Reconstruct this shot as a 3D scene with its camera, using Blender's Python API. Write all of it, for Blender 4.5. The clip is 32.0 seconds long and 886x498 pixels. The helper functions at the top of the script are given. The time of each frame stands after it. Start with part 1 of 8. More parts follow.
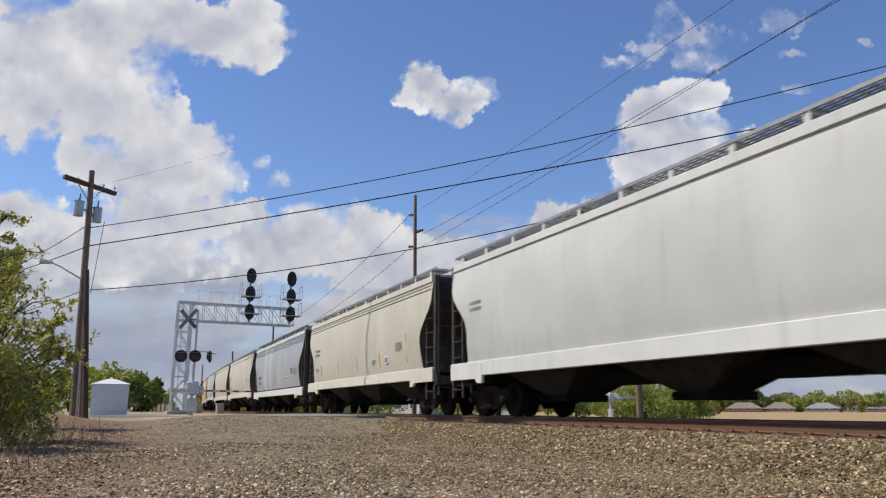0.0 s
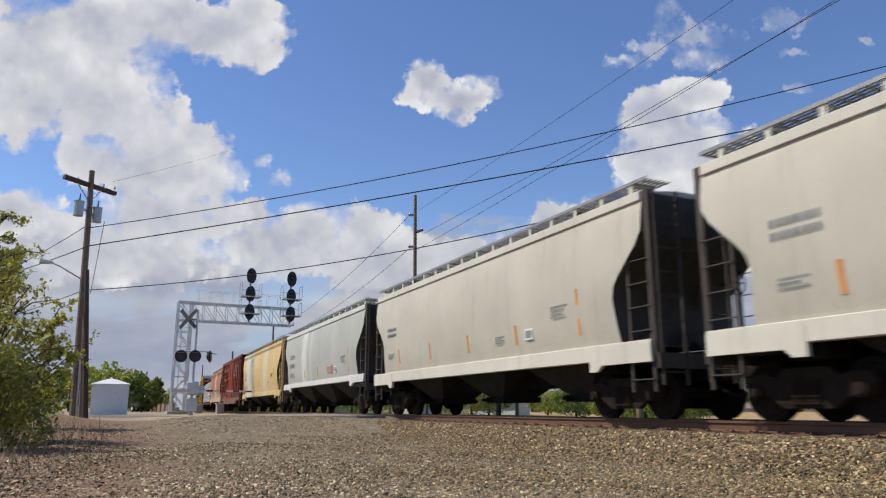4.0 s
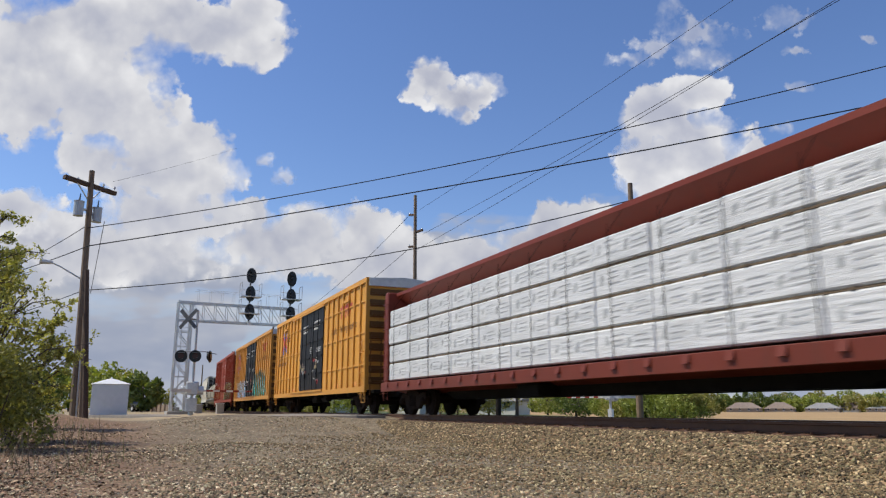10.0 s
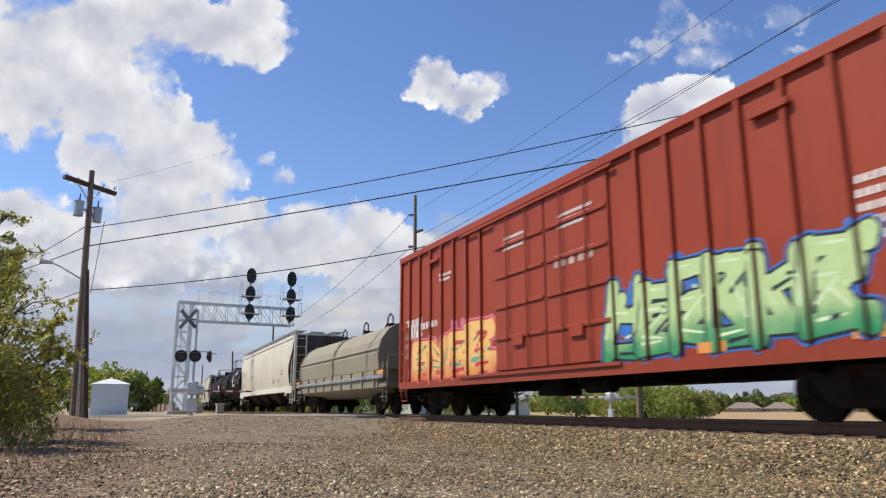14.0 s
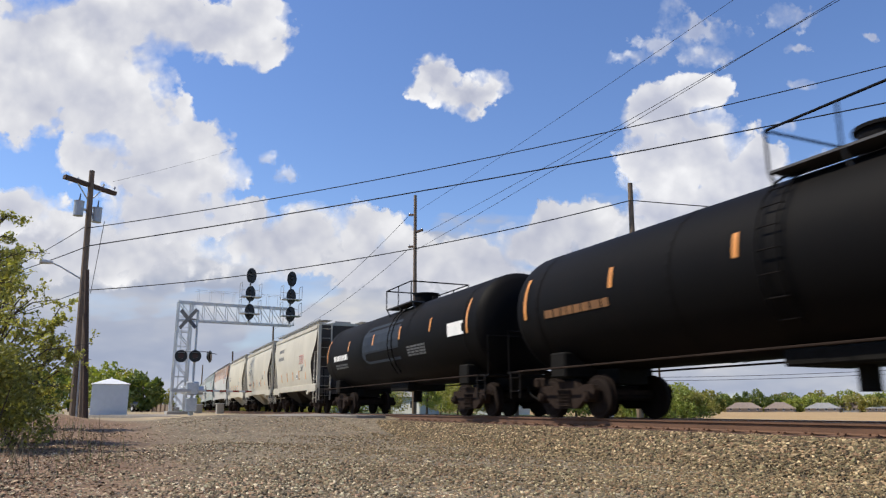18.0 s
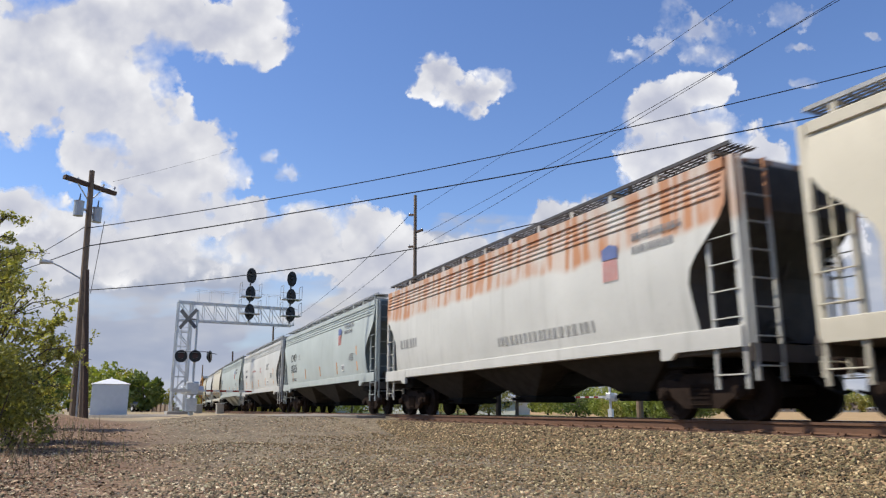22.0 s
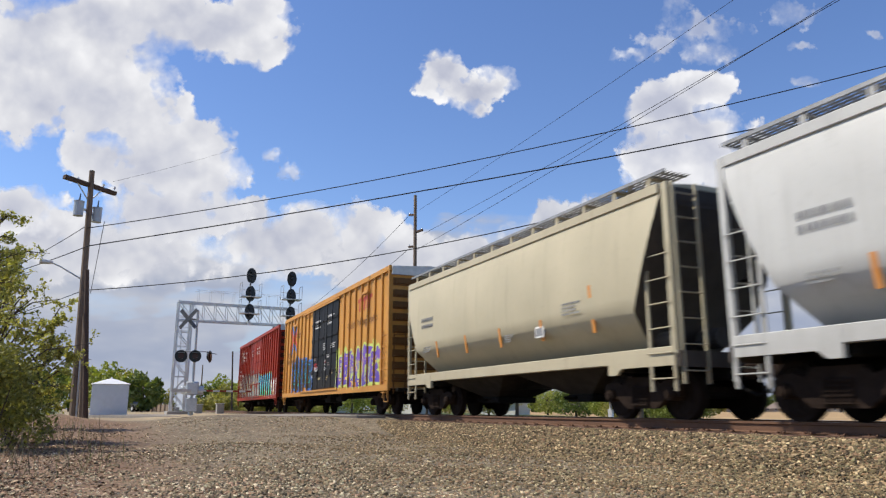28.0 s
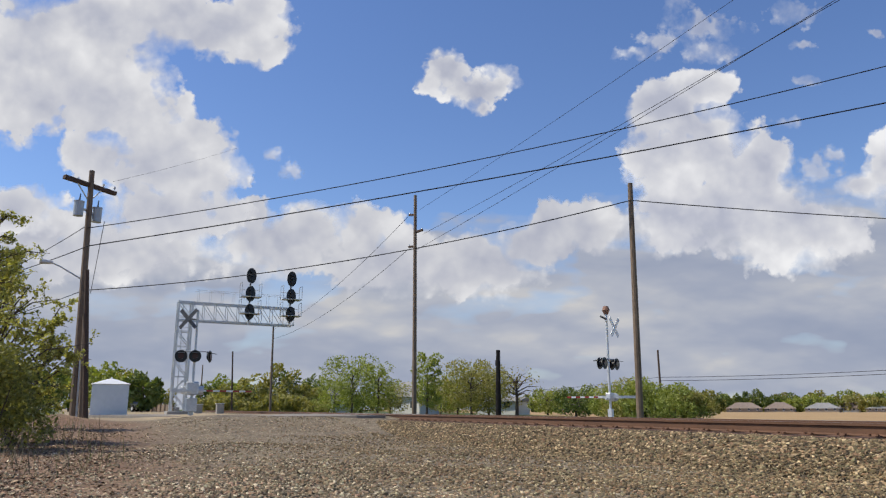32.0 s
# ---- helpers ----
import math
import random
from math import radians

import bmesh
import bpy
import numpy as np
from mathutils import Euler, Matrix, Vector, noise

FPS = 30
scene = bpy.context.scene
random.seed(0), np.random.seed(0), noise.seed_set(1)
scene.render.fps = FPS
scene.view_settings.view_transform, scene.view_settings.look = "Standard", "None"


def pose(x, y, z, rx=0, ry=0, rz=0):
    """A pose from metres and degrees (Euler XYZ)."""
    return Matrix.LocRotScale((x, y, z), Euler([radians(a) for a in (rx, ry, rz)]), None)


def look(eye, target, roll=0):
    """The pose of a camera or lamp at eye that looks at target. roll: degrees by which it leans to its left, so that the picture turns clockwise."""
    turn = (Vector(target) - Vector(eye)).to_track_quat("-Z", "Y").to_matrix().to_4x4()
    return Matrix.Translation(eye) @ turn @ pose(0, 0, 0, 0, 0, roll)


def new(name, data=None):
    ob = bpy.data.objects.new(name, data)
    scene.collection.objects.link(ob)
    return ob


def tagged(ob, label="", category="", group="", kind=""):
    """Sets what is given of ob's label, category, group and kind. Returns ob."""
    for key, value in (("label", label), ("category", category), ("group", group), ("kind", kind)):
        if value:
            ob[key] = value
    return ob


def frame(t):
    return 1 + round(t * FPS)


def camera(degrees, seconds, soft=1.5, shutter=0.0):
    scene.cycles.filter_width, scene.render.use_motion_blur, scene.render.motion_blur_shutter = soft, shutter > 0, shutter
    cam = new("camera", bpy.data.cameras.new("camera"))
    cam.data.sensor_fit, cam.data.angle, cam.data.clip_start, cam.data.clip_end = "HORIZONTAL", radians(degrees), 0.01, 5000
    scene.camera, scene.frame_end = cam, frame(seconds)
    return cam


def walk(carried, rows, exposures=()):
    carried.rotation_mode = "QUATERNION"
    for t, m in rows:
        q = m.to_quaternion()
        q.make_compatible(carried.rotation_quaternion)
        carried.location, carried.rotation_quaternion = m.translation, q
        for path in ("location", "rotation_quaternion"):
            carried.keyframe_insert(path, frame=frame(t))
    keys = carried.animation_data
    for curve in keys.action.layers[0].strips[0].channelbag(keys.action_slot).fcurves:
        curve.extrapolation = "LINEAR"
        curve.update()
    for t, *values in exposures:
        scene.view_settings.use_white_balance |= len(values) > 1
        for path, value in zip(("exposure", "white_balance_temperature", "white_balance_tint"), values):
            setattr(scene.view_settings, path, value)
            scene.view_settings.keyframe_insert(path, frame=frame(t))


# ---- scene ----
EYE = Vector((0.0, 0.0, 0.192))
YAW, PITCH = 1.09538, 0.21777
AXIS = Vector((-math.sin(YAW) * math.cos(PITCH), math.cos(YAW) * math.cos(PITCH), math.sin(PITCH)))
cam = camera(62.97, 32.0, soft=1.25, shutter=0.22)
CAM_POSE = look(EYE, EYE + AXIS)
walk(cam, [(0, CAM_POSE), (32, CAM_POSE)], [(0, 0.0), (9, 0.0), (12, 0.12), (13.5, 0.2), (31, 0.2), (32, 0.0)])

# ---- sky, sun, exposure ----
SUN_AZ, SUN_EL = radians(241), radians(54)      # angle of the way to the sun, from +x, and its height
SUN_DIR = Vector((math.cos(SUN_AZ) * math.cos(SUN_EL), math.sin(SUN_AZ) * math.cos(SUN_EL), math.sin(SUN_EL)))
world = bpy.data.worlds.new("sky")
scene.world = world
world.use_nodes = True
wn = world.node_tree.nodes
sky = wn.new("ShaderNodeTexSky")
sky.sky_type, sky.sun_disc = "NISHITA", False
sky.sun_elevation, sky.sun_rotation = SUN_EL, math.pi / 2 - SUN_AZ
sky.air_density, sky.dust_density, sky.ozone_density = 1.0, 0.2, 3.0
wn["Background"].inputs[1].default_value = 0.099
deep = wn.new("ShaderNodeHueSaturation")
deep.inputs["Hue"].default_value, deep.inputs["Saturation"].default_value, deep.inputs["Value"].default_value = 0.510, 1.12, 1.45
world.node_tree.links.new(sky.outputs[0], deep.inputs["Color"])
world.node_tree.links.new(deep.outputs[0], wn["Background"].inputs[0])
sun = bpy.data.lights.new("sun", "SUN")
sun.energy, sun.angle, sun.color = 5.0, radians(0.5), (1.0, 0.93, 0.80)
sun_ob = new("sun", sun)
sun_ob.matrix_world = look(SUN_DIR * 300, (0, 0, 0))

# ---- the railway line: arc length s along the track, s = 0 abreast of the camera ----
BEND_AT, CURVE, BEND_END, LINE_Y = 53.5, 0.000757, 283.0, 9.48


def track(s, lat=0.0):
    """Place on the line at s, lat metres to its far side, and the turn of a car there."""
    q = BEND_AT - s
    if q <= 0:
        return Vector((s, LINE_Y + lat, 0)), 0.0
    a = CURVE * min(q, BEND_END)
    x, y = BEND_AT - math.sin(a) / CURVE, LINE_Y + (1 - math.cos(a)) / CURVE
    if q > BEND_END:
        x, y = x - (q - BEND_END) * math.cos(a), y + (q - BEND_END) * math.sin(a)
    return Vector((x + lat * math.sin(a), y + lat * math.cos(a), 0)), -a


def rolled(t):
    """How far the train has rolled at t seconds."""
    return 16.0568 * t + 0.0176 * (t - 16) ** 2


# ---- node materials ----
class Nodes:
    def __init__(self, name):
        self.m = bpy.data.materials.new(name)
        self.m.use_nodes = True
        self.t = self.m.node_tree
        self.bsdf = self.t.nodes["Principled BSDF"]
        self.co = self.t.nodes.new("ShaderNodeTexCoord")

    def node(self, kind, operation=None, use_clamp=None, data_type=None, blend_type=None, interpolation_type=None):
        n = self.t.nodes.new(kind)
        if data_type:
            n.data_type = data_type
        if operation:
            n.operation = operation
        if use_clamp is not None:
            n.use_clamp = use_clamp
        if blend_type:
            n.blend_type = blend_type
        if interpolation_type:
            n.interpolation_type = interpolation_type
        return n

    def put(self, socket, v):
        if isinstance(v, bpy.types.NodeSocket):
            self.t.links.new(v, socket)
        elif v is not None:
            socket.default_value = v

    def noise(self, scale, detail=4.0, rough=0.55, vec=None, stretch=None):
        n = self.node("ShaderNodeTexNoise")
        n.inputs["Scale"].default_value, n.inputs["Detail"].default_value = scale, detail
        n.inputs["Roughness"].default_value = rough
        v = vec or self.co.outputs["Object"]
        if stretch:
            mp = self.node("ShaderNodeMapping")
            mp.inputs["Scale"].default_value = stretch
            self.put(mp.inputs[0], v)
            v = mp.outputs[0]
        self.put(n.inputs["Vector"], v)
        return n.outputs["Fac"]

    def ramp(self, fac, stops):
        r = self.node("ShaderNodeValToRGB")
        els = r.color_ramp.elements
        while len(els) < len(stops):
            els.new(0.5)
        for e, (p, c) in zip(els, stops):
            e.position, e.color = p, (*c, 1) if len(c) == 3 else c
        self.put(r.inputs[0], fac)
        return r.outputs[0]

    def mix(self, fac, a, b, blend="MIX"):
        n = self.node("ShaderNodeMix", data_type="RGBA", blend_type=blend)
        self.put(n.inputs[0], fac)
        for k, v in ((6, a), (7, b)):
            self.put(n.inputs[k], (*v, 1) if isinstance(v, tuple) and len(v) == 3 else v)
        return n.outputs[2]

    def math(self, op, a, b=0.0, c=None, clamp=False):
        n = self.node("ShaderNodeMath", operation=op, use_clamp=clamp)
        self.put(n.inputs[0], a), self.put(n.inputs[1], b)
        if c is not None:
            self.put(n.inputs[2], c)
        return n.outputs[0]

    def step(self, v, lo, hi):
        n = self.node("ShaderNodeMapRange", interpolation_type="SMOOTHSTEP")
        self.put(n.inputs[0], v)
        n.inputs[1].default_value, n.inputs[2].default_value = lo, hi
        return n.outputs[0]

    def bump(self, height, strength=0.3, dist=0.01):
        b = self.node("ShaderNodeBump")
        b.inputs["Strength"].default_value, b.inputs["Distance"].default_value = strength, dist
        self.put(b.inputs["Height"], height)
        self.put(self.bsdf.inputs["Normal"], b.outputs[0])

    def done(self, color, rough=0.7, metal=0.0):
        self.put(self.bsdf.inputs["Base Color"], (*color, 1) if isinstance(color, tuple) and len(color) == 3 else color)
        self.put(self.bsdf.inputs["Roughness"], rough)
        self.bsdf.inputs["Metallic"].default_value = metal
        return self.m


def shade(c, k):
    return tuple(min(1.0, v * k) for v in c)


def plain(name, col, rough=0.7, metal=0.0, grain=12.0, vary=0.25, bump=0.15):
    n = Nodes(name)
    a = n.noise(grain, 6)
    b = n.noise(grain * 0.12, 3)
    f = n.math("ADD", n.math("MULTIPLY", a, 0.5), n.math("MULTIPLY", b, 0.5))
    n.bump(a, bump, 0.01)
    if max(col) < 0.05 and rough > 0.5:
        n.bsdf.inputs["Specular IOR Level"].default_value = 0.1
    return n.done(n.ramp(f, [(0.3, shade(col, 1 - vary)), (0.7, shade(col, 1 + vary))]), rough, metal)


def paint(name, col, dirt=(0.10, 0.075, 0.055), soil=0.35, rust=0.0, rough=0.5, grime=0.5, streak=0.5, scuff=0.0, pale=None, top_rust=0.0, gloss=0.2, bands=()):
    """Weathered car paint: fading, soot streaks that run down, grime thrown up from the rails, rust patches."""
    n = Nodes(name)
    p = n.co.outputs["Object"]
    fade = n.noise(0.55, 3, 0.5)
    c = n.ramp(fade, [(0.3, shade(col, 0.88)), (0.7, shade(col, 1.06))])
    fine = n.noise(9.0, 8, 0.65)
    run = n.noise(1.0, 7, 0.6, stretch=(3.2, 3.2, 0.22))
    if pale:
        c = n.mix(n.math("MULTIPLY", n.step(n.math("ADD", n.noise(0.42, 6, 0.62, stretch=(1, 1, 0.6)), n.math("MULTIPLY", run, 0.18)), 0.50, 0.68), 0.85), c, pale)
    sep = n.node("ShaderNodeSeparateXYZ")
    n.put(sep.inputs[0], p)
    for x0, x1, blur, amount, tint in bands:
        # stretches of the side that were painted over
        along = n.math("ADD", sep.outputs[0], n.math("MULTIPLY", n.math("SUBTRACT", n.noise(1.6, 5), 0.5), blur * 2.0))
        f = n.math("MULTIPLY", n.step(along, x0 - blur, x0 + blur), n.math("SUBTRACT", 1.0, n.step(along, x1 - blur, x1 + blur)))
        c = n.mix(n.math("MULTIPLY", f, amount), c, tint)
    c = n.mix(n.math("MULTIPLY", n.step(run, 0.50, 0.74), soil * streak, clamp=True), c, dirt)
    c = n.mix(n.math("MULTIPLY", n.step(fine, 0.52, 0.8), soil * 0.35, clamp=True), c, dirt)
    low = n.math("SUBTRACT", 1.0, n.step(n.math("ADD", sep.outputs[2], n.math("MULTIPLY", n.noise(1.3, 4), 0.8)), 1.1, 2.5))
    c = n.mix(n.math("MULTIPLY", low, grime * 0.5), c, dirt)
    if scuff > 0:
        patch = n.math("MULTIPLY", n.noise(1.1, 6, 0.6), n.math("SUBTRACT", 1.0, n.step(sep.outputs[2], 1.5, 2.6)))
        c = n.mix(n.math("MULTIPLY", n.step(patch, 0.36, 0.5), scuff), c, (0.42, 0.38, 0.32))
    if rust > 0:
        spots = n.math("ADD", n.noise(2.6, 8, 0.62), n.math("MULTIPLY", run, 0.35))
        c = n.mix(n.math("MULTIPLY", n.step(spots, 0.86 - 0.32 * rust, 0.95 - 0.22 * rust), 0.9), c, (0.20, 0.066, 0.025))
    if top_rust > 0:
        band = n.math("MULTIPLY", n.step(n.math("ADD", sep.outputs[2], n.math("MULTIPLY", n.noise(0.5, 3), 0.6)), 3.4, 3.62), n.math("ADD", 0.35, n.math("MULTIPLY", n.step(n.noise(1.0, 4, 0.5, stretch=(5.5, 5.5, 0.1)), 0.42, 0.56), 0.65)))
        c = n.mix(n.math("MULTIPLY", band, n.math("MULTIPLY", n.step(n.noise(0.5, 2), 0.3, 0.5), top_rust), clamp=True), c, (0.40, 0.165, 0.06))
    n.bump(fine, 0.12, 0.01)
    n.bsdf.inputs["Specular IOR Level"].default_value = gloss
    return n.done(c, rough)


# ---- mesh helpers ----
def box(bm, x0, x1, y0, y1, z0, z1, bevel=0.0):
    m = Matrix.Translation(((x0 + x1) / 2, (y0 + y1) / 2, (z0 + z1) / 2)) @ Matrix.Diagonal((abs(x1 - x0), abs(y1 - y0), abs(z1 - z0), 1))
    got = bmesh.ops.create_cube(bm, size=1, matrix=m)
    if bevel:
        edges = list({e for v in got["verts"] for e in v.link_edges})
        bmesh.ops.bevel(bm, geom=edges, offset=bevel, segments=1, affect="EDGES")


def rod(bm, a, b, r, seg=8, r2=None, caps=True):
    a, b = Vector(a), Vector(b)
    d = b - a
    m = Matrix.Translation((a + b) / 2) @ d.to_track_quat("Z", "Y").to_matrix().to_4x4()
    bmesh.ops.create_cone(bm, cap_ends=caps, segments=seg, radius1=r, radius2=r if r2 is None else r2, depth=d.length, matrix=m)


def pipe(bm, pts, r, seg=6):
    for a, b in zip(pts, pts[1:]):
        rod(bm, a, b, r, seg)


def bar(bm, a, b, w, h):
    """A square bar from a to b, w wide and h high."""
    a, b = Vector(a), Vector(b)
    d = b - a
    m = Matrix.Translation((a + b) / 2) @ d.to_track_quat("X", "Z").to_matrix().to_4x4() @ Matrix.Diagonal((d.length, w, h, 1))
    bmesh.ops.create_cube(bm, size=1, matrix=m)


def prism(bm, profile, x0, x1):
    """A closed profile of (y, z) drawn out from x0 to x1."""
    a = [bm.verts.new((x0, y, z)) for y, z in profile]
    b = [bm.verts.new((x1, y, z)) for y, z in profile]
    n = len(profile)
    for i in range(n):
        bm.faces.new((a[i], a[(i + 1) % n], b[(i + 1) % n], b[i]))
    bm.faces.new(a[::-1]), bm.faces.new(b)


def plate(bm, outline, y0, y1):
    """A flat outline of (x, z) with thickness from y0 to y1."""
    a = [bm.verts.new((x, y0, z)) for x, z in outline]
    b = [bm.verts.new((x, y1, z)) for x, z in outline]
    n = len(outline)
    for i in range(n):
        bm.faces.new((a[i], a[(i + 1) % n], b[(i + 1) % n], b[i]))
    bm.faces.new(a[::-1]), bm.faces.new(b)


def mesh_of(name, bm, material, smooth=False):
    bmesh.ops.recalc_face_normals(bm, faces=bm.faces)
    me = bpy.data.meshes.new(name)
    bm.to_mesh(me)
    bm.free()
    me.materials.append(material)
    if smooth:
        me.polygons.foreach_set("use_smooth", [True] * len(me.polygons))
    return me


def part(name, bm, material, parent, label="", smooth=False, m=None):
    """One mesh under a thing or a part; bm may be a ready mesh."""
    me = bm if isinstance(bm, bpy.types.Mesh) else mesh_of(name, bm, material, smooth)
    ob = new(name, me)
    ob.parent = parent
    if m is not None:
        ob.matrix_basis = m
    if label:
        ob["label"] = label
    return ob


def thing(name, label, category, m=None, group="", kind=""):
    ob = new(name)
    ob.empty_display_size = 0.2
    if m is not None:
        ob.matrix_basis = m
    return tagged(ob, label, category, group, kind)


def raw_mesh(name, verts, faces, material, smooth=False):
    """A mesh from arrays: verts (n, 3), faces (m, k) all with k corners."""
    verts, faces = np.asarray(verts, np.float32), np.asarray(faces, np.int32)
    me = bpy.data.meshes.new(name)
    me.vertices.add(len(verts)), me.loops.add(faces.size), me.polygons.add(len(faces))
    me.vertices.foreach_set("co", verts.ravel())
    me.loops.foreach_set("vertex_index", faces.ravel())
    me.polygons.foreach_set("loop_start", np.arange(0, faces.size, faces.shape[1], dtype=np.int32))
    me.polygons.foreach_set("use_smooth", np.full(len(faces), smooth))
    me.update(calc_edges=True)
    me.validate()
    me.materials.append(material)
    return me

# ---- clouds: far sheets of cloud that drift ----
CLOUDS = []
FOCAL = 1280.0


def cloud_sheet(name, dist, lobes, drift, label, soft=0.16, rag=0.55, gain=0.70, scale=1.0, grey=0.25, thin=1.0, seed=0.0, tints=None, lift=0.0, flat=(1, 1, 1)):
    """A drifting cloud: lobes of (across, up, half width, half height) in thousandths of the distance from the view's middle."""
    n = Nodes(name)
    mp = n.node("ShaderNodeMapping")
    mp.inputs["Scale"].default_value = (1000.0 / dist,) * 3
    n.put(mp.inputs[0], n.co.outputs["Object"])
    p = mp.outputs[0]
    fl = n.node("ShaderNodeVectorMath", operation="MULTIPLY")
    n.put(fl.inputs[0], p)
    fl.inputs[1].default_value = flat
    sh = n.node("ShaderNodeVectorMath", operation="ADD")
    n.put(sh.inputs[0], fl.outputs[0])
    sh.inputs[1].default_value = (seed * 37.0, seed * 11.0, seed)
    q = sh.outputs[0]
    warp = n.node("ShaderNodeTexNoise")
    warp.inputs["Scale"].default_value, warp.inputs["Detail"].default_value = 0.022 * scale, 3
    n.put(warp.inputs["Vector"], q)
    wv = n.node("ShaderNodeVectorMath", operation="MULTIPLY_ADD")
    n.put(wv.inputs[0], warp.outputs["Color"])
    wv.inputs[1].default_value, wv.inputs[2].default_value = (26, 26, 0), (-13, -13, 0)
    pw = n.node("ShaderNodeVectorMath", operation="ADD")
    n.put(pw.inputs[0], p), n.put(pw.inputs[1], wv.outputs[0])
    body = None
    for x, y, rx, ry in lobes:
        a = n.node("ShaderNodeVectorMath", operation="SUBTRACT")
        n.put(a.inputs[0], pw.outputs[0])
        a.inputs[1].default_value = (x, y, 0)
        b = n.node("ShaderNodeVectorMath", operation="MULTIPLY")
        n.put(b.inputs[0], a.outputs[0])
        b.inputs[1].default_value = (1 / rx, 1 / ry, 0)
        c = n.node("ShaderNodeVectorMath", operation="LENGTH")
        n.put(c.inputs[0], b.outputs[0])
        v = n.math("SUBTRACT", 1.0, c.outputs["Value"])
        body = v if body is None else n.math("SMOOTH_MAX", body, v, 0.25)
    big = n.noise(0.026 * scale, 8, 0.56, vec=q)
    fine = n.noise(0.11 * scale, 7, 0.6, vec=q)

    def lumps(sc):
        v = n.node("ShaderNodeTexVoronoi")
        v.feature = "SMOOTH_F1"
        v.inputs["Scale"].default_value, v.inputs["Smoothness"].default_value, v.inputs["Detail"].default_value = sc * scale, 0.35, 1.5
        n.put(v.inputs["Vector"], pwq.outputs[0])
        return n.math("SUBTRACT", 0.5, v.outputs["Distance"])
    pwq = n.node("ShaderNodeVectorMath", operation="MULTIPLY_ADD")
    n.put(pwq.inputs[0], warp.outputs["Color"])
    pwq.inputs[1].default_value = (14, 14, 0)
    n.put(pwq.inputs[2], q)
    heap, knob = lumps(0.034), lumps(0.085)
    body = n.math("ADD", body, lift)
    f = n.math("ADD", body, n.math("MULTIPLY", n.math("SUBTRACT", big, 0.5), rag * 1.9))
    f = n.math("ADD", f, n.math("MULTIPLY", heap, rag * 0.55))
    f = n.math("ADD", f, n.math("MULTIPLY", knob, rag * 0.32))
    f = n.math("ADD", f, n.math("MULTIPLY", n.math("SUBTRACT", fine, 0.5), rag * 0.55))
    # crisp heaped edges in places, torn soft ones in others
    hazy = n.math("ADD", soft * 0.7, n.math("MULTIPLY", n.step(n.noise(0.012 * scale, 3, vec=q), 0.42, 0.66), soft * 3.4))
    alpha = n.math("MULTIPLY", n.math("DIVIDE", n.math("MAXIMUM", f, 0.0), hazy, clamp=True), thin, clamp=True)
    # lit upper lumps, grey bellies in the thick middle
    turn = n.node("ShaderNodeMapping")
    turn.inputs["Rotation"].default_value = (0.5, 0.35, 0.6)
    n.put(turn.inputs[0], pwq.outputs[0])
    q2 = turn.outputs[0]
    puff = n.noise(0.0085 * scale, 3, 0.45, vec=q2)
    up = n.node("ShaderNodeVectorMath", operation="ADD")
    n.put(up.inputs[0], q2)
    up.inputs[1].default_value = (-12, 24, 0)
    puff2 = n.noise(0.0085 * scale, 3, 0.45, vec=up.outputs[0])
    lit = n.math("ADD", 0.75, n.math("MULTIPLY", n.math("SUBTRACT", puff, puff2), 1.7))
    lit = n.math("ADD", lit, n.math("MULTIPLY", n.math("ADD", heap, n.math("MULTIPLY", knob, 0.5)), 0.16))
    rim = n.math("SUBTRACT", 1.0, n.step(f, 0.05, 0.75))
    lit = n.math("ADD", lit, n.math("MULTIPLY", rim, 0.08))
    deep = n.math("MULTIPLY", n.step(f, 0.3, 1.1), n.math("ADD", 0.25, n.step(n.noise(0.0045 * scale, 2, 0.4, vec=q2), 0.36, 0.62)))
    lit = n.math("SUBTRACT", lit, n.math("MULTIPLY", deep, grey), clamp=True)
    col = n.ramp(lit, tints or [(0.0, (0.46, 0.50, 0.66)), (0.4, (0.66, 0.69, 0.82)), (0.72, (0.93, 0.94, 1.0)), (1.0, (1.22, 1.22, 1.24))])
    em = n.node("ShaderNodeEmission")
    n.put(em.inputs[0], col)
    em.inputs[1].default_value = gain
    tr = n.node("ShaderNodeBsdfTransparent")
    mx = n.node("ShaderNodeMixShader")
    n.put(mx.inputs[0], alpha), n.put(mx.inputs[1], tr.outputs[0]), n.put(mx.inputs[2], em.outputs[0])
    n.put(n.t.nodes["Material Output"].inputs[0], mx.outputs[0])
    n.t.nodes.remove(n.bsdf)
    k = dist / 1000.0
    x0, x1 = min(l[0] - l[2] * 1.9 for l in lobes) * k, max(l[0] + l[2] * 1.9 for l in lobes) * k
    y0, y1 = min(l[1] - l[3] * 1.9 for l in lobes) * k, max(l[1] + l[3] * 1.9 for l in lobes) * k
    me = raw_mesh(name, [(x0, y0, 0), (x1, y0, 0), (x1, y1, 0), (x0, y1, 0)], [(0, 1, 2, 3)], n.m)
    ob = tagged(new("cloud", me), label, "cloud", kind="structure")
    base = CAM_POSE @ Matrix.Translation((0, 0, -dist))
    ob.matrix_basis = base
    right, up_ = CAM_POSE.to_3x3() @ Vector((1, 0, 0)), CAM_POSE.to_3x3() @ Vector((0, 1, 0))
    CLOUDS.append((ob, base, (right * drift[0] + up_ * drift[1]) * k))
    return ob


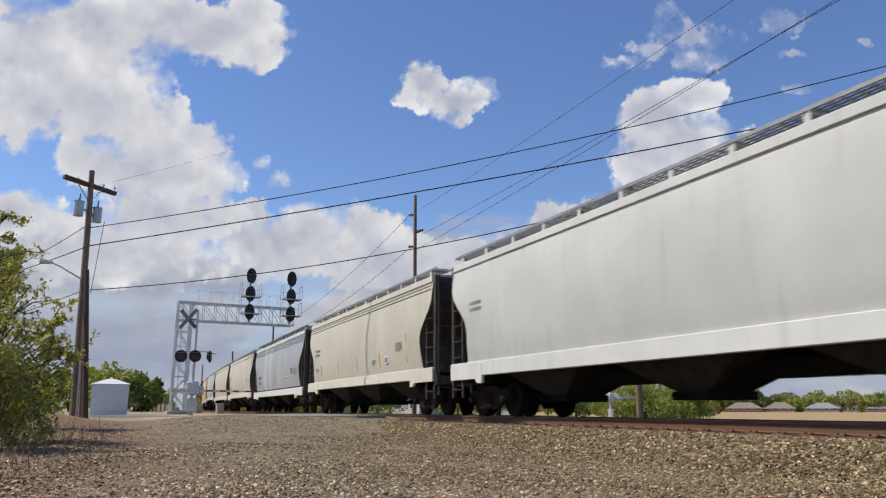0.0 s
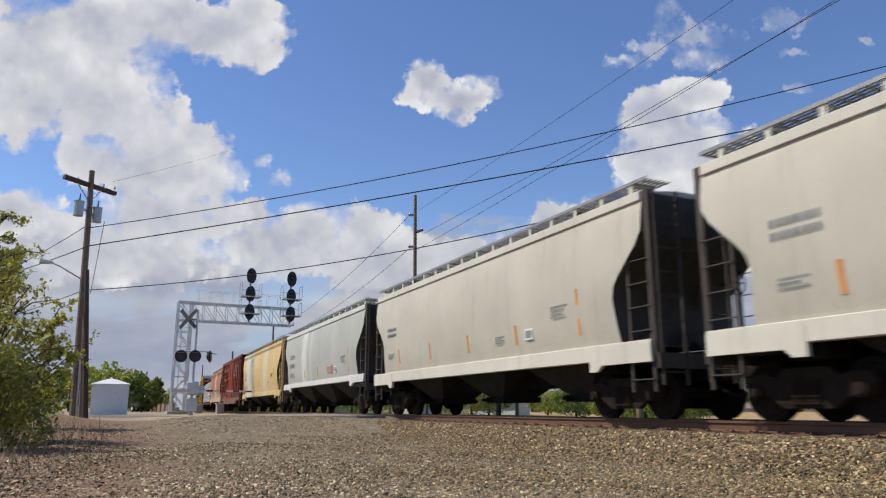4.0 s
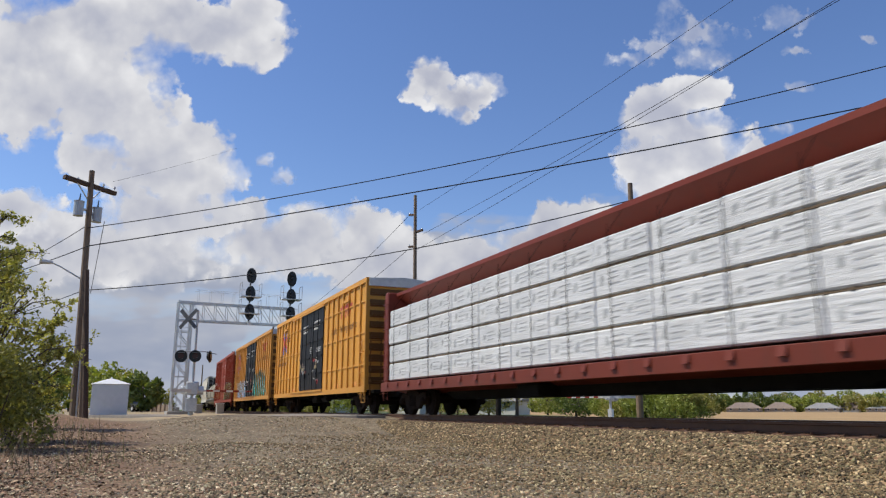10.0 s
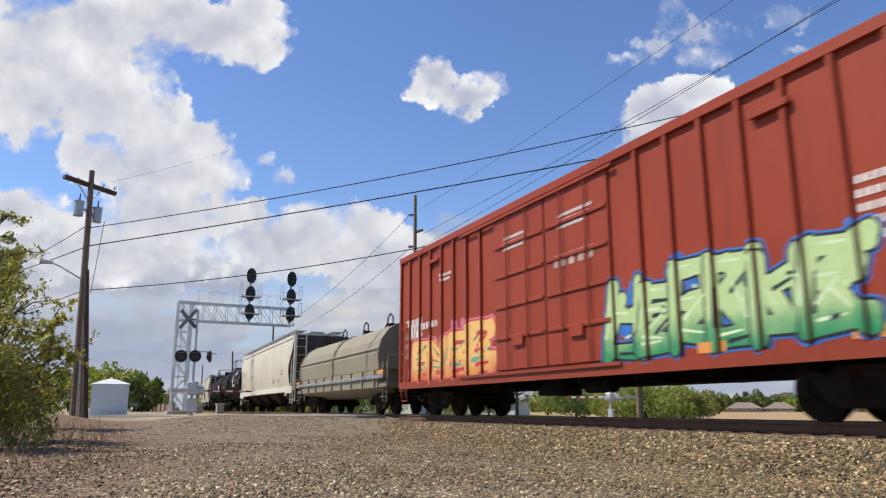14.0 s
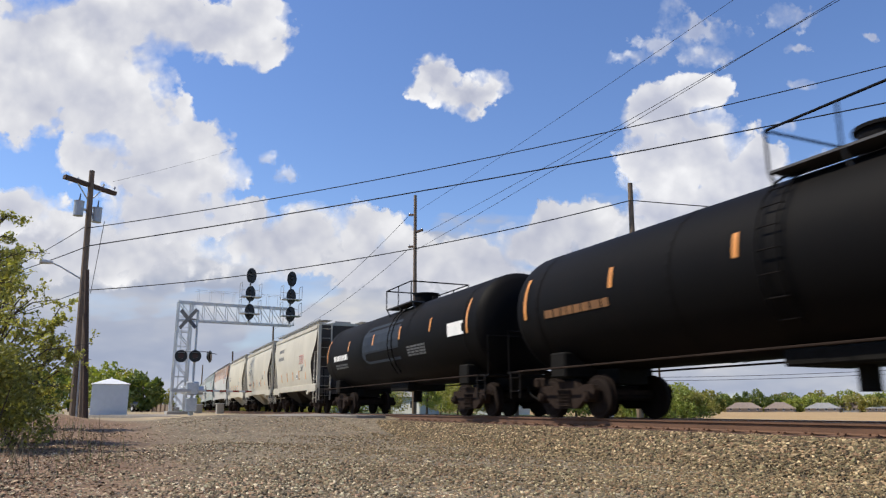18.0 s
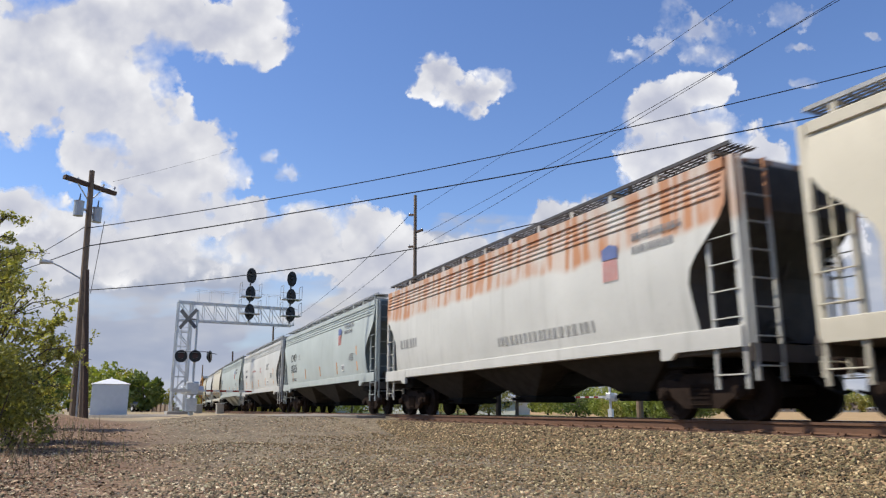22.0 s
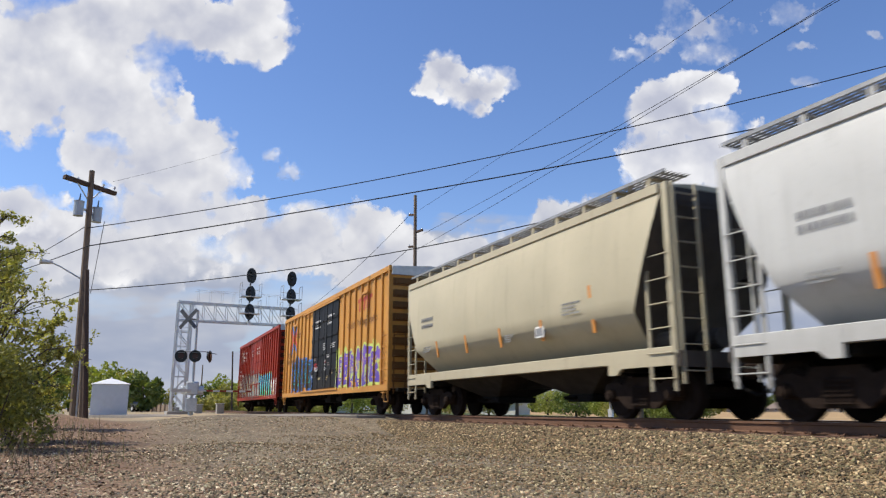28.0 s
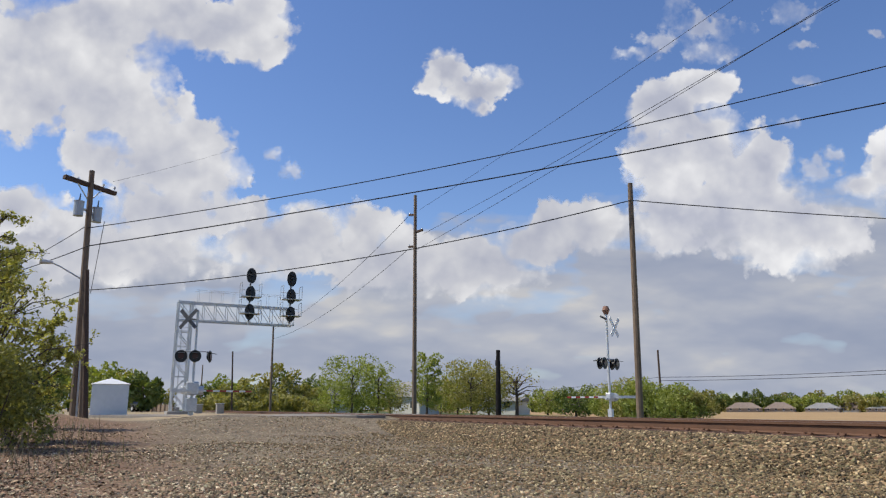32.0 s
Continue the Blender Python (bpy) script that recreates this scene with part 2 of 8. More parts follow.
def lobe(x, y, rx, ry):
    """A lobe from a place in a view 1568 by 882."""
    return ((x - 784) / 1.28, (441 - y) / 1.28, rx / 1.28, ry / 1.28)


cloud_sheet("cloud_left", 2000, [lobe(40, 120, 170, 130), lobe(180, 60, 110, 80), lobe(190, 150, 100, 110), lobe(300, 40, 90, 55), lobe(400, 60, 100, 52), lobe(450, 25, 50, 40), lobe(455, 92, 60, 32), lobe(262, 235, 76, 80), lobe(160, 285, 60, 45), lobe(330, 270, 70, 60), lobe(360, 310, 70, 55), lobe(280, 310, 120, 60), lobe(300, 380, 130, 55), lobe(-80, 160, 110, 90), lobe(30, 380, 90, 40)],
            (6, 6), "large white cumulus bank", rag=0.44, soft=0.17, grey=0.13, gain=0.69, seed=1, lift=0.24)
cloud_sheet("cloud_heart", 2050, [lobe(748, 148, 46, 40), lobe(770, 178, 78, 28), lobe(800, 180, 62, 36), lobe(840, 165, 42, 30), lobe(815, 212, 22, 20)], (31, 17), "small heart-shaped white cloud", rag=0.34, soft=0.2, grey=0.06, scale=1.6, seed=2, lift=0.08)
cloud_sheet("cloud_wisp", 2100, [lobe(1180, 20, 40, 24), lobe(1220, 60, 95, 40), lobe(1110, 108, 62, 18), lobe(1230, 108, 70, 28), lobe(1160, 90, 60, 30), lobe(1380, 40, 60, 28), lobe(1405, 98, 30, 14), lobe(1530, 75, 20, 10), lobe(1410, 160, 45, 12), lobe(1380, 232, 34, 16), lobe(1428, 318, 40, 34), lobe(1455, 285, 30, 28), lobe(462, 290, 22, 16), lobe(492, 318, 34, 18)], (15, 12), "thin torn white clouds", rag=0.8, soft=0.6, grey=0.05, scale=1.5, thin=0.62, seed=3, lift=0.05)
cloud_sheet("cloud_right", 2150, [lobe(1225, 172, 72, 38), lobe(1165, 205, 70, 50), lobe(1165, 290, 82, 90), lobe(1235, 270, 70, 80), lobe(1330, 320, 58, 80), lobe(1300, 390, 110, 80), lobe(1180, 390, 95, 80), lobe(1380, 430, 150, 70), lobe(1550, 310, 44, 62), lobe(1505, 345, 50, 22)], (14, 12), "tall white cumulus", rag=0.38, soft=0.17, grey=0.2, gain=0.72, scale=1.1, seed=4, lift=0.2)
cloud_sheet("cloud_low", 2250, [lobe(555, 415, 75, 55), lobe(640, 420, 75, 60), lobe(470, 440, 110, 60), lobe(690, 470, 140, 60), lobe(830, 475, 130, 60), lobe(975, 415, 50, 50), lobe(930, 440, 70, 40), lobe(1045, 405, 85, 46), lobe(200, 450, 220, 60), lobe(60, 410, 110, 45), lobe(440, 385, 46, 34)],
            (2, 3), "bank of white cumulus", rag=0.45, soft=0.2, grey=0.2, gain=0.67, seed=5, lift=0.2)
cloud_sheet("cloud_haze", 2400, [lobe(200, 600, 420, 130), lobe(700, 610, 420, 130), lobe(1200, 590, 420, 140), lobe(1600, 560, 300, 160), lobe(-200, 560, 300, 140), lobe(820, 740, 1300, 85), lobe(1500, 650, 420, 110), lobe(1100, 660, 420, 90)], (0, 1.5), "pale hazy cloud over the horizon", rag=0.34, soft=0.4, grey=0.1, gain=0.64, scale=1.0, seed=6, lift=0.8, flat=(0.45, 1.25, 1),
            tints=[(0.0, (0.40, 0.48, 0.68)), (0.5, (0.56, 0.62, 0.78)), (0.75, (0.70, 0.74, 0.85)), (1.0, (0.98, 0.96, 0.94))])

# ---- ground materials ----
def stones_material(name, tints, scale, spread, spread_tint, near_track=None):
    n = Nodes(name)
    geo = n.node("ShaderNodeNewGeometry")
    c = n.ramp(geo.outputs["Random Per Island"], tints)
    c = n.mix(0.22, c, n.ramp(n.noise(scale, 5), [(0.3, (0.06, 0.048, 0.035)), (0.7, (0.27, 0.23, 0.17))]), "MIX")
    patch = n.noise(0.35, 4, vec=n.co.outputs["Object"])
    c = n.mix(n.math("MULTIPLY", n.step(patch, 0.5, 0.72), spread), c, (0.12, 0.085, 0.05))
    n.bump(n.noise(scale * 2, 4), 0.4, 0.004)
    if near_track:
        # rail dust browns the stones towards the line
        sep = n.node("ShaderNodeSeparateXYZ")
        n.put(sep.inputs[0], n.co.outputs["Object"])
        f = n.step(n.math("ADD", sep.outputs[1], n.math("MULTIPLY", n.math("SUBTRACT", n.noise(0.4, 4), 0.5), 4.0)), 1.5, 7.0)
        spread_tint = n.mix(f, spread_tint, near_track)
    return n.done(n.mix(1.0, c, spread_tint, "MULTIPLY"), 0.9)


GRAVEL_TINTS = [(0.0, (0.028, 0.026, 0.022)), (0.22, (0.10, 0.09, 0.072)), (0.45, (0.20, 0.175, 0.13)), (0.62, (0.25, 0.16, 0.12)), (0.74, (0.22, 0.235, 0.19)), (0.84, (0.42, 0.28, 0.24)), (0.91, (0.40, 0.42, 0.34)), (0.96, (0.62, 0.57, 0.50)), (1.0, (0.85, 0.80, 0.72))]
BALLAST_TINTS = [(0.0, (0.025, 0.02, 0.016)), (0.2, (0.08, 0.066, 0.05)), (0.4, (0.17, 0.14, 0.105)), (0.52, (0.15, 0.165, 0.12)), (0.64, (0.26, 0.165, 0.135)), (0.76, (0.24, 0.22, 0.16)), (0.86, (0.36, 0.32, 0.25)), (0.94, (0.50, 0.40, 0.33)), (1.0, (0.85, 0.78, 0.66))]
M_gravel_stone = stones_material("gravel_stone", GRAVEL_TINTS, 60, 0.3, (1.28, 1.14, 0.86), (0.88, 0.74, 0.46))
M_ballast_stone = stones_material("ballast_stone", BALLAST_TINTS, 45, 0.2, (0.90, 0.76, 0.51))


def ground_material():
    """Grass, dry dirt, gravel and ploughed field, each in its own stretch."""
    n = Nodes("ground")
    p = n.co.outputs["Object"]
    sep = n.node("ShaderNodeSeparateXYZ")
    n.put(sep.inputs[0], p)
    x, y = sep.outputs[0], sep.outputs[1]
    edge = n.noise(0.22, 5)
    wob = n.math("MULTIPLY", n.math("SUBTRACT", edge, 0.5), 6.0)
    vor = n.node("ShaderNodeTexVoronoi")
    vor.inputs["Scale"].default_value = 17.0
    n.put(vor.inputs["Vector"], p)
    bw = n.node("ShaderNodeSeparateColor")
    n.put(bw.inputs[0], vor.outputs["Color"])
    pebble = n.ramp(bw.outputs[0], GRAVEL_TINTS)
    gravel = n.mix(0.5, pebble, n.ramp(n.noise(1.1, 6), [(0.3, (0.11, 0.085, 0.06)), (0.7, (0.22, 0.185, 0.135))]))
    litter = n.ramp(n.noise(7.0, 7, 0.7), [(0.3, (0.07, 0.045, 0.032)), (0.55, (0.21, 0.125, 0.082)), (0.75, (0.38, 0.27, 0.18))])
    # dry leaf litter and weeds on the camera's side of the lot
    lit = n.step(n.math("ADD", n.math("ADD", n.math("MULTIPLY", y, -1.0), n.math("MULTIPLY", x, -0.055)), n.math("MULTIPLY", wob, 0.45)), -2.2, 0.5)
    near = n.mix(lit, gravel, litter)
    grass = n.ramp(n.noise(2.2, 8, 0.7), [(0.3, (0.035, 0.06, 0.014)), (0.6, (0.09, 0.13, 0.03)), (0.8, (0.16, 0.19, 0.06))])
    sand = n.ramp(n.noise(0.9, 7, 0.65), [(0.3, (0.29, 0.235, 0.165)), (0.7, (0.46, 0.40, 0.31))])
    field = n.ramp(n.noise(0.25, 7, 0.6, stretch=(0.3, 2.0, 1)), [(0.3, (0.36, 0.25, 0.135)), (0.7, (0.50, 0.37, 0.215))])
    left = n.mix(n.step(n.math("ADD", y, n.math("MULTIPLY", wob, 0.25)), -0.6, 0.4), grass, sand)
    c = n.mix(n.math("SUBTRACT", 1.0, n.step(n.math("ADD", x, n.math("MULTIPLY", wob, 0.25)), -34.0, -31.0)), near, left)
    far = n.step(n.math("ADD", y, n.math("MULTIPLY", wob, 0.2)), 13.5, 15.0)
    c = n.mix(far, c, grass)
    c = n.mix(n.step(n.math("ADD", n.math("MULTIPLY", x, 0.35), n.math("ADD", y, wob)), 27.0, 31.0), c, field)
    n.bump(n.noise(14, 6), 0.5, 0.03)
    return n.done(n.mix(1.0, c, (0.76, 0.69, 0.55), "MULTIPLY"), 0.95)


M_ground = ground_material()
M_asphalt = plain("asphalt", (0.20, 0.175, 0.15), 0.9, grain=20, vary=0.25)
M_rail = plain("rail_steel", (0.115, 0.056, 0.030), 0.85, 0.0, grain=8)
M_rail_top = plain("rail_head", (0.16, 0.14, 0.13), 0.4, 0.8, grain=8)
M_tie = plain("tie_wood", (0.12, 0.065, 0.042), 0.9, grain=9, vary=0.4)


def pebble_bed():
    """Packed crushed stone between the loose stones."""
    n = Nodes("ballast_bed")
    v = n.node("ShaderNodeTexVoronoi")
    v.inputs["Scale"].default_value = 20.0
    n.put(v.inputs["Vector"], n.co.outputs["Object"])
    bw = n.node("ShaderNodeSeparateColor")
    n.put(bw.inputs[0], v.outputs["Color"])
    n.bump(v.outputs["Distance"], 1.0, 0.03)
    return n.done(n.mix(1.0, n.ramp(bw.outputs[0], BALLAST_TINTS), (0.66, 0.56, 0.38), "MULTIPLY"), 0.95)


M_bed = pebble_bed()


def smooth_step(a, b, v):
    t = np.clip((v - a) / (b - a), 0, 1)
    return t * t * (3 - 2 * t)


def ground_z(x, y):
    """Height of the natural ground; 0 is the top of the rails."""
    x, y = np.asarray(x, float), np.asarray(y, float)
    z = -0.62 + 0.36 * smooth_step(-14, -36, x) * (1 - smooth_step(12, 24, y))
    d = np.hypot(np.maximum(np.maximum(-39 - x, x + 25.5), 0), np.maximum(np.maximum(5.0 - y, y - 15.5), 0))
    z = np.maximum(z, -0.085 - 0.11 * d)
    z = z + 0.16 * smooth_step(-36, -90, x) * (1 - smooth_step(8, 16, y))
    z = z - 0.9 * smooth_step(90, 240, y)
    z = z + 0.25 * smooth_step(-6, -14, y) * smooth_step(5, -25, x)
    z = z + 0.32 * np.exp(-((x + 32.2) ** 2 + (y + 0.3) ** 2) / 1.6)
    return z + 0.035 * np.sin(x * 0.9 + 1.3 * np.sin(y * 0.6)) * np.sin(y * 1.1 + 0.7)


def axis_steps():
    a = [-3000, -1800, -1000, -600, -400, -300, -220, -160, -120, -95, -80, -70]
    b = list(np.arange(-62, 31, 1.0))
    return np.array(a + b + [36, 45, 60, 90, 140, 220, 350, 600, 1200, 3000])


gx = axis_steps()
gy = np.array([-3000, -1500, -700, -350, -180, -100, -60, -40, -30] + list(np.arange(-24, 41, 1.0)) + [45, 52, 60, 75, 95, 120, 150, 190, 240, 320, 450, 700, 1200, 2000, 3500])
GX, GY = np.meshgrid(gx, gy, indexing="ij")
verts = np.stack([GX, GY, ground_z(GX, GY)], -1).reshape(-1, 3)
ii, jj = np.meshgrid(np.arange(len(gx) - 1), np.arange(len(gy) - 1), indexing="ij")
a = (ii * len(gy) + jj).ravel()
faces = np.stack([a, a + len(gy), a + len(gy) + 1, a + 1], -1)
ground = tagged(new("ground", raw_mesh("ground", verts, faces, M_ground, True)), "gravel lot, leaf litter, lawn and bare field", "ground", kind="structure")


# ---- track: bed, ties, rails ----
def swept(name, profile, s0, s1, step, material, closed=True):
    """A profile of (lat, z) drawn along the line."""
    ss = np.arange(s0, s1 + step / 2, step)
    vs, fs, k = [], [], len(profile)
    for s in ss:
        for lat, z in profile:
            p, _ = track(s, lat)
            vs.append((p.x, p.y, z))
    for i in range(len(ss) - 1):
        for j in range(k if closed else k - 1):
            b = (j + 1) % k
            fs.append((i * k + j, i * k + b, (i + 1) * k + b, (i + 1) * k + j))
    return raw_mesh(name, vs, fs, material)


bed = tagged(new("track_bed", swept("track_bed", [(-3.25, -0.72), (-2.75, -0.55), (-2.0, -0.26), (-1.8, -0.215), (1.8, -0.215), (2.0, -0.26), (3.2, -0.75)], -420, 90, 2.0, M_bed, False)),
             "brown crushed stone railway embankment", "ballast", kind="structure")
for side, name in ((-0.7525, "rail"), (0.7525, "rail")):
    w = 0.036
    rail = tagged(new(name, swept("rail", [(side - w, -0.002), (side + w, -0.002), (side + w, -0.04), (side + 0.009, -0.052), (side + 0.009, -0.15), (side + 0.07, -0.168), (side + 0.07, -0.178),
                  (side - 0.07, -0.178), (side - 0.07, -0.168), (side - 0.009, -0.15), (side - 0.009, -0.052), (side - w, -0.04)], -420, 90, 2.0, M_rail)),
                  "rusty brown steel running rail on wooden ties", "rail", group="rails of the track", kind="structure")
    head = part("rail_head", swept("rail_head", [(side - 0.03, 0.0), (side + 0.03, 0.0), (side + 0.03, -0.0018), (side - 0.03, -0.0018)], -420, 90, 2.0, M_rail_top), None, rail, "polished rail head")
tie_bm = bmesh.new()
box(tie_bm, -0.11, 0.11, -1.3, 1.3, -0.34, -0.182, 0.015)
tie_mesh = mesh_of("tie", tie_bm, M_tie)
plate_bm = bmesh.new()
box(plate_bm, -0.1, 0.1, -0.19, 0.19, -0.182, -0.172)
for k in (-0.06, 0.06):
    for y in (-0.1, 0.1):
        box(plate_bm, k - 0.012, k + 0.012, y - 0.02, y + 0.02, -0.172, -0.15)
plate_mesh = mesh_of("tie_plate", plate_bm, M_rail)
ties = thing("ties", "dark weathered wooden railway ties with steel plates", "ties", kind="structure")
for i in range(110):
    s = 4 - i * 0.52
    p, a = track(s)
    tie = part("tie", tie_mesh, None, ties, m=pose(p.x, p.y, 0.012 * math.sin(i * 7.3) * 0.3, 0, 0, math.degrees(a) + 1.2 * math.sin(i * 3.1)))
    for y in (-0.7525, 0.7525):
        part("tie_plate", plate_mesh, None, tie, m=pose(0, y, 0))

# road over the line
road_bm = bmesh.new()
a0, a1 = track(-26.5)[0], track(-36)[0]


def road_sheet(name, rows, material, label, category):
    """A road as a strip of left and right edges; rows of (xl, yl, xr, yr, z)."""
    bm = bmesh.new()
    last = None
    for xl, yl, xr, yr, z in rows:
        q = [bm.verts.new((xl, yl, z)), bm.verts.new((xr, yr, z)), bm.verts.new((xr, yr, z - 0.3)), bm.verts.new((xl, yl, z - 0.3))]
        if last:
            for i in range(4):
                bm.faces.new((last[i], last[(i + 1) % 4], q[(i + 1) % 4], q[i]))
        else:
            bm.faces.new(q)
        last = q
    bm.faces.new(last[::-1])
    return tagged(new(name, mesh_of(name, bm, material)), label, category, kind="structure")


road = road_sheet("road", [(-190, -14, -190, -9, -0.2), (-90, -4, -90, 2.5, -0.14), (-52, 3.5, -46, 1.0, -0.14), (-40, 8.4, -29, 6.6, -0.09), (-37, 11.0, -25.5, 9.6, -0.035), (-36.5, 11.6, -25.2, 10.6, -0.035)], M_asphalt,
                  "worn grey asphalt road up to the crossing", "road")
road_mid = road_sheet("road_panel", [(-36.4, 12.02, -25.1, 11.2, -0.012), (-35.9, 13.15, -24.6, 12.4, -0.012)], M_asphalt, "asphalt crossing panel between the rails", "road")
road_far = road_sheet("road_far", [(-35.7, 13.6, -24.4, 12.9, -0.03), (-33, 18, -21, 17, -0.1), (-25, 40, -14, 40, -0.45), (0, 110, 10, 110, -0.55)], M_asphalt, "asphalt road beyond the crossing", "road")

# ---- loose stones ----
ICO = [(-1, 1.618, 0), (1, 1.618, 0), (-1, -1.618, 0), (1, -1.618, 0), (0, -1, 1.618), (0, 1, 1.618), (0, -1, -1.618), (0, 1, -1.618), (1.618, 0, -1), (1.618, 0, 1), (-1.618, 0, -1), (-1.618, 0, 1)]
ICO_F = np.array([(0, 11, 5), (0, 5, 1), (0, 1, 7), (0, 7, 10), (0, 10, 11), (1, 5, 9), (5, 11, 4), (11, 10, 2), (10, 7, 6), (7, 1, 8), (3, 9, 4), (3, 4, 2), (3, 2, 6), (3, 6, 8), (3, 8, 9), (4, 9, 5), (2, 4, 11), (6, 2, 10), (8, 6, 7), (9, 8, 1)])


def scatter_stones(name, xyz, size, material, label, seed):
    rng = np.random.default_rng(seed)
    k = len(xyz)
    v = np.array(ICO) / 1.9
    v = v[None] * (1 + rng.uniform(-0.28, 0.28, (k, 12, 1)))
    v = v * rng.uniform(0.65, 1.2, (k, 1, 3)) * np.array([1, 1, 0.75])
    a = rng.uniform(0, 6.283, k)
    c, s = np.cos(a)[:, None], np.sin(a)[:, None]
    v = np.stack([v[..., 0] * c - v[..., 1] * s, v[..., 0] * s + v[..., 1] * c, v[..., 2] + 0.35 * v[..., 0] * rng.uniform(-1, 1, (k, 1))], -1)
    v = v * size[:, None, None] * 0.5 + xyz[:, None, :]
    f = ICO_F[None] + 12 * np.arange(k)[:, None, None]
    return tagged(new(name, raw_mesh(name, v.reshape(-1, 3), f.reshape(-1, 3), material)), label, "gravel", kind="stuff")


rng = np.random.default_rng(5)


def in_view(n, d0, d1, a0, a1, power=1.0):
    """Points spread over a sector of ground before the camera."""
    u = rng.uniform(0, 1, n) ** power
    d = np.sqrt(d0 * d0 + u * (d1 * d1 - d0 * d0))
    a = rng.uniform(radians(a0), radians(a1), n)
    return d * np.cos(a), d * np.sin(a)


xs, ys = [], []
for n, d0, d1 in ((30000, 5.5, 11), (22000, 11, 18), (20000, 18, 36)):
    x, y = in_view(n, d0, d1, 110, 187)
    xs.append(x), ys.append(y)
x, y = np.concatenate(xs), np.concatenate(ys)
lat = y - (LINE_Y + CURVE / 2 * (BEND_AT - x) ** 2)
keep = (lat < -2.9 + 1.1 * rng.uniform(0, 1, len(x)) ** 3) & ~((y < 1.3 - 2.2 * rng.uniform(0, 1, len(x))) & (rng.uniform(0, 1, len(x)) < 0.6)) & (x > -31.5 + 1.5 * np.sin(y * 0.8)) & ~((x < -25) & (y > 5.0 + 0.1 * (x + 25)))
x, y = x[keep], y[keep]
size = rng.uniform(0.02, 0.046, len(x)) * (1 + 0.5 * (rng.uniform(0, 1, len(x)) > 0.93))
lat = y - (LINE_Y + CURVE / 2 * (BEND_AT - x) ** 2)
zg = np.where(lat > -2.9, np.interp(lat, [-3.25, -2.75, -2.0], [-0.66, -0.52, -0.22]), ground_z(x, y))
scatter_stones("loose_gravel", np.stack([x, y, zg + size * 0.1], -1), size, M_gravel_stone, "loose grey and tan gravel stones", 7)

n = 42000
s = -26.5 + 29.0 * rng.uniform(0, 1, n) ** 0.75
lat = np.where(rng.uniform(0, 1, n) < 0.2, -2.7 - 3.2 * rng.uniform(0, 1, n) ** 2, rng.uniform(-3.25, -0.86, n))
n2 = 6000
s = np.concatenate([s, rng.uniform(-26, 0, n2)])
lat = np.concatenate([lat, rng.uniform(-0.65, 2.0, n2)])
x = s + 0.0
y = LINE_Y + CURVE / 2 * (BEND_AT - s) ** 2 + lat
z = np.interp(lat, [-3.25, -2.75, -2.0, -1.8, 1.8, 2.0, 3.2], [-0.68, -0.55, -0.26, -0.215, -0.215, -0.26, -0.75])
z = np.where(lat < -3.1, ground_z(x, y), z)
size = rng.uniform(0.034, 0.076, len(s)) * np.where(lat < -3.0, 0.75, 1.0)
scatter_stones("ballast_stones", np.stack([x, y, z], -1), size, M_ballast_stone, "coarse brown ballast stones beside the rail", 9)


# ---- leaf litter and dry weeds on the camera's side of the lot ----
M_litter = stones_material("leaf_litter", [(0.0, (0.06, 0.04, 0.026)), (0.4, (0.17, 0.10, 0.06)), (0.7, (0.27, 0.17, 0.10)), (1.0, (0.50, 0.38, 0.25))], 30, 0.2, (1.0, 0.95, 0.9))
M_weed = stones_material("dry_weed", [(0.0, (0.14, 0.10, 0.055)), (0.5, (0.26, 0.20, 0.11)), (1.0, (0.20, 0.23, 0.07))], 20, 0.2, (1.0, 1.0, 1.0))


def flakes(name, x, y, size, up, material, label, seed):
    """Small loose blades or leaves, each a bent strip."""
    r = np.random.default_rng(seed)
    k = len(x)
    a = r.uniform(0, 6.283, k)
    u = np.stack([np.cos(a), np.sin(a), r.uniform(-0.3, 0.5, k) + up], -1)
    v = np.stack([-np.sin(a), np.cos(a), r.uniform(-0.4, 0.4, k)], -1)
    c = np.stack([x, y, ground_z(x, y) + 0.012], -1)
    s = size[:, None]
    w_ = s * (0.5 if up < 1 else 0.035)
    p = np.stack([c - v * w_, c + v * w_, c + u * s + v * w_ * 0.5, c + u * s * 1.1 - v * w_ * 0.5], 1)
    return tagged(new(name, raw_mesh(name, p.reshape(-1, 3), np.arange(k * 4).reshape(-1, 4), material)), label, "litter", kind="stuff")


x, y = in_view(40000, 5.0, 27, 148, 196)
keep = (y < 0.7 - 0.03 * x + 0.8 * np.sin(x * 0.7) * 0.6) | (rng.uniform(0, 1, len(x)) < 0.05)
keep &= x > -26
x, y = x[keep], y[keep]
flakes("leaf_litter", x, y, rng.uniform(0.02, 0.05, len(x)), 0.0, M_litter, "brown fallen leaves and bark chips", 3)
x, y = in_view(9000, 10.0, 32, 160, 196)
keep = (y < 0.3 - 0.012 * x + 0.7 * np.sin(x * 0.9)) & (rng.uniform(0, 1, len(x)) < 0.5)
keep &= x > -27
x, y = x[keep], y[keep]
flakes("dry_weeds", x, y, rng.uniform(0.06, 0.2, len(x)), 2.0, M_weed, "dry grass stalks and weeds", 4)

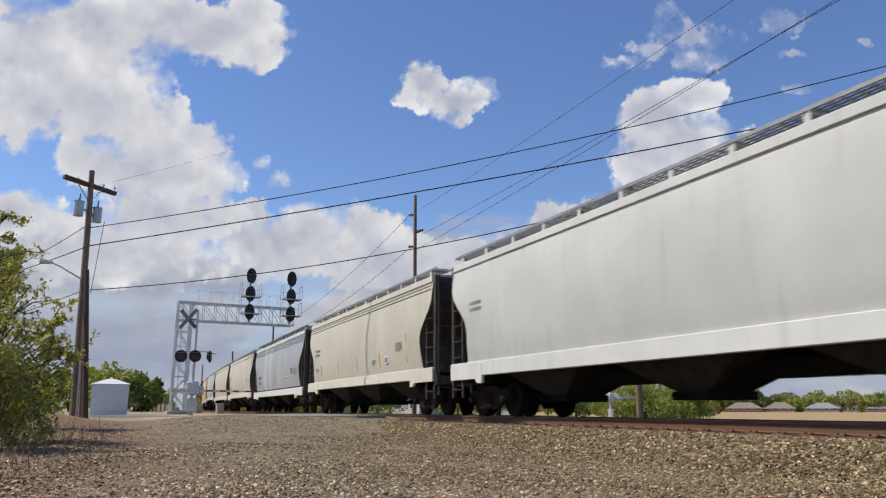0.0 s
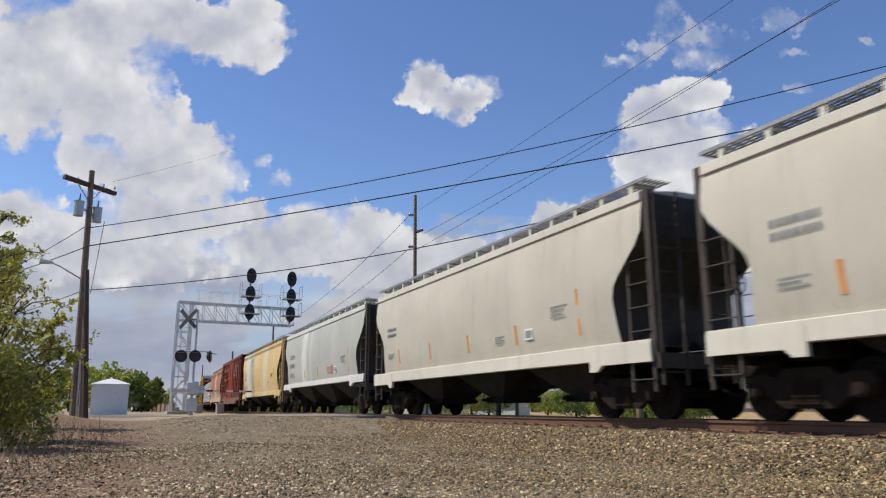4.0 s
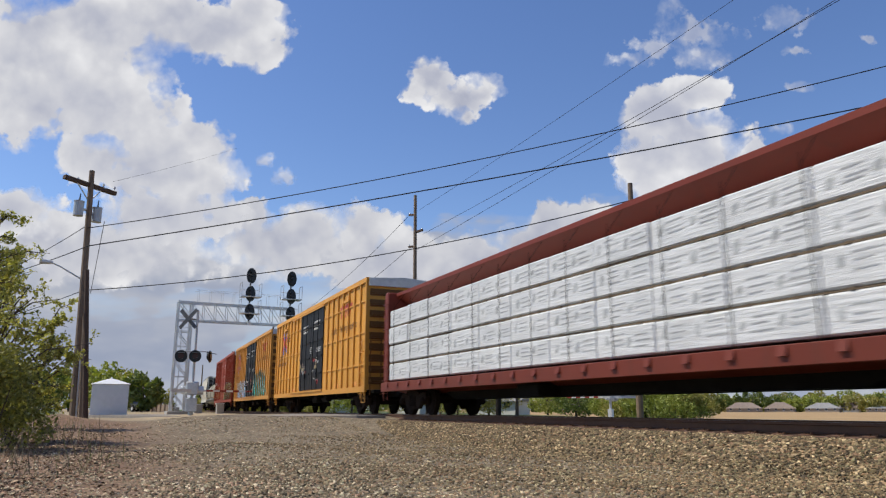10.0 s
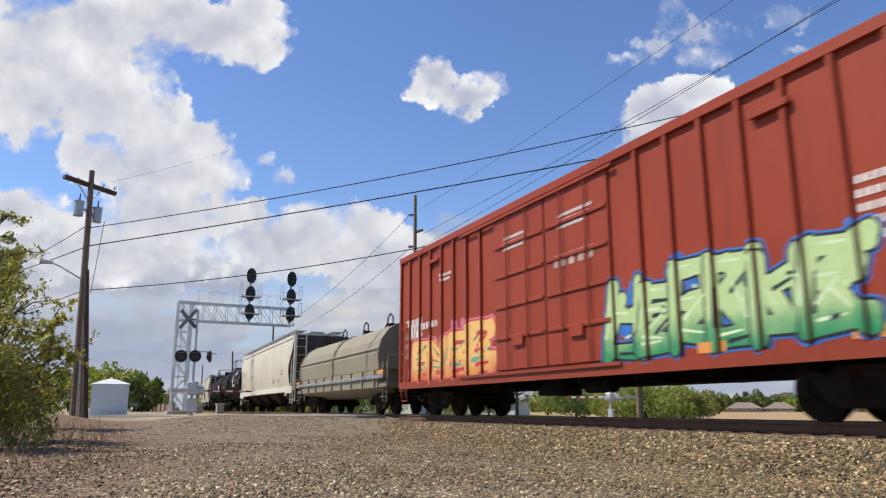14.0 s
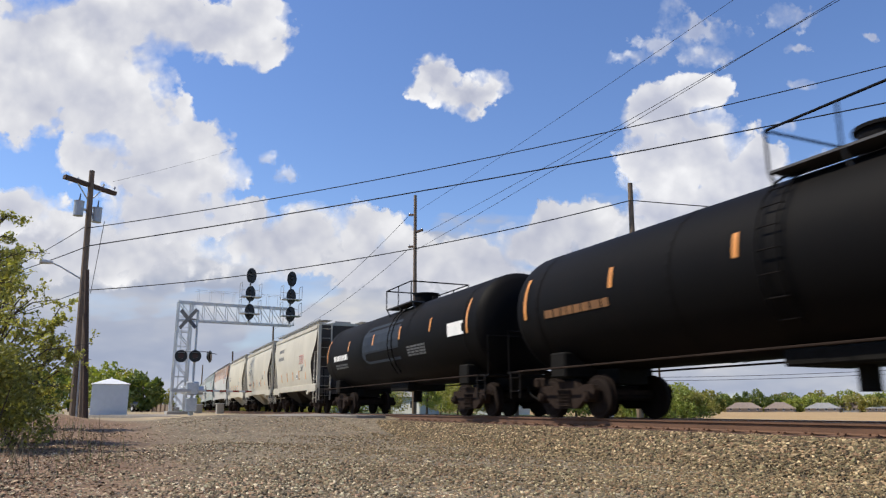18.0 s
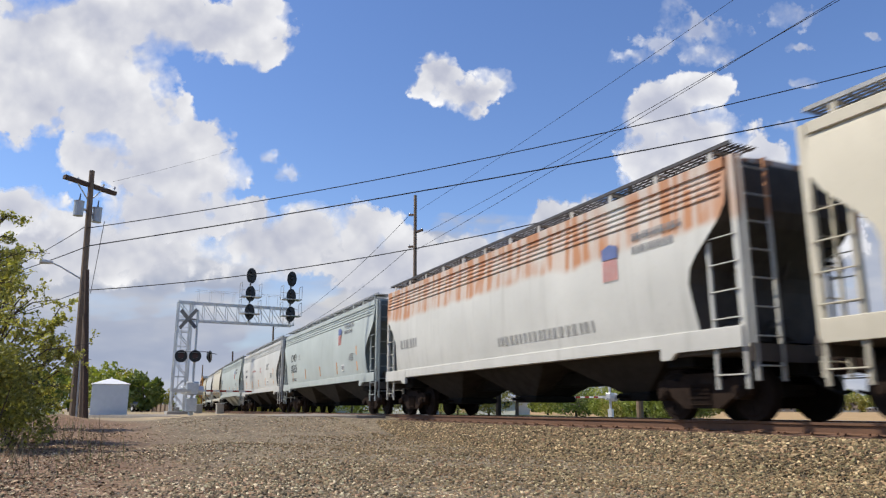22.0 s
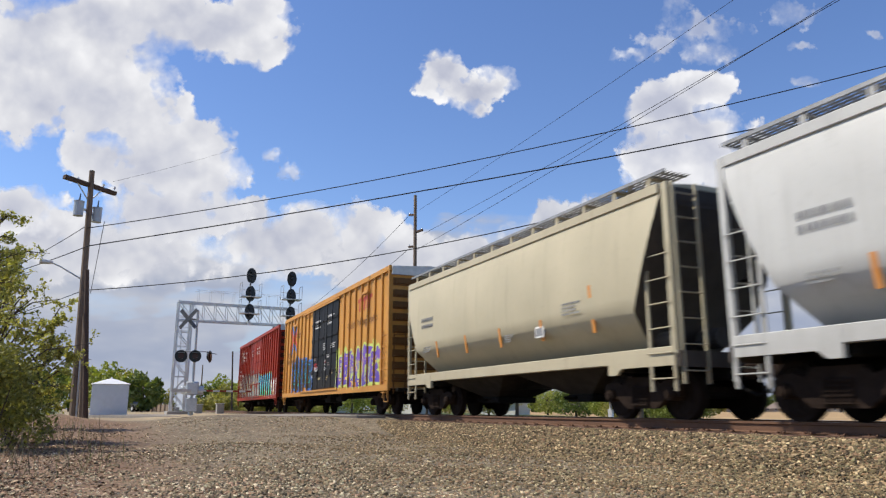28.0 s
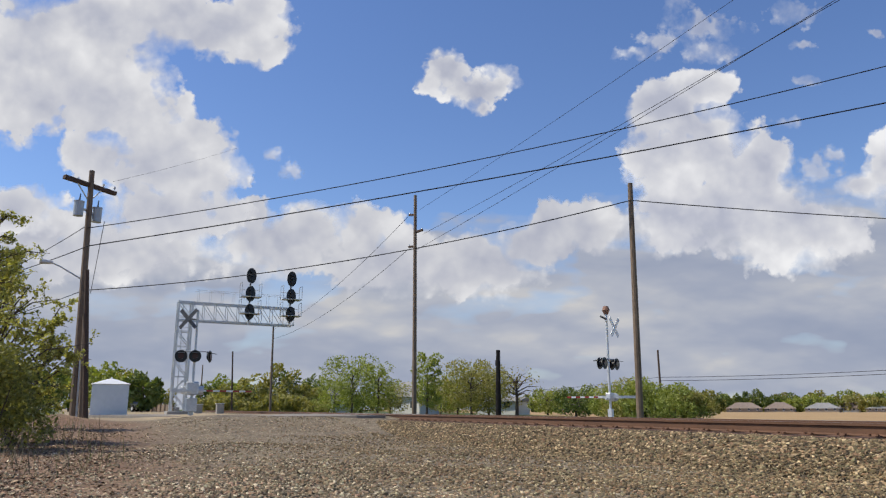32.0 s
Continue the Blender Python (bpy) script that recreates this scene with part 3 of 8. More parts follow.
# ---- rolling stock ----
M_black = plain("black_running_gear", (0.010, 0.009, 0.008), 0.9, grain=7, vary=0.4)
M_truck = plain("truck_frame_steel", (0.022, 0.0145, 0.011), 0.95, grain=9, vary=0.45)
M_wheel = plain("wheel_steel", (0.015, 0.010, 0.008), 0.85, 0.0, grain=9, vary=0.4)
M_grate = plain("grating_steel", (0.27, 0.27, 0.27), 0.6, 0.5, grain=30, vary=0.35)
M_grate_dark = plain("dark_grating", (0.06, 0.058, 0.06), 0.7, 0.3, grain=30, vary=0.35)
M_orange_tape = plain("orange_reflector", (0.62, 0.25, 0.05), 0.4, grain=30, vary=0.15)
M_white_mark = plain("white_lettering", (0.72, 0.70, 0.66), 0.6, grain=25, vary=0.2)
M_grey_mark = plain("grey_lettering", (0.20, 0.20, 0.20), 0.6, grain=25, vary=0.3)
M_faint_mark = plain("faded_grey_lettering", (0.27, 0.265, 0.25), 0.6, grain=25, vary=0.3)
M_text_dark = plain("dark_brown_lettering", (0.16, 0.07, 0.03), 0.6, grain=20)
M_galv = plain("galvanised_roof", (0.50, 0.50, 0.49), 0.5, 0.3, grain=6, vary=0.2)


def truck_meshes():
    got = {}
    bm = bmesh.new()
    for y in (-1.0, 1.0):
        o = [(-1.12, 0.60), (-1.05, 0.70), (-0.72, 0.72), (-0.55, 0.66), (-0.38, 0.80), (0.38, 0.80), (0.55, 0.66), (0.72, 0.72), (1.05, 0.70), (1.12, 0.60), (1.05, 0.42), (0.74, 0.40), (0.42, 0.20), (-0.42, 0.20), (-0.74, 0.40), (-1.05, 0.42)]
        plate(bm, o, y - 0.07, y + 0.07)
        for x in (-0.889, 0.889):
            rod(bm, (x, y - 0.16, 0.46), (x, y + 0.16, 0.46), 0.12, 12)
            rod(bm, (x, y + math.copysign(0.16, y), 0.46), (x, y + math.copysign(0.2, y), 0.46), 0.075, 10)
    box(bm, -0.2, 0.2, -1.05, 1.05, 0.42, 0.72, 0.04)
    rod(bm, (0, 0, 0.6), (0, 0, 0.92), 0.3, 12)
    box(bm, -0.95, -0.55, -0.9, 0.9, 0.5, 0.6)
    box(bm, 0.55, 0.95, -0.9, 0.9, 0.5, 0.6)
    got["truck"] = mesh_of("truck", bm, M_truck)
    bm = bmesh.new()
    for x in (-0.19, -0.065, 0.065, 0.19):
        rod(bm, (x, 0, 0.28), (x, 0, 0.62), 0.04, 8)
        for k in range(5):
            rod(bm, (x, 0, 0.29 + k * 0.07), (x, 0, 0.325 + k * 0.07), 0.055, 8)
    box(bm, -0.26, 0.26, -0.05, 0.05, 0.26, 0.285)
    got["suspension_spring"] = mesh_of("suspension_spring", bm, M_truck)
    bm = bmesh.new()
    rod(bm, (0, -0.95, 0), (0, 0.95, 0), 0.08, 10)
    for y in (-0.76, 0.76):
        o = math.copysign(1, y)
        rod(bm, (0, y - 0.065, 0), (0, y + 0.065, 0), 0.457, 28)
        rod(bm, (0, y - 0.09 * o, 0), (0, y - 0.055 * o, 0), 0.485, 28)
        rod(bm, (0, y + 0.06 * o, 0), (0, y + 0.085 * o, 0), 0.40, 24, 0.36)
        rod(bm, (0, y + 0.06 * o, 0), (0, y + 0.14 * o, 0), 0.13, 12)
        for k in range(4):
            a = k * math.pi / 2
            box(bm, 0.25 * math.cos(a) - 0.035, 0.25 * math.cos(a) + 0.035, y + 0.07 * o, y + 0.1 * o, 0.25 * math.sin(a) - 0.035, 0.25 * math.sin(a) + 0.035)
    got["wheelset"] = mesh_of("wheelset", bm, M_wheel)
    bm = bmesh.new()
    box(bm, -0.55, 0.1, -0.09, 0.09, 0.78, 0.95, 0.03)
    box(bm, 0.1, 0.42, -0.15, 0.13, 0.72, 1.0, 0.05)
    box(bm, 0.36, 0.5, -0.05, 0.16, 0.74, 0.98, 0.03)
    got["coupler"] = mesh_of("coupler", bm, M_truck)
    bm = bmesh.new()
    pipe(bm, [(0, -0.25, 0.75), (0.25, -0.27, 0.55), (0.5, -0.2, 0.42), (0.62, -0.1, 0.47)], 0.028)
    got["air_hose"] = mesh_of("air_hose", bm, M_black)
    return got


TRUCK = truck_meshes()
WHEELSETS = []          # (wheelset, its place along the car, the car's record)
CARS = []               # records: thing, middle along the train
RUNGS = {}


def add_trucks(rec, half, body_end):
    car = rec["car"]
    for d in (-1, 1):
        tr = part("truck", TRUCK["truck"], None, car, "rusty cast steel two-axle truck", m=pose(d * half, 0, 0))
        for y in (-1.085, 1.085):
            part("suspension_spring", TRUCK["suspension_spring"], None, tr, m=pose(0, y, 0))
        for x in (-0.889, 0.889):
            ws = part("wheelset", TRUCK["wheelset"], None, tr, "dark steel wheels", m=pose(x, 0, 0.457))
            WHEELSETS.append((ws, d * half + x, rec, x))
        turn = 0 if d > 0 else 180
        part("coupler", TRUCK["coupler"], None, car, "rusty knuckle coupler", m=pose(d * (body_end + 0.05), 0, 0, 0, 0, turn))
        part("air_hose", TRUCK["air_hose"], None, car, "black rubber brake hose", m=pose(d * body_end, 0, 0, 0, 0, turn))


def rung_mesh(w, mat, r=0.013):
    key = (round(w, 2), mat.name, r)
    if key not in RUNGS:
        bm = bmesh.new()
        rod(bm, (-w / 2, 0, 0), (w / 2, 0, 0), r, 6)
        for x in (-w / 2, w / 2):
            rod(bm, (x, 0, 0), (x, 0.06, 0), r, 6)
        RUNGS[key] = mesh_of("rung", bm, mat)
    return RUNGS[key]


def ladder(car, x, y, z0, z1, w, mat, turn=0, step=0.42, stiles=True):
    """Stiles and single rungs; turn in degrees about z, 0 faces the camera's side."""
    bm = bmesh.new()
    if stiles:
        for k in (-w / 2, w / 2):
            box(bm, k - 0.03, k + 0.03, -0.012, 0.03, z0, z1)
    else:
        for k in (-w / 2, w / 2):
            box(bm, k - 0.02, k + 0.02, 0.04, 0.06, z0, z1)
    lad = part("ladder", bm, mat, car, m=pose(x, y, 0, 0, 0, turn))
    n = max(1, int((z1 - z0) / step))
    for i in range(n):
        part("rung", rung_mesh(w, mat), None, lad, m=pose(0, -0.035, z0 + (i + 0.5) * (z1 - z0) / n))


BOX_POSTS = {}          # where the side posts and doors of each boxcar stand out


def drape(flat_bm, car, x0, x1):
    """Paint on a boxcar's side: the same shapes again where posts and doors stand out from the wall."""
    posts, doors = BOX_POSTS[car.name]
    out = flat_bm.copy()
    for a, b, dy in [(x - 0.055, x + 0.055, 0.075) for x in posts] + [(a, b, 0.06) for a, b in doors]:
        if b < x0 or a > x1:
            continue
        cut = flat_bm.copy()
        for x, sgn in ((a, -1), (b, 1)):
            bmesh.ops.bisect_plane(cut, geom=cut.verts[:] + cut.edges[:] + cut.faces[:], plane_co=(x, 0, 0), plane_no=(sgn, 0, 0), clear_outer=True)
        for v in cut.verts:
            v.co.y -= dy
        me = bpy.data.meshes.new("cut")
        cut.to_mesh(me)
        out.from_mesh(me)
        bpy.data.meshes.remove(me)
        cut.free()
    flat_bm.free()
    return out


def bars(car, name, mat, x0, x1, z0, z1, y, rows, label="", ragged=True, seed=1, nrm=-1):
    """Lettering that cannot be read, as plain bars, on the camera's side."""
    r = random.Random(seed)
    bm = bmesh.new()
    wall = car.name in BOX_POSTS
    if wall:
        y = -1.505
    h = (z1 - z0) / max(1, rows)
    for i in range(rows):
        z = z1 - h * i
        x = x0
        end = x1 - (r.uniform(0, 0.3) * (x1 - x0) if ragged and i else 0)
        while x < end - 0.02:
            w = min(r.uniform(0.4, 0.75) * h, end - x)
            box(bm, x, x + w * 0.55, y - 0.006, y, z - h * 0.62, z - h * 0.06)
            x += w
    if wall:
        bm = drape(bm, car, x0, x1)
    return tagged(part(name, bm, mat, car, label), kind="stuff")


def text_part(car, name, body, mat, x, z, size, y, label=""):
    cu = bpy.data.curves.new(name, "FONT")
    cu.body, cu.size, cu.extrude, cu.align_x = body, size, 0.002, "LEFT"
    tmp = bpy.data.objects.new(name, cu)
    me = bpy.data.meshes.new_from_object(tmp)
    bpy.data.objects.remove(tmp)
    bm = bmesh.new()
    bm.from_mesh(me)
    bpy.data.meshes.remove(me)
    bm.transform(pose(x, y, z, 90, 0, 0))
    if car.name in BOX_POSTS:
        xs = [v.co.x for v in bm.verts]
        bm = drape(bm, car, min(xs), max(xs))
    return part(name, bm, mat, car, label)


def side_y(z, bulge):
    """Half width of a hopper's side at the height z."""
    t = (z - 1.25) / 3.05
    return 1.42 + bulge * (1 - (2 * t - 1.06) ** 2) * 0.9 - 0.06 * max(0, t - 0.9) * 10 * 0.3


def start_car(name, front, back, label, category):
    car = thing(name, label, category)
    rec = {"car": car, "mid": (front + back) / 2, "length": front - back}
    CARS.append(rec)
    return car, rec


def grating(bm, x0, x1, y0, y1, z0, z1, nx, ny):
    """Open steel grating as one connected sheet of bars."""
    ex = [x0 + (x1 - x0) * (i // 2 + (0.5 if i % 2 else 0)) / nx for i in range(2 * nx + 1)]
    ey = [y0 + (y1 - y0) * (j // 2 + (0.66 if j % 2 else 0)) / ny for j in range(2 * ny + 1)]
    lo = [[bm.verts.new((x, y, z0)) for y in ey] for x in ex]
    for i in range(2 * nx):
        for j in range(2 * ny):
            if i % 2 == 0 or j % 2 == 0:
                bm.faces.new((lo[i][j], lo[i + 1][j], lo[i + 1][j + 1], lo[i][j + 1]))


# Brake dust plus the shade of the car ends, put into one dark colour.
M_end_grime_shade = plain("end_grime_and_shade", (0.055, 0.044, 0.036), 0.9, grain=3, vary=0.4)
# Grimy bay paint darkened further, with the shade under the car put in.
M_bay_shade = plain("shaded_grimy_underside", (0.028, 0.024, 0.021), 0.85, grain=4, vary=0.5)


def hopper(front, back, label, body_m, sill_m=None, ribs=0, bays=3, bulge=0.16, grate=None, marks=None, deck_m=None, top=4.3, sill_z=1.36, cut=0.95, bay_m=None, crease=False, tapes=True, brackets=12, end_m=None, post_m=None, sill=None, stencils=True):
    car, rec = start_car("covered_hopper", front, back, label, "railcar")
    sill_m, grate, marks = sill_m or body_m, grate or M_grate, marks or M_grey_mark
    deck_m, bay_m = deck_m or body_m, bay_m or M_bay_shade
    end_m = end_m or M_end_grime_shade
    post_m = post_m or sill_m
    lo_s, hi_s = sill or (sill_z - 0.13, sill_z + 0.13)
    L = rec["length"] - 1.15
    h = L / 2
    # tub: side sheets with the lower corners cut back in a curve, closed by sloping ends
    zs = [sill_z, 1.55, 1.75, 2.0, 2.3, 2.55, 2.75, 3.0, 3.25, 3.5, 3.7, 3.9, 4.05, top]
    nx = 11
    grid = []
    for z in zs:
        if crease:
            t = max(0.0, min(1.0, (4.1 - z) / (4.1 - sill_z))) ** 1.2
        else:
            t = max(0.0, min(1.0, (3.6 - z) / 1.25))
            t = t * t * (3 - 2 * t) - 0.12 * max(0.0, (2.3 - z))
        end = h - 0.2 - cut * t
        w = side_y(z, bulge)
        if crease and z < 2.0:
            w -= 0.62 * (2.0 - z) / 0.8
        ring = [(-end + 2 * end * i / (nx - 1), -w, z) for i in range(nx)]
        ring += [(end, -w * 0.5, z), (end, w * 0.5, z)]
        ring += [(end - 2 * end * i / (nx - 1), w, z) for i in range(nx)]
        ring += [(-end, w * 0.5, z), (-end, -w * 0.5, z)]
        grid.append(ring)
    n = len(grid[0])
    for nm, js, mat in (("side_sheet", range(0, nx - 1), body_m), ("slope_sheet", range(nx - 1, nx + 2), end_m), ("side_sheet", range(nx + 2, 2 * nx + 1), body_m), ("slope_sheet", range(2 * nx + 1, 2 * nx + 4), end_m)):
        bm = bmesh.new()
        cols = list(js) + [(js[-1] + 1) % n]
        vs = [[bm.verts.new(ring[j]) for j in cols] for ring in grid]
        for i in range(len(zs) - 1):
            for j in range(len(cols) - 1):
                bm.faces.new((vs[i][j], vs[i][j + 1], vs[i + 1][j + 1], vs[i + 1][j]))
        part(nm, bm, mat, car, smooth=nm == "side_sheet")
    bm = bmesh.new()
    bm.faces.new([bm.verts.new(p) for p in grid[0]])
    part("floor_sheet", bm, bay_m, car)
    # roof
    bm = bmesh.new()
    w = side_y(top, bulge)
    prism(bm, [(-w - 0.01, top), (-w + 0.1, top + 0.05), (-0.5, top + 0.14), (0.5, top + 0.14), (w - 0.1, top + 0.05), (w + 0.01, top)], -h + 0.28, h - 0.28)
    part("roof", bm, body_m, car)
    for y in (-1, 1):
        bm = bmesh.new()
        a, b = sorted((y * (w - 0.02), y * (w + 0.085)))
        box(bm, -h + 0.22, h - 0.22, a, b, top - 0.17, top + 0.015, 0.01)
        part("top_chord", bm, sill_m, car)
        if ribs:
            for k in range(ribs):
                z = top - 0.26 - k * 0.115
                bm = bmesh.new()
                ww = side_y(z, bulge)
                a, b = sorted((y * (ww - 0.03), y * (ww + 0.032)))
                box(bm, -h + 0.3, h - 0.3, a, b, z - 0.032, z + 0.032, 0.016)
                part("side_rib", bm, body_m, car)
        bm = bmesh.new()
        w0 = side_y(sill_z, bulge)
        a, b = sorted((y * (w0 - 0.06), y * (w0 + 0.09)))
        box(bm, -h + 0.1, h - 0.1, a, b, lo_s, hi_s, 0.012)
        part("side_sill", bm, sill_m, car)
        for d in (-1, 1):
            bm = bmesh.new()
            plate(bm, [(d * (h - 0.1), hi_s - 0.05), (d * (h - 2.0), hi_s - 0.05), (d * (h - 2.0), lo_s - 0.2), (d * (h - 1.75), lo_s - 0.2), (d * (h - 1.6), lo_s - 0.08), (d * (h - 0.1), lo_s - 0.08)], *sorted((y * (w0 + 0.02), y * (w0 + 0.1))))
            part("sill_plate", bm, sill_m, car)
    # walkways on the roof's edges
    for y in (-1, 1):
        bm = bmesh.new()
        a, b = sorted((y * 0.72, y * 1.38))
        grating(bm, -h + 0.12, h - 0.12, a, b, top + 0.25, top + 0.28, int(L / 0.22), 6)
        box(bm, -h + 0.12, h - 0.12, y * 1.385 - 0.012, y * 1.385 + 0.012, top + 0.235, top + 0.3)
        rb = part("running_board", bm, grate, car, "steel grating walkway")
        bm = bmesh.new()
        box(bm, -0.055, 0.055, -0.008, 0.008, 0, 0.27)
        box(bm, -0.035, 0.035, *sorted((0.0, -y * 0.45)), 0.215, 0.25)
        me = mesh_of("bracket", bm, sill_m)
        for k in range(brackets):
            part("bracket", me, None, rb, m=pose(-h + 0.6 + (2 * h - 1.2) * k / (brackets - 1), y * 1.37, top))
    bm = bmesh.new()
    prism(bm, [(-0.45, top + 0.14), (-0.4, top + 0.3), (0.4, top + 0.3), (0.45, top + 0.14)], -h + 0.9, h - 0.9)
    part("hatch_cover", bm, grate, car, "long roof hatch cover")
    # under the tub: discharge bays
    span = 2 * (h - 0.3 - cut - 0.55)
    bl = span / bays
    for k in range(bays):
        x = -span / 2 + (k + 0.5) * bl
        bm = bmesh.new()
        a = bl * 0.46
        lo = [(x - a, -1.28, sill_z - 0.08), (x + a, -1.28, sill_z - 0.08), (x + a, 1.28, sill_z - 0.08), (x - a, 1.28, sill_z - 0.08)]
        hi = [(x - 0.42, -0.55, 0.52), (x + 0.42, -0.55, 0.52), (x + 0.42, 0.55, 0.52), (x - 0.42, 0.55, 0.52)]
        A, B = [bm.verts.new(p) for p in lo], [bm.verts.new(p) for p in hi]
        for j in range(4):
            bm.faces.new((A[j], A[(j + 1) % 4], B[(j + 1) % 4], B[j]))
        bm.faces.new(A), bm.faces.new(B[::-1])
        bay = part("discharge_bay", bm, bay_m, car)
        bm = bmesh.new()
        box(bm, x - 0.5, x + 0.5, -0.62, 0.62, 0.36, 0.52, 0.02)
        rod(bm, (x - 0.1, -0.95, 0.44), (x - 0.1, 0.95, 0.44), 0.04, 8)
        part("outlet_gate", bm, M_black, bay, "black outlet gate")
    bm = bmesh.new()
    box(bm, -h, h, -0.32, 0.32, 0.72, 1.05, 0.02)
    part("centre_sill", bm, M_black, car, "black centre sill")
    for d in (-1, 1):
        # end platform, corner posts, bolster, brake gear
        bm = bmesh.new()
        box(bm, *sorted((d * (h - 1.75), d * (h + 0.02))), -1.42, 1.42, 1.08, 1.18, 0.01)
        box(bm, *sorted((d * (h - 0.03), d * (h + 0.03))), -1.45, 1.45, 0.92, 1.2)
        part("end_platform", bm, M_end_grime_shade, car)
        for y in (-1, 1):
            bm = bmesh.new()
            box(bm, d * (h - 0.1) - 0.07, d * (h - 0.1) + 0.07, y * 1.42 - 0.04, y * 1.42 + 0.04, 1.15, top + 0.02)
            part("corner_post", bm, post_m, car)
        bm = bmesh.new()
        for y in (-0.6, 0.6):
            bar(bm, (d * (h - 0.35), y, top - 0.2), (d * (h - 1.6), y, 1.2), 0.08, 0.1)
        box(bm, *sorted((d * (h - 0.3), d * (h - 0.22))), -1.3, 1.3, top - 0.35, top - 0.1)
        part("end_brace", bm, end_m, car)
        ladder(car, d * (h - 0.42), -1.46, 0.5, 3.2, 0.62, post_m)
        ladder(car, d * (h + 0.02), -1.08, 0.62, top + 0.02, 0.55, post_m, turn=90 * d)
        ladder(car, d * (h - 0.42), 1.46, 0.5, 3.2, 0.62, sill_m, turn=180)
        bm = bmesh.new()
        box(bm, *sorted((d * (h - 2.1), d * (h - 1.45))), -1.3, 1.3, 0.9, 1.2, 0.03)
        part("bolster", bm, M_black, car)
    bm = bmesh.new()
    rod(bm, (h - 1.25, -0.75, 1.5), (h - 0.75, -0.75, 1.5), 0.16, 14)
    part("brake_cylinder", bm, M_end_grime_shade, car)
    bm = bmesh.new()
    rod(bm, (h - 1.35, 0.3, 1.55), (h - 0.65, 0.3, 1.55), 0.2, 14)
    part("air_reservoir", bm, M_end_grime_shade, car)
    bm = bmesh.new()
    for k in range(12):
        a, b = k * math.pi / 6, (k + 1) * math.pi / 6
        rod(bm, (h + 0.12, 0.45 + 0.26 * math.cos(a), 2.6 + 0.26 * math.sin(a)), (h + 0.12, 0.45 + 0.26 * math.cos(b), 2.6 + 0.26 * math.sin(b)), 0.015, 5)
    for k in range(3):
        a = k * math.pi / 3
        rod(bm, (h + 0.1, 0.45 - 0.26 * math.cos(a), 2.6 - 0.26 * math.sin(a)), (h + 0.12, 0.45 + 0.26 * math.cos(a), 2.6 + 0.26 * math.sin(a)), 0.012, 5)
    rod(bm, (h - 0.25, 0.45, 2.6), (h + 0.12, 0.45, 2.6), 0.03, 6)
    part("brake_wheel", bm, M_black, car, "hand brake wheel")
    seed = int(abs(front) * 7)
    if stencils:
        bars(car, "reporting_mark", marks, -h + 1.6, -h + 2.5, 2.6, 3.0, -side_y(2.8, bulge) - 0.014, 2, "stencilled lettering", False, seed)
        bars(car, "data_stencil", M_faint_mark, -h + 1.6, -h + 2.2, 1.9, 2.1, -side_y(1.95, bulge) - 0.014, 3, "", True, seed + 1)
        bars(car, "data_stencil", M_faint_mark, h - 6.1, h - 5.6, 1.8, 2.0, -side_y(1.9, bulge) - 0.016, 4, "", True, seed + 3)
    if tapes:
        bars(car, "data_stencil", M_faint_mark, h - 3.4, h - 2.7, 2.15, 2.45, -side_y(2.3, bulge) - 0.016, 4, "", True, seed + 2)
        bm = bmesh.new()
        box(bm, h - 4.6, h - 4.24, -side_y(1.95, bulge) - 0.014, -side_y(1.95, bulge) + 0.02, 1.8, 2.06)
        pan = part("stencil_panel", bm, M_white_mark, car, "white-framed stencil panel")
        bm = bmesh.new()
        box(bm, h - 4.56, h - 4.28, -side_y(1.95, bulge) - 0.02, -side_y(1.95, bulge) + 0.0, 1.84, 2.02)
        part("stencil_field", bm, M_grey_mark, pan, "dark field with stencilled data")
        for k in range(5):
            x = -h + 2.6 + k * (2 * h - 5.0) / 4
            bm = bmesh.new()
            zt = 2.2 + (0.5 if k == 4 else 0.0)
            A = [bm.verts.new((x, -side_y(1.72, bulge) - 0.012, 1.72)), bm.verts.new((x + 0.09, -side_y(1.72, bulge) - 0.012, 1.72)), bm.verts.new((x + 0.09, -side_y(zt, bulge) - 0.014, zt)), bm.verts.new((x, -side_y(zt, bulge) - 0.014, zt))]
            B = [bm.verts.new(v.co + Vector((0, 0.03, 0))) for v in A]
            bm.faces.new(A), bm.faces.new(B[::-1])
            for j in range(4):
                bm.faces.new((A[j], B[j], B[(j + 1) % 4], A[(j + 1) % 4]))
            part("reflector", bm, M_orange_tape, car, "faded orange reflector strip")
    add_trucks(rec, h - 1.55, h)
    return car, rec, h


def side_text(car, body, x, z, size, mat, bulge=0.16, label="dark stencilled lettering"):
    """Painted words on a hopper's curved side."""
    ob = text_part(car, "reporting_mark", body, mat, x, z, size, 0.0, label)
    for v in ob.data.vertices:
        v.co.y = -side_y(v.co.z, bulge) - 0.012 - (0.002 if v.co.y < 0 else 0.0)
    return ob


def side_bars(car, x0, x1, z0, z1, rows, mat, seed, bulge=0.16, ragged=False):
    """Lettering that cannot be read, on a hopper's curved side."""
    ob = bars(car, "reporting_mark", mat, x0, x1, z0, z1, 0.0, rows, "", ragged, seed)
    for v in ob.data.vertices:
        v.co.y = -side_y(v.co.z, bulge) - 0.01 + (0.0 if v.co.y > -0.003 else -0.004)
    return ob


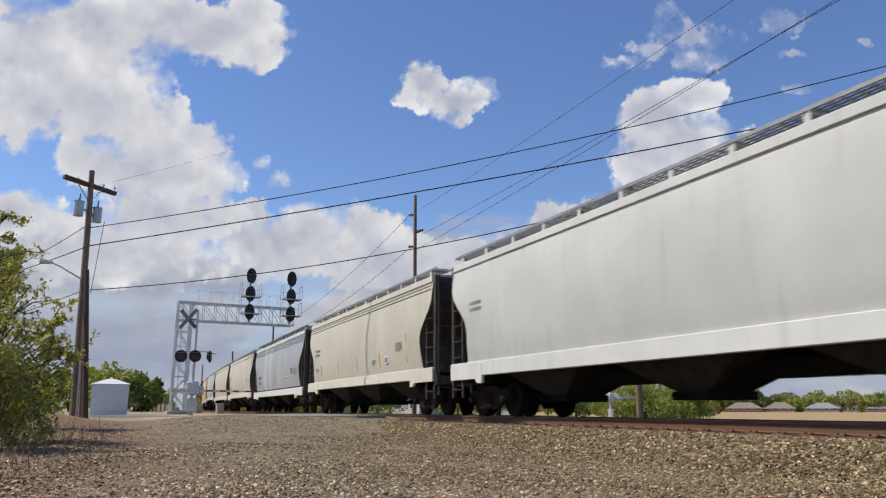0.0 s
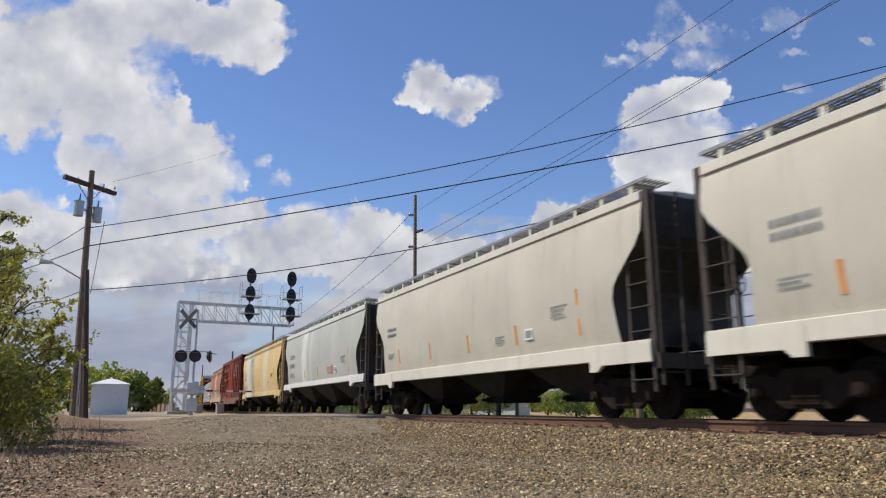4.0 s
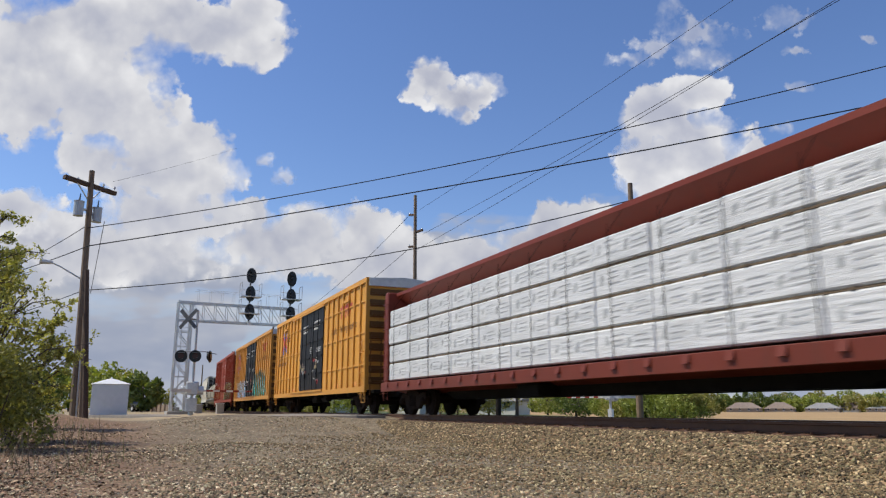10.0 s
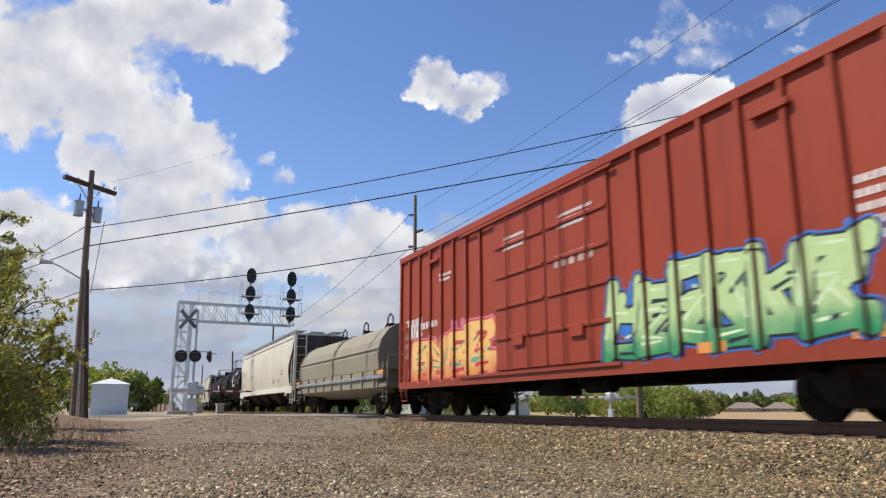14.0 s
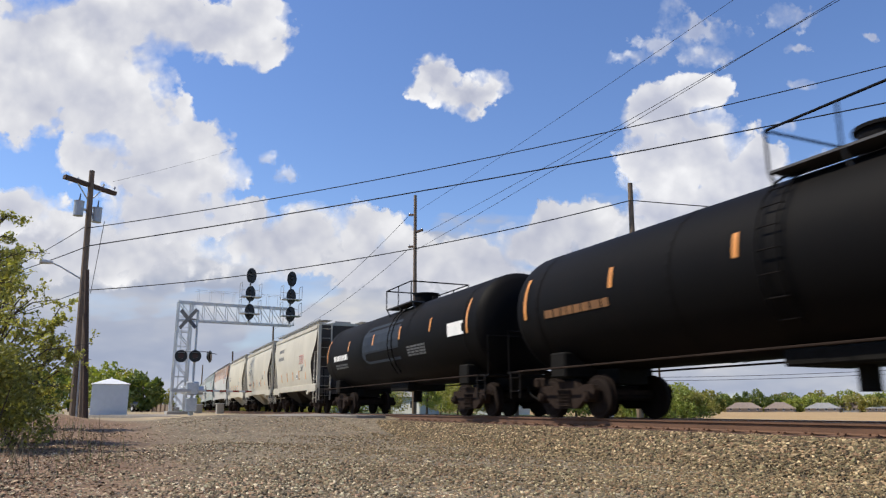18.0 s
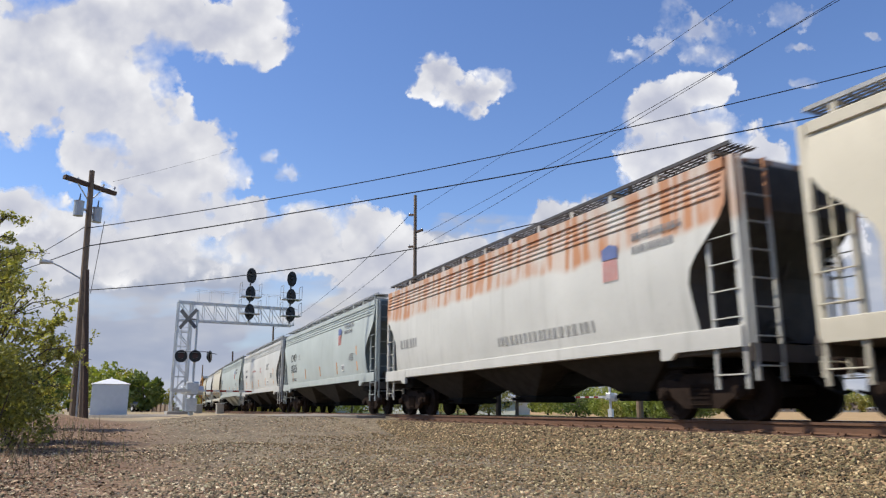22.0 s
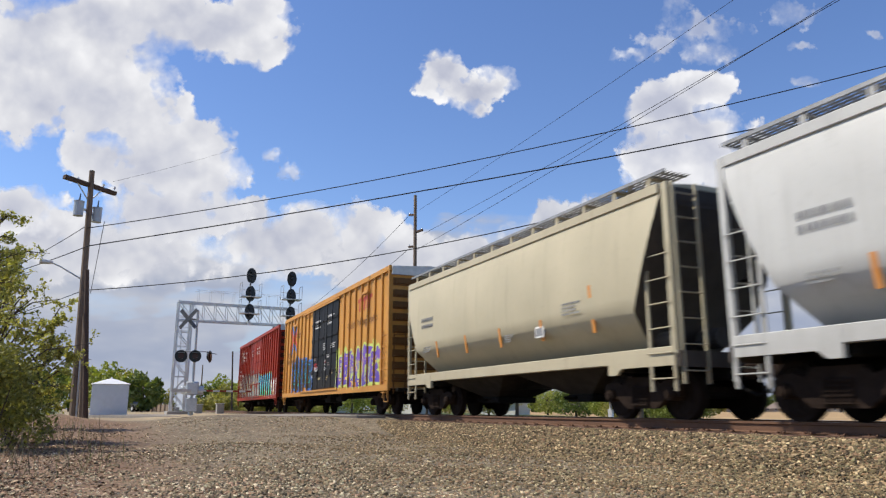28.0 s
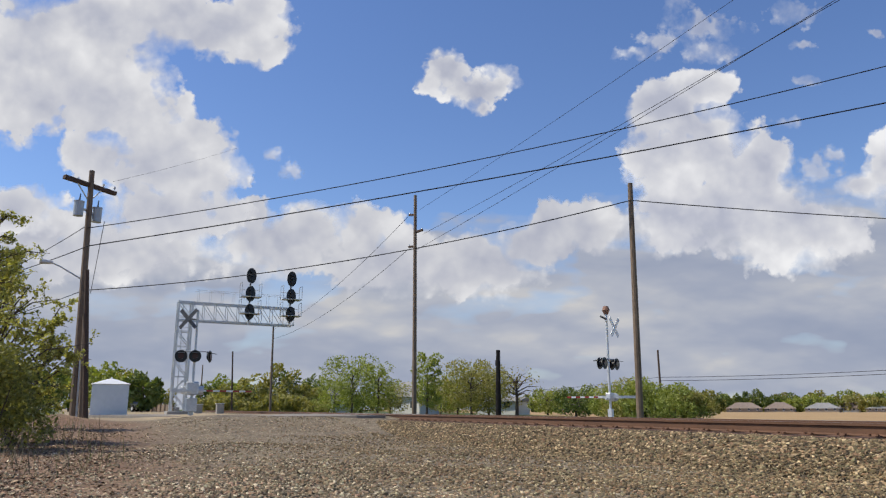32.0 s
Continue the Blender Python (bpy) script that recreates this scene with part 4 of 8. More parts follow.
def capsule(p, q, a, b, k=5):
    """A thick rounded stroke from p to q, as an outline."""
    d = math.atan2(q[1] - p[1], q[0] - p[0])
    out = []
    for i in range(k + 1):
        t = d + math.pi / 2 + math.pi * i / k
        out.append((p[0] + a * math.cos(t), p[1] + a * math.sin(t)))
    for i in range(k + 1):
        t = d - math.pi / 2 + math.pi * i / k
        out.append((q[0] + b * math.cos(t), q[1] + b * math.sin(t)))
    return out


def graffiti(car, name, x0, x1, z0, z1, fill_m, line_m, splash_m, light_m, letters, seed, label, arch=0.1, halo=0.1, line=0.045):
    """A sprayed piece of fat interlocked strokes with outlines and glints, laid over panels, posts and doors; no readable signs."""
    r = random.Random(seed)
    w, H, W = (x1 - x0) / letters, z1 - z0, 1.5
    posts, doors = BOX_POSTS[car.name]
    layers = {"halo": [], "outline": [], "fill": [], "shade": [], "glint": []}
    for i in range(letters):
        f = (i + 0.5) / letters
        a, t = x0 + i * w, z1 + H * (arch * math.sin(math.pi * f) + r.uniform(-0.16, 0.06))
        u = z0 + H * r.uniform(0.02, 0.07)
        lean = r.uniform(-0.05, 0.16) * H
        th = w * r.uniform(0.15, 0.185)

        def at(fx, fz):
            return (a + w * (fx * 1.18 - 0.08) + lean * (fz - 0.3), u + th + (t - u - 2 * th) * fz)
        lean_k = r.uniform(-0.08, 0.08)
        form = r.randrange(5)
        low, mid, high = r.uniform(-0.03, 0.08), r.uniform(0.4, 0.58), r.uniform(0.9, 1.04)
        lines = [(at(0.12, low), at(0.12 + lean_k, high))]
        if form in (0, 3):
            lines += [(at(0.88, low + r.uniform(0, 0.1)), at(0.8 + lean_k, high)), (at(0.15, mid), at(0.85, mid + r.uniform(-0.2, 0.2)))]
        if form in (1, 2):
            lines += [(at(0.15, high - 0.04), at(0.95, high - 0.1)), (at(0.15, mid), at(0.8, mid)), (at(0.12, low + 0.03), at(1.0, low + 0.1))]
        if form in (2, 4):
            lines += [(at(0.2, mid), at(0.95, high)), (at(0.3, mid), at(1.0, low))]
        if form in (3,):
            lines += [(at(0.15, high - 0.03), at(0.8, high - 0.02))]
        if form in (4,):
            lines += [(at(0.9, mid), at(0.92, high))]
        lines.append((at(r.uniform(0, 1), r.uniform(0, 0.5)), at(r.uniform(0, 1.2), r.uniform(0.5, 1.1))))
        lines.append((at(0.1, r.uniform(0.0, 0.2)), at(r.uniform(1.0, 1.15), r.uniform(-0.02, 0.2))))
        for p, q in lines:
            ta, tb = th * r.uniform(0.85, 1.1), th * r.uniform(0.8, 1.15)
            layers["halo"].append((i * 0.0, capsule(p, q, ta + halo, tb + halo)))
            layers["outline"].append((0.002 + i * 0.0012, capsule(p, q, ta + line, tb + line)))
            layers["fill"].append((0.0026 + i * 0.0012, capsule(p, q, ta, tb)))
            m, e = (p[0] * 0.75 + q[0] * 0.25, p[1] * 0.75 + q[1] * 0.25), (p[0] * 0.3 + q[0] * 0.7, p[1] * 0.3 + q[1] * 0.7)
            if r.random() < 0.6:
                layers["glint"].append((0.0034 + i * 0.0012, capsule((m[0] - ta * 0.5, m[1] + ta * 0.35), (e[0] - ta * 0.5, e[1] + ta * 0.35), 0.03, 0.018, 3)))
            if r.random() < 0.3:
                layers["shade"].append((0.003 + i * 0.0012, capsule((m[0] + ta * 0.55, m[1] - ta * 0.4), (e[0] + ta * 0.55, e[1] - ta * 0.3), ta * 0.28, ta * 0.16, 3)))
        for k in range(2):
            p = at(r.uniform(0.2, 0.9), r.uniform(0.1, 0.9))
            layers["glint" if k else "shade"].append((0.0036 + i * 0.0012, capsule(p, (p[0] + r.uniform(0.02, 0.14), p[1] + r.uniform(-0.05, 0.05)), th * r.uniform(0.12, 0.3), th * 0.15, 3)))
    for k in range(letters * 2):
        x = r.uniform(x0 - 0.2, x1 + 0.2)
        layers["halo"].append((0.0, capsule((x, z0 + r.uniform(0.1, 0.6) * H), (x + r.uniform(-0.3, 0.3), z0 + H * r.uniform(0.7, 1.08)), r.uniform(0.1, 0.25), r.uniform(0.05, 0.18))))

    def sheet(shapes):
        flat_bm = bmesh.new()
        for j, (off, o) in enumerate(shapes):
            flat_bm.faces.new([flat_bm.verts.new((x, -W - 0.004 - off - j * 0.000015, z)) for x, z in o])
        return drape(flat_bm, car, x0 - 0.4, x1 + 0.4)
    art = tagged(part(name, sheet(layers["halo"]), splash_m, car, label), kind="stuff")
    for nm, key, mat in (("outline", "outline", line_m), ("fill", "fill", fill_m), ("shading", "shade", line_m), ("highlight", "glint", light_m)):
        tagged(part(nm, sheet(layers[key]), mat, art), kind="stuff")
    return art


def two_tone(name, low, high, z0, z1):
    """Sprayed fade from one colour up to another."""
    n = Nodes(name)
    sep = n.node("ShaderNodeSeparateXYZ")
    n.put(sep.inputs[0], n.co.outputs["Object"])
    f = n.step(n.math("ADD", sep.outputs[2], n.math("MULTIPLY", n.math("SUBTRACT", n.noise(2.2, 4), 0.5), 0.9)), z0, z1)
    c = n.mix(f, low, high)
    c = n.mix(n.math("MULTIPLY", n.noise(7, 5), 0.35), c, shade(low, 0.6))
    return n.done(c, 0.5)


def spray(name, col, rough=0.45):
    return plain(name, col, rough, grain=5, vary=0.22, bump=0.05)


def boxcar(front, back, label, body_m, door_m, posts=9, top=5.3, sill_z=0.82, door=(-2.45, 2.45), doors=2, hrib=0, roof_m=None, end_m=None, sill_m=None, ladder_low=True, small=False, mark_word=""):
    car, rec = start_car("boxcar", front, back, label, "railcar")
    L = rec["length"] - (2.0 if not small else 1.5)
    h = L / 2
    W = 1.5
    roof_m, end_m, sill_m = roof_m or M_galv, end_m or body_m, sill_m or body_m
    where = []
    BOX_POSTS[car.name] = (where, [(door[0] + (door[1] - door[0]) * k / doors + 0.03, door[0] + (door[1] - door[0]) * (k + 1) / doors - 0.03) for k in range(doors)])
    bm = bmesh.new()
    box(bm, -h, h, -W, W, sill_z + 0.12, top, 0.0)
    part("body", bm, body_m, car)
    bm = bmesh.new()
    prism(bm, [(-W + 0.02, top - 0.02), (-W + 0.02, top + 0.015), (0, top + 0.1), (W - 0.02, top + 0.015), (W - 0.02, top - 0.02)], -h - 0.06, h + 0.06)
    roof = part("roof", bm, roof_m, car, "ribbed steel roof")
    for k in range(14):
        x = -h + 0.4 + (2 * h - 0.8) * k / 13
        bm = bmesh.new()
        prism(bm, [(-W + 0.2, top + 0.03), (0, top + 0.1), (W - 0.2, top + 0.03), (W - 0.2, top + 0.06), (0, top + 0.14), (-W + 0.2, top + 0.06)], x - 0.04, x + 0.04)
        part("roof_rib", bm, roof_m, roof)
    for y in (-1, 1):
        bm = bmesh.new()
        box(bm, -h - 0.02, h + 0.02, *sorted((y * (W - 0.03), y * (W + 0.085))), top - 0.16, top + 0.04, 0.01)
        part("top_rail", bm, body_m, car)
        bm = bmesh.new()
        o = [(-h + 0.02, sill_z + 0.02), (h - 0.02, sill_z + 0.02), (h - 0.02, sill_z + 0.24), (-h + 0.02, sill_z + 0.24)]
        if small:
            o = [(-h + 2.8, sill_z - 0.28), (h - 2.8, sill_z - 0.28), (h - 2.2, sill_z + 0.02), (h - 0.02, sill_z + 0.05), (h - 0.02, sill_z + 0.22), (-h + 0.02, sill_z + 0.22), (-h + 0.02, sill_z + 0.05), (-h + 2.2, sill_z + 0.02)]
        plate(bm, o, *sorted((y * (W - 0.03), y * (W + 0.07))))
        part("side_sill", bm, sill_m, car)
        bm = bmesh.new()
        box(bm, -0.055, 0.055, *sorted((y * W, y * (W + 0.075))), sill_z + 0.22, top - 0.14, 0.012)
        post = mesh_of("side_post", bm, body_m)
        for a, b in ((-h, door[0]), (door[1], h)):
            for k in range(posts):
                if k == 0 and a != -h:
                    continue
                x = a + (b - a) * k / (posts - 1)
                x = min(max(x, -h + 0.07), h - 0.07)
                if door[0] < x < door[1] or abs(x - door[0]) < 0.1 or abs(x - door[1]) < 0.1:
                    continue
                part("side_post", post, None, car, m=pose(x, 0, 0))
                if y < 0:
                    where.append(x)
            for k in range(hrib):
                z = sill_z + 0.45 + (top - sill_z - 0.7) * (k + 0.5) / hrib
                bm = bmesh.new()
                box(bm, a + 0.1, b - 0.1, *sorted((y * W, y * (W + 0.045))), z - 0.035, z + 0.035, 0.012)
                part("side_rib", bm, body_m, car)
    # doors
    for k in range(doors):
        a = door[0] + (door[1] - door[0]) * k / doors + 0.03
        b = door[0] + (door[1] - door[0]) * (k + 1) / doors - 0.03
        for y in (-1, 1):
            bm = bmesh.new()
            box(bm, a, b, *sorted((y * W, y * (W + 0.06))), sill_z + 0.32, top - 0.22, 0.01)
            dr = part("door", bm, door_m, car)
            bm = bmesh.new()
            for q in range(1, 5):
                z = sill_z + 0.32 + (top - sill_z - 0.54) * q / 5
                box(bm, a + 0.06, b - 0.06, *sorted((y * (W + 0.06), y * (W + 0.1))), z - 0.045, z + 0.045, 0.012)
            part("door_rib", bm, door_m, dr)
            bm = bmesh.new()
            for q in (0.3, 0.7):
                x = a + (b - a) * q
                rod(bm, (x, y * (W + 0.13), sill_z + 0.3), (x, y * (W + 0.13), top - 0.3), 0.022, 6)
            box(bm, a + 0.5 * (b - a) - 0.25, a + 0.5 * (b - a) + 0.25, *sorted((y * (W + 0.06), y * (W + 0.13))), 1.7, 1.95)
            part("door_rod", bm, door_m, dr)
    for y in (-1, 1):
        for za, zb, ya, yb in ((sill_z + 0.2, sill_z + 0.27, 0.06, 0.12), (top - 0.27, top - 0.2, 0.085, 0.13)):
            bm = bmesh.new()
            box(bm, door[0] - 2.0, door[1] + 0.2, *sorted((y * (W + ya), y * (W + yb))), za, zb)
            part("door_track", bm, sill_m, car)
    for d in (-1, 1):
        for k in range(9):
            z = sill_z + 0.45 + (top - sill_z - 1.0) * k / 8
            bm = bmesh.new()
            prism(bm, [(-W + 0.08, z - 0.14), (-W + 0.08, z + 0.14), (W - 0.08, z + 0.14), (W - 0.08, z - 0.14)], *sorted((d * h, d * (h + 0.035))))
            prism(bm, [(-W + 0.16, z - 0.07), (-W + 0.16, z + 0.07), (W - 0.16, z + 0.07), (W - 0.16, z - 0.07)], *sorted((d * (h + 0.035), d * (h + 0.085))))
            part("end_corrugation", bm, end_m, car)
        bm = bmesh.new()
        prism(bm, [(-W + 0.02, top - 0.3), (W - 0.02, top - 0.3), (W - 0.02, top - 0.02), (0, top + 0.1), (-W + 0.02, top - 0.02)], *sorted((d * h, d * (h + 0.1))))
        part("end_cap", bm, roof_m, car, "grey metal roof end cap")
        bm = bmesh.new()
        box(bm, *sorted((d * (h - 0.02), d * (h + 0.3))), -1.3, 1.3, sill_z - 0.02, sill_z + 0.1, 0.01)
        box(bm, *sorted((d * (h - 0.2), d * (h + 0.55))), -0.35, 0.35, 0.68, sill_z + 0.02, 0.02)
        part("end_platform", bm, M_black, car)
        z1 = 3.0 if ladder_low else top - 0.2
        ladder(car, d * (h - 0.4), -W - 0.09, sill_z - 0.25, z1, 0.44, sill_m, stiles=False, step=0.36)
        ladder(car, d * (h + 0.1), -1.15, sill_z - 0.1, z1, 0.44, end_m, turn=90 * d, stiles=False, step=0.36)
        bm = bmesh.new()
        for y in (-1, 1):
            pipe(bm, [(d * (h - 0.15), y * 1.5, sill_z + 0.1), (d * (h - 0.15), y * 1.5, 0.45), (d * (h - 0.6), y * 1.5, 0.45), (d * (h - 0.6), y * 1.5, sill_z + 0.1)], 0.02)
        part("step", bm, sill_m, car, "bent steel corner step")
    bm = bmesh.new()
    box(bm, -h + 0.1, h - 0.1, -0.35, 0.35, 0.68, 0.98)
    part("underframe", bm, M_black, car, "black steel underframe")
    bm = bmesh.new()
    box(bm, -0.05, 0.05, -1.4, 1.4, 0.72, 0.96)
    me = mesh_of("cross_bearer", bm, M_black)
    for k in range(10):
        part("cross_bearer", me, None, car, m=pose(-h + 1 + (2 * h - 2) * k / 9, 0, 0))
    bm = bmesh.new()
    box(bm, -1.2, -0.2, -1.1, -0.5, 0.5, 0.9, 0.03)
    part("valve_box", bm, M_black, car)
    bm = bmesh.new()
    rod(bm, (0.6, -0.9, 0.7), (1.5, -0.9, 0.7), 0.17, 10)
    part("air_reservoir", bm, M_black, car)
    for x in (-h + 1.3, -4.2, 4.6, h - 1.9):
        bm = bmesh.new()
        box(bm, x, x + 0.62, -W - 0.012, -W, sill_z + 0.28, sill_z + 0.46)
        part("reflector", bm, M_orange_tape, car, "orange reflector plate")
    if not small:
        bars(car, "reporting_mark", M_text_dark if mark_word else M_white_mark, -h + 0.95, -h + 3.1, 2.55, 2.9, -W - 0.01, 1, "stencilled lettering", False, int(-front))
        if mark_word:
            text_part(car, "reporting_mark", mark_word, M_text_dark, -h + 0.95, 3.0, 0.44, -W - 0.006, "dark painted letters")
        bars(car, "data_stencil", M_text_dark if mark_word else M_white_mark, -h + 3.4, -h + 4.1, 3.95, 4.25, -W - 0.01, 2, "", True, int(-front) + 1)
    for x in (-h + 2.6, h - 3.2):
        bm = bmesh.new()
        box(bm, x, x + 0.75, -W - 0.11, -W - 0.02, top - 0.62, top - 0.5, 0.01)
        part("grab_plate", bm, body_m, car)
    add_trucks(rec, h - 2.15, h + 0.4)
    return car, rec, h


def tank_car(front, back, label, tank_m, mark):
    car, rec = start_car("tank_car", front, back, label, "railcar")
    L = rec["length"] - 1.1
    h = L / 2
    R, zc = 1.49, 2.52
    rings = []
    th = h - 0.55
    for x, k in [(-th - 0.42, 0.02), (-th - 0.4, 0.35), (-th - 0.32, 0.62), (-th - 0.18, 0.85), (-th, 0.985), (-th + 0.12, 1.0), (-th / 3, 1.0), (th / 3, 1.0), (th - 0.12, 1.0), (th, 0.985), (th + 0.18, 0.85), (th + 0.32, 0.62), (th + 0.4, 0.35), (th + 0.42, 0.02)]:
        rings.append([(x, R * k * math.cos(a), zc + R * k * math.sin(a)) for a in (2 * math.pi * j / 40 for j in range(40))])
    bm = bmesh.new()
    vs = [[bm.verts.new(p) for p in r] for r in rings]
    for i in range(len(rings) - 1):
        for j in range(40):
            bm.faces.new((vs[i][j], vs[i][(j + 1) % 40], vs[i + 1][(j + 1) % 40], vs[i + 1][j]))
    bm.faces.new(vs[0]), bm.faces.new(vs[-1])
    part("tank", bm, tank_m, car, smooth=True)
    for x in (-th + 0.9, -2.6, 2.6, th - 0.9):
        bm = bmesh.new()
        bmesh.ops.create_cone(bm, cap_ends=False, segments=40, radius1=R + 0.012, radius2=R + 0.012, depth=0.12, matrix=Matrix.Translation((x, 0, zc)) @ Matrix.Rotation(math.pi / 2, 4, "Y"))
        part("weld_band", bm, tank_m, car)
    for d in (-1, 1):
        bm = bmesh.new()
        box(bm, *sorted((d * (h - 3.0), d * h)), -0.4, 0.4, 0.72, 1.08, 0.02)
        box(bm, *sorted((d * (h - 2.2), d * (h - 1.6))), -1.25, 1.25, 0.88, 1.45, 0.04)
        part("stub_sill", bm, M_black, car)
        bm = bmesh.new()
        box(bm, *sorted((d * (h - 0.8), d * (h + 0.05))), -1.45, 1.45, 1.05, 1.1)
        pipe(bm, [(d * h, -1.42, 1.1), (d * h, -1.42, 2.1), (d * h, 1.42, 2.1), (d * h, 1.42, 1.1)], 0.022)
        part("end_platform", bm, tank_m, car)
        for y in (-1, 1):
            ladder(car, d * (h - 0.35), y * 1.45, 0.45, 1.1, 0.44, tank_m, turn=0 if y < 0 else 180, step=0.3)
    bm = bmesh.new()
    for y in (-1.47, 1.47):
        rod(bm, (-h + 0.5, y, 1.08), (h - 0.5, y, 1.08), 0.022, 6)
    part("side_rail", bm, M_truck, car, "steel side hand rail")
    # top: manway, platform, rails
    xo = 0.8
    bm = bmesh.new()
    rod(bm, (xo, 0, zc + R - 0.05), (xo, 0, zc + R + 0.34), 0.45, 20)
    rod(bm, (xo, 0, zc + R + 0.34), (xo, 0, zc + R + 0.4), 0.5, 20)
    rod(bm, (xo + 0.85, 0, zc + R - 0.05), (xo + 0.85, 0, zc + R + 0.2), 0.12, 10)
    part("manway", bm, tank_m, car, "black bolted manway dome")
    bm = bmesh.new()
    for y in (-1, 1):
        box(bm, xo - 1.3, xo + 1.3, *sorted((y * 0.62, y * 1.12)), zc + R - 0.12, zc + R - 0.08)
        for x in (xo - 1.3, xo, xo + 1.3):
            bar(bm, (x, y * 1.1, zc + R - 0.1), (x, y * 0.95, zc + 1.1), 0.04, 0.04)
    plat = part("platform", bm, M_grate_dark, car, "steel grating platform")
    bm = bmesh.new()
    for y in (-1.12, 1.12):
        z0, z1 = zc + R - 0.1, zc + R + 0.62
        pipe(bm, [(xo - 1.3, y, z0), (xo - 1.3, y, z1), (xo + 1.3, y, z1), (xo + 1.3, y, z0)], 0.024)
        rod(bm, (xo, y, z0), (xo, y, z1), 0.02)
    for x in (xo - 1.3, xo + 1.3):
        pipe(bm, [(x, -1.12, zc + R + 0.62), (x, 1.12, zc + R + 0.62)], 0.024)
    part("guard_rail", bm, tank_m, plat, "black pipe guard rail")
    # ladders that follow the shell
    xl = 1.15 if mark == "patch" else -0.3
    for y in (-1, 1):
        bm = bmesh.new()
        for k in (-0.2, 0.2):
            pipe(bm, [(xl + k, y * (R + 0.1) * math.cos(a), zc + (R + 0.1) * math.sin(a)) for a in (-0.75 + 2.05 * q / 9 for q in range(10))], 0.02)
        lad = part("ladder", bm, tank_m, car)
        for q in range(9):
            a = -0.68 + 1.9 * q / 8
            part("rung", rung_mesh(0.4, tank_m), None, lad, m=pose(xl, y * (R + 0.1) * math.cos(a), zc + (R + 0.1) * math.sin(a)))
    bm = bmesh.new()
    box(bm, -0.9, 0.9, -0.75, 0.75, 0.85, 1.12, 0.03)
    rod(bm, (0, 0, 0.45), (0, 0, 1.1), 0.16, 12)
    part("bottom_outlet", bm, M_black, car, "bottom outlet and skid")
    for x, hh in ((-7.6, 1.0), (-4.3, 0.42), (-1.05, 0.42), (1.85, 0.45), (4.6, 0.42), (7.3, 1.0)):
        bm = bmesh.new()
        n = 6
        A = []
        for k in range(n):
            a = math.pi - (0.18 + (0.34 * hh) * (2 * k / (n - 1) - 1))
            A.append((math.cos(a) * (R + 0.014), zc + math.sin(a) * (R + 0.014)))
        prev = None
        for yy, zz in A:
            q = (bm.verts.new((x, yy, zz)), bm.verts.new((x + 0.11, yy, zz)))
            if prev:
                bm.faces.new((prev[0], prev[1], q[1], q[0]))
            prev = q
        part("reflector", bm, M_orange_tape, car, "orange reflector strip")

    def on_shell(name, mat, x0, x1, a0, a1, rows, label):
        """Marks wrapped on the shell between two heights, as bars."""
        bm = bmesh.new()
        r = random.Random(name + str(front))
        for k in range(rows):
            t0 = a0 + (a1 - a0) * k / rows
            t1 = t0 + (a1 - a0) / rows * 0.7
            x = x0
            while x < x1 - 0.02:
                w = min(r.uniform(0.2, 0.4), x1 - x)
                q = []
                for t, xx in ((t0, x), (t0, x + w * 0.84), (t1, x + w * 0.84), (t1, x)):
                    q.append(bm.verts.new((xx, -(R + 0.014) * math.cos(t), zc + (R + 0.014) * math.sin(t))))
                bm.faces.new(q)
                x += w
        return part(name, bm, mat, car, label)
    if mark == "ring":
        on_shell("reporting_mark", M_rusty_mark, -6.7, -4.3, -0.2, -0.03, 1, "faded orange lettering")
        bm = bmesh.new()
        # white swoosh and tall strokes, a plain emblem
        n = 26
        prev = None
        for k in range(n + 1):
            a = math.radians(35 + 300 * k / n)
            wd = 0.04 + 0.12 * math.sin(math.pi * k / n)
            q = []
            for rr in (1 - wd, 1 + wd):
                xx, u = 3.6 + 0.98 * rr * math.cos(a), 0.22 + 0.44 * rr * math.sin(a)
                q.append(bm.verts.new((xx, -(R + 0.016) * math.cos(u), zc + (R + 0.016) * math.sin(u))))
            if prev:
                bm.faces.new((prev[0], prev[1], q[1], q[0]))
            prev = q
        for cx in (3.0, 3.28, 3.55, 3.85, 4.15):
            q = []
            for u, xx in ((0.1, cx), (0.1, cx + 0.15), (0.55, cx + 0.31), (0.55, cx + 0.16)):
                q.append(bm.verts.new((xx, -(R + 0.016) * math.cos(u), zc + (R + 0.016) * math.sin(u))))
            bm.faces.new(q)
        part("emblem", bm, M_white_mark, car, "white emblem with a sweeping ring")
        on_shell("data_stencil", M_patch, th - 3.6, th - 2.4, 0.0, 0.22, 5, "")
        bm = bmesh.new()
        q = [(5.7, -0.15), (6.9, -0.15), (6.9, 0.1), (5.7, 0.1)]
        bm.faces.new([bm.verts.new((xx, -(R + 0.016) * math.cos(u), zc + (R + 0.016) * math.sin(u))) for xx, u in q])
        part("placard", bm, M_patch, car, "faded grey data panel")
    else:
        on_shell("reporting_mark", M_white_mark, -6.45, -4.35, -0.18, 0.03, 1, "white lettering")
        on_shell("data_stencil", M_patch_light, -6.3, -4.5, -0.42, -0.26, 2, "")
        on_shell("data_stencil", M_patch_light, 2.6, 4.2, -0.4, -0.15, 4, "")
        bm = bmesh.new()
        q = [(6.0, -0.16), (7.1, -0.16), (7.1, 0.1), (6.0, 0.1)]
        bm.faces.new([bm.verts.new((xx, -(R + 0.016) * math.cos(u), zc + (R + 0.016) * math.sin(u))) for xx, u in q])
        part("placard", bm, M_white_mark, car, "white data panel")
        bm = bmesh.new()
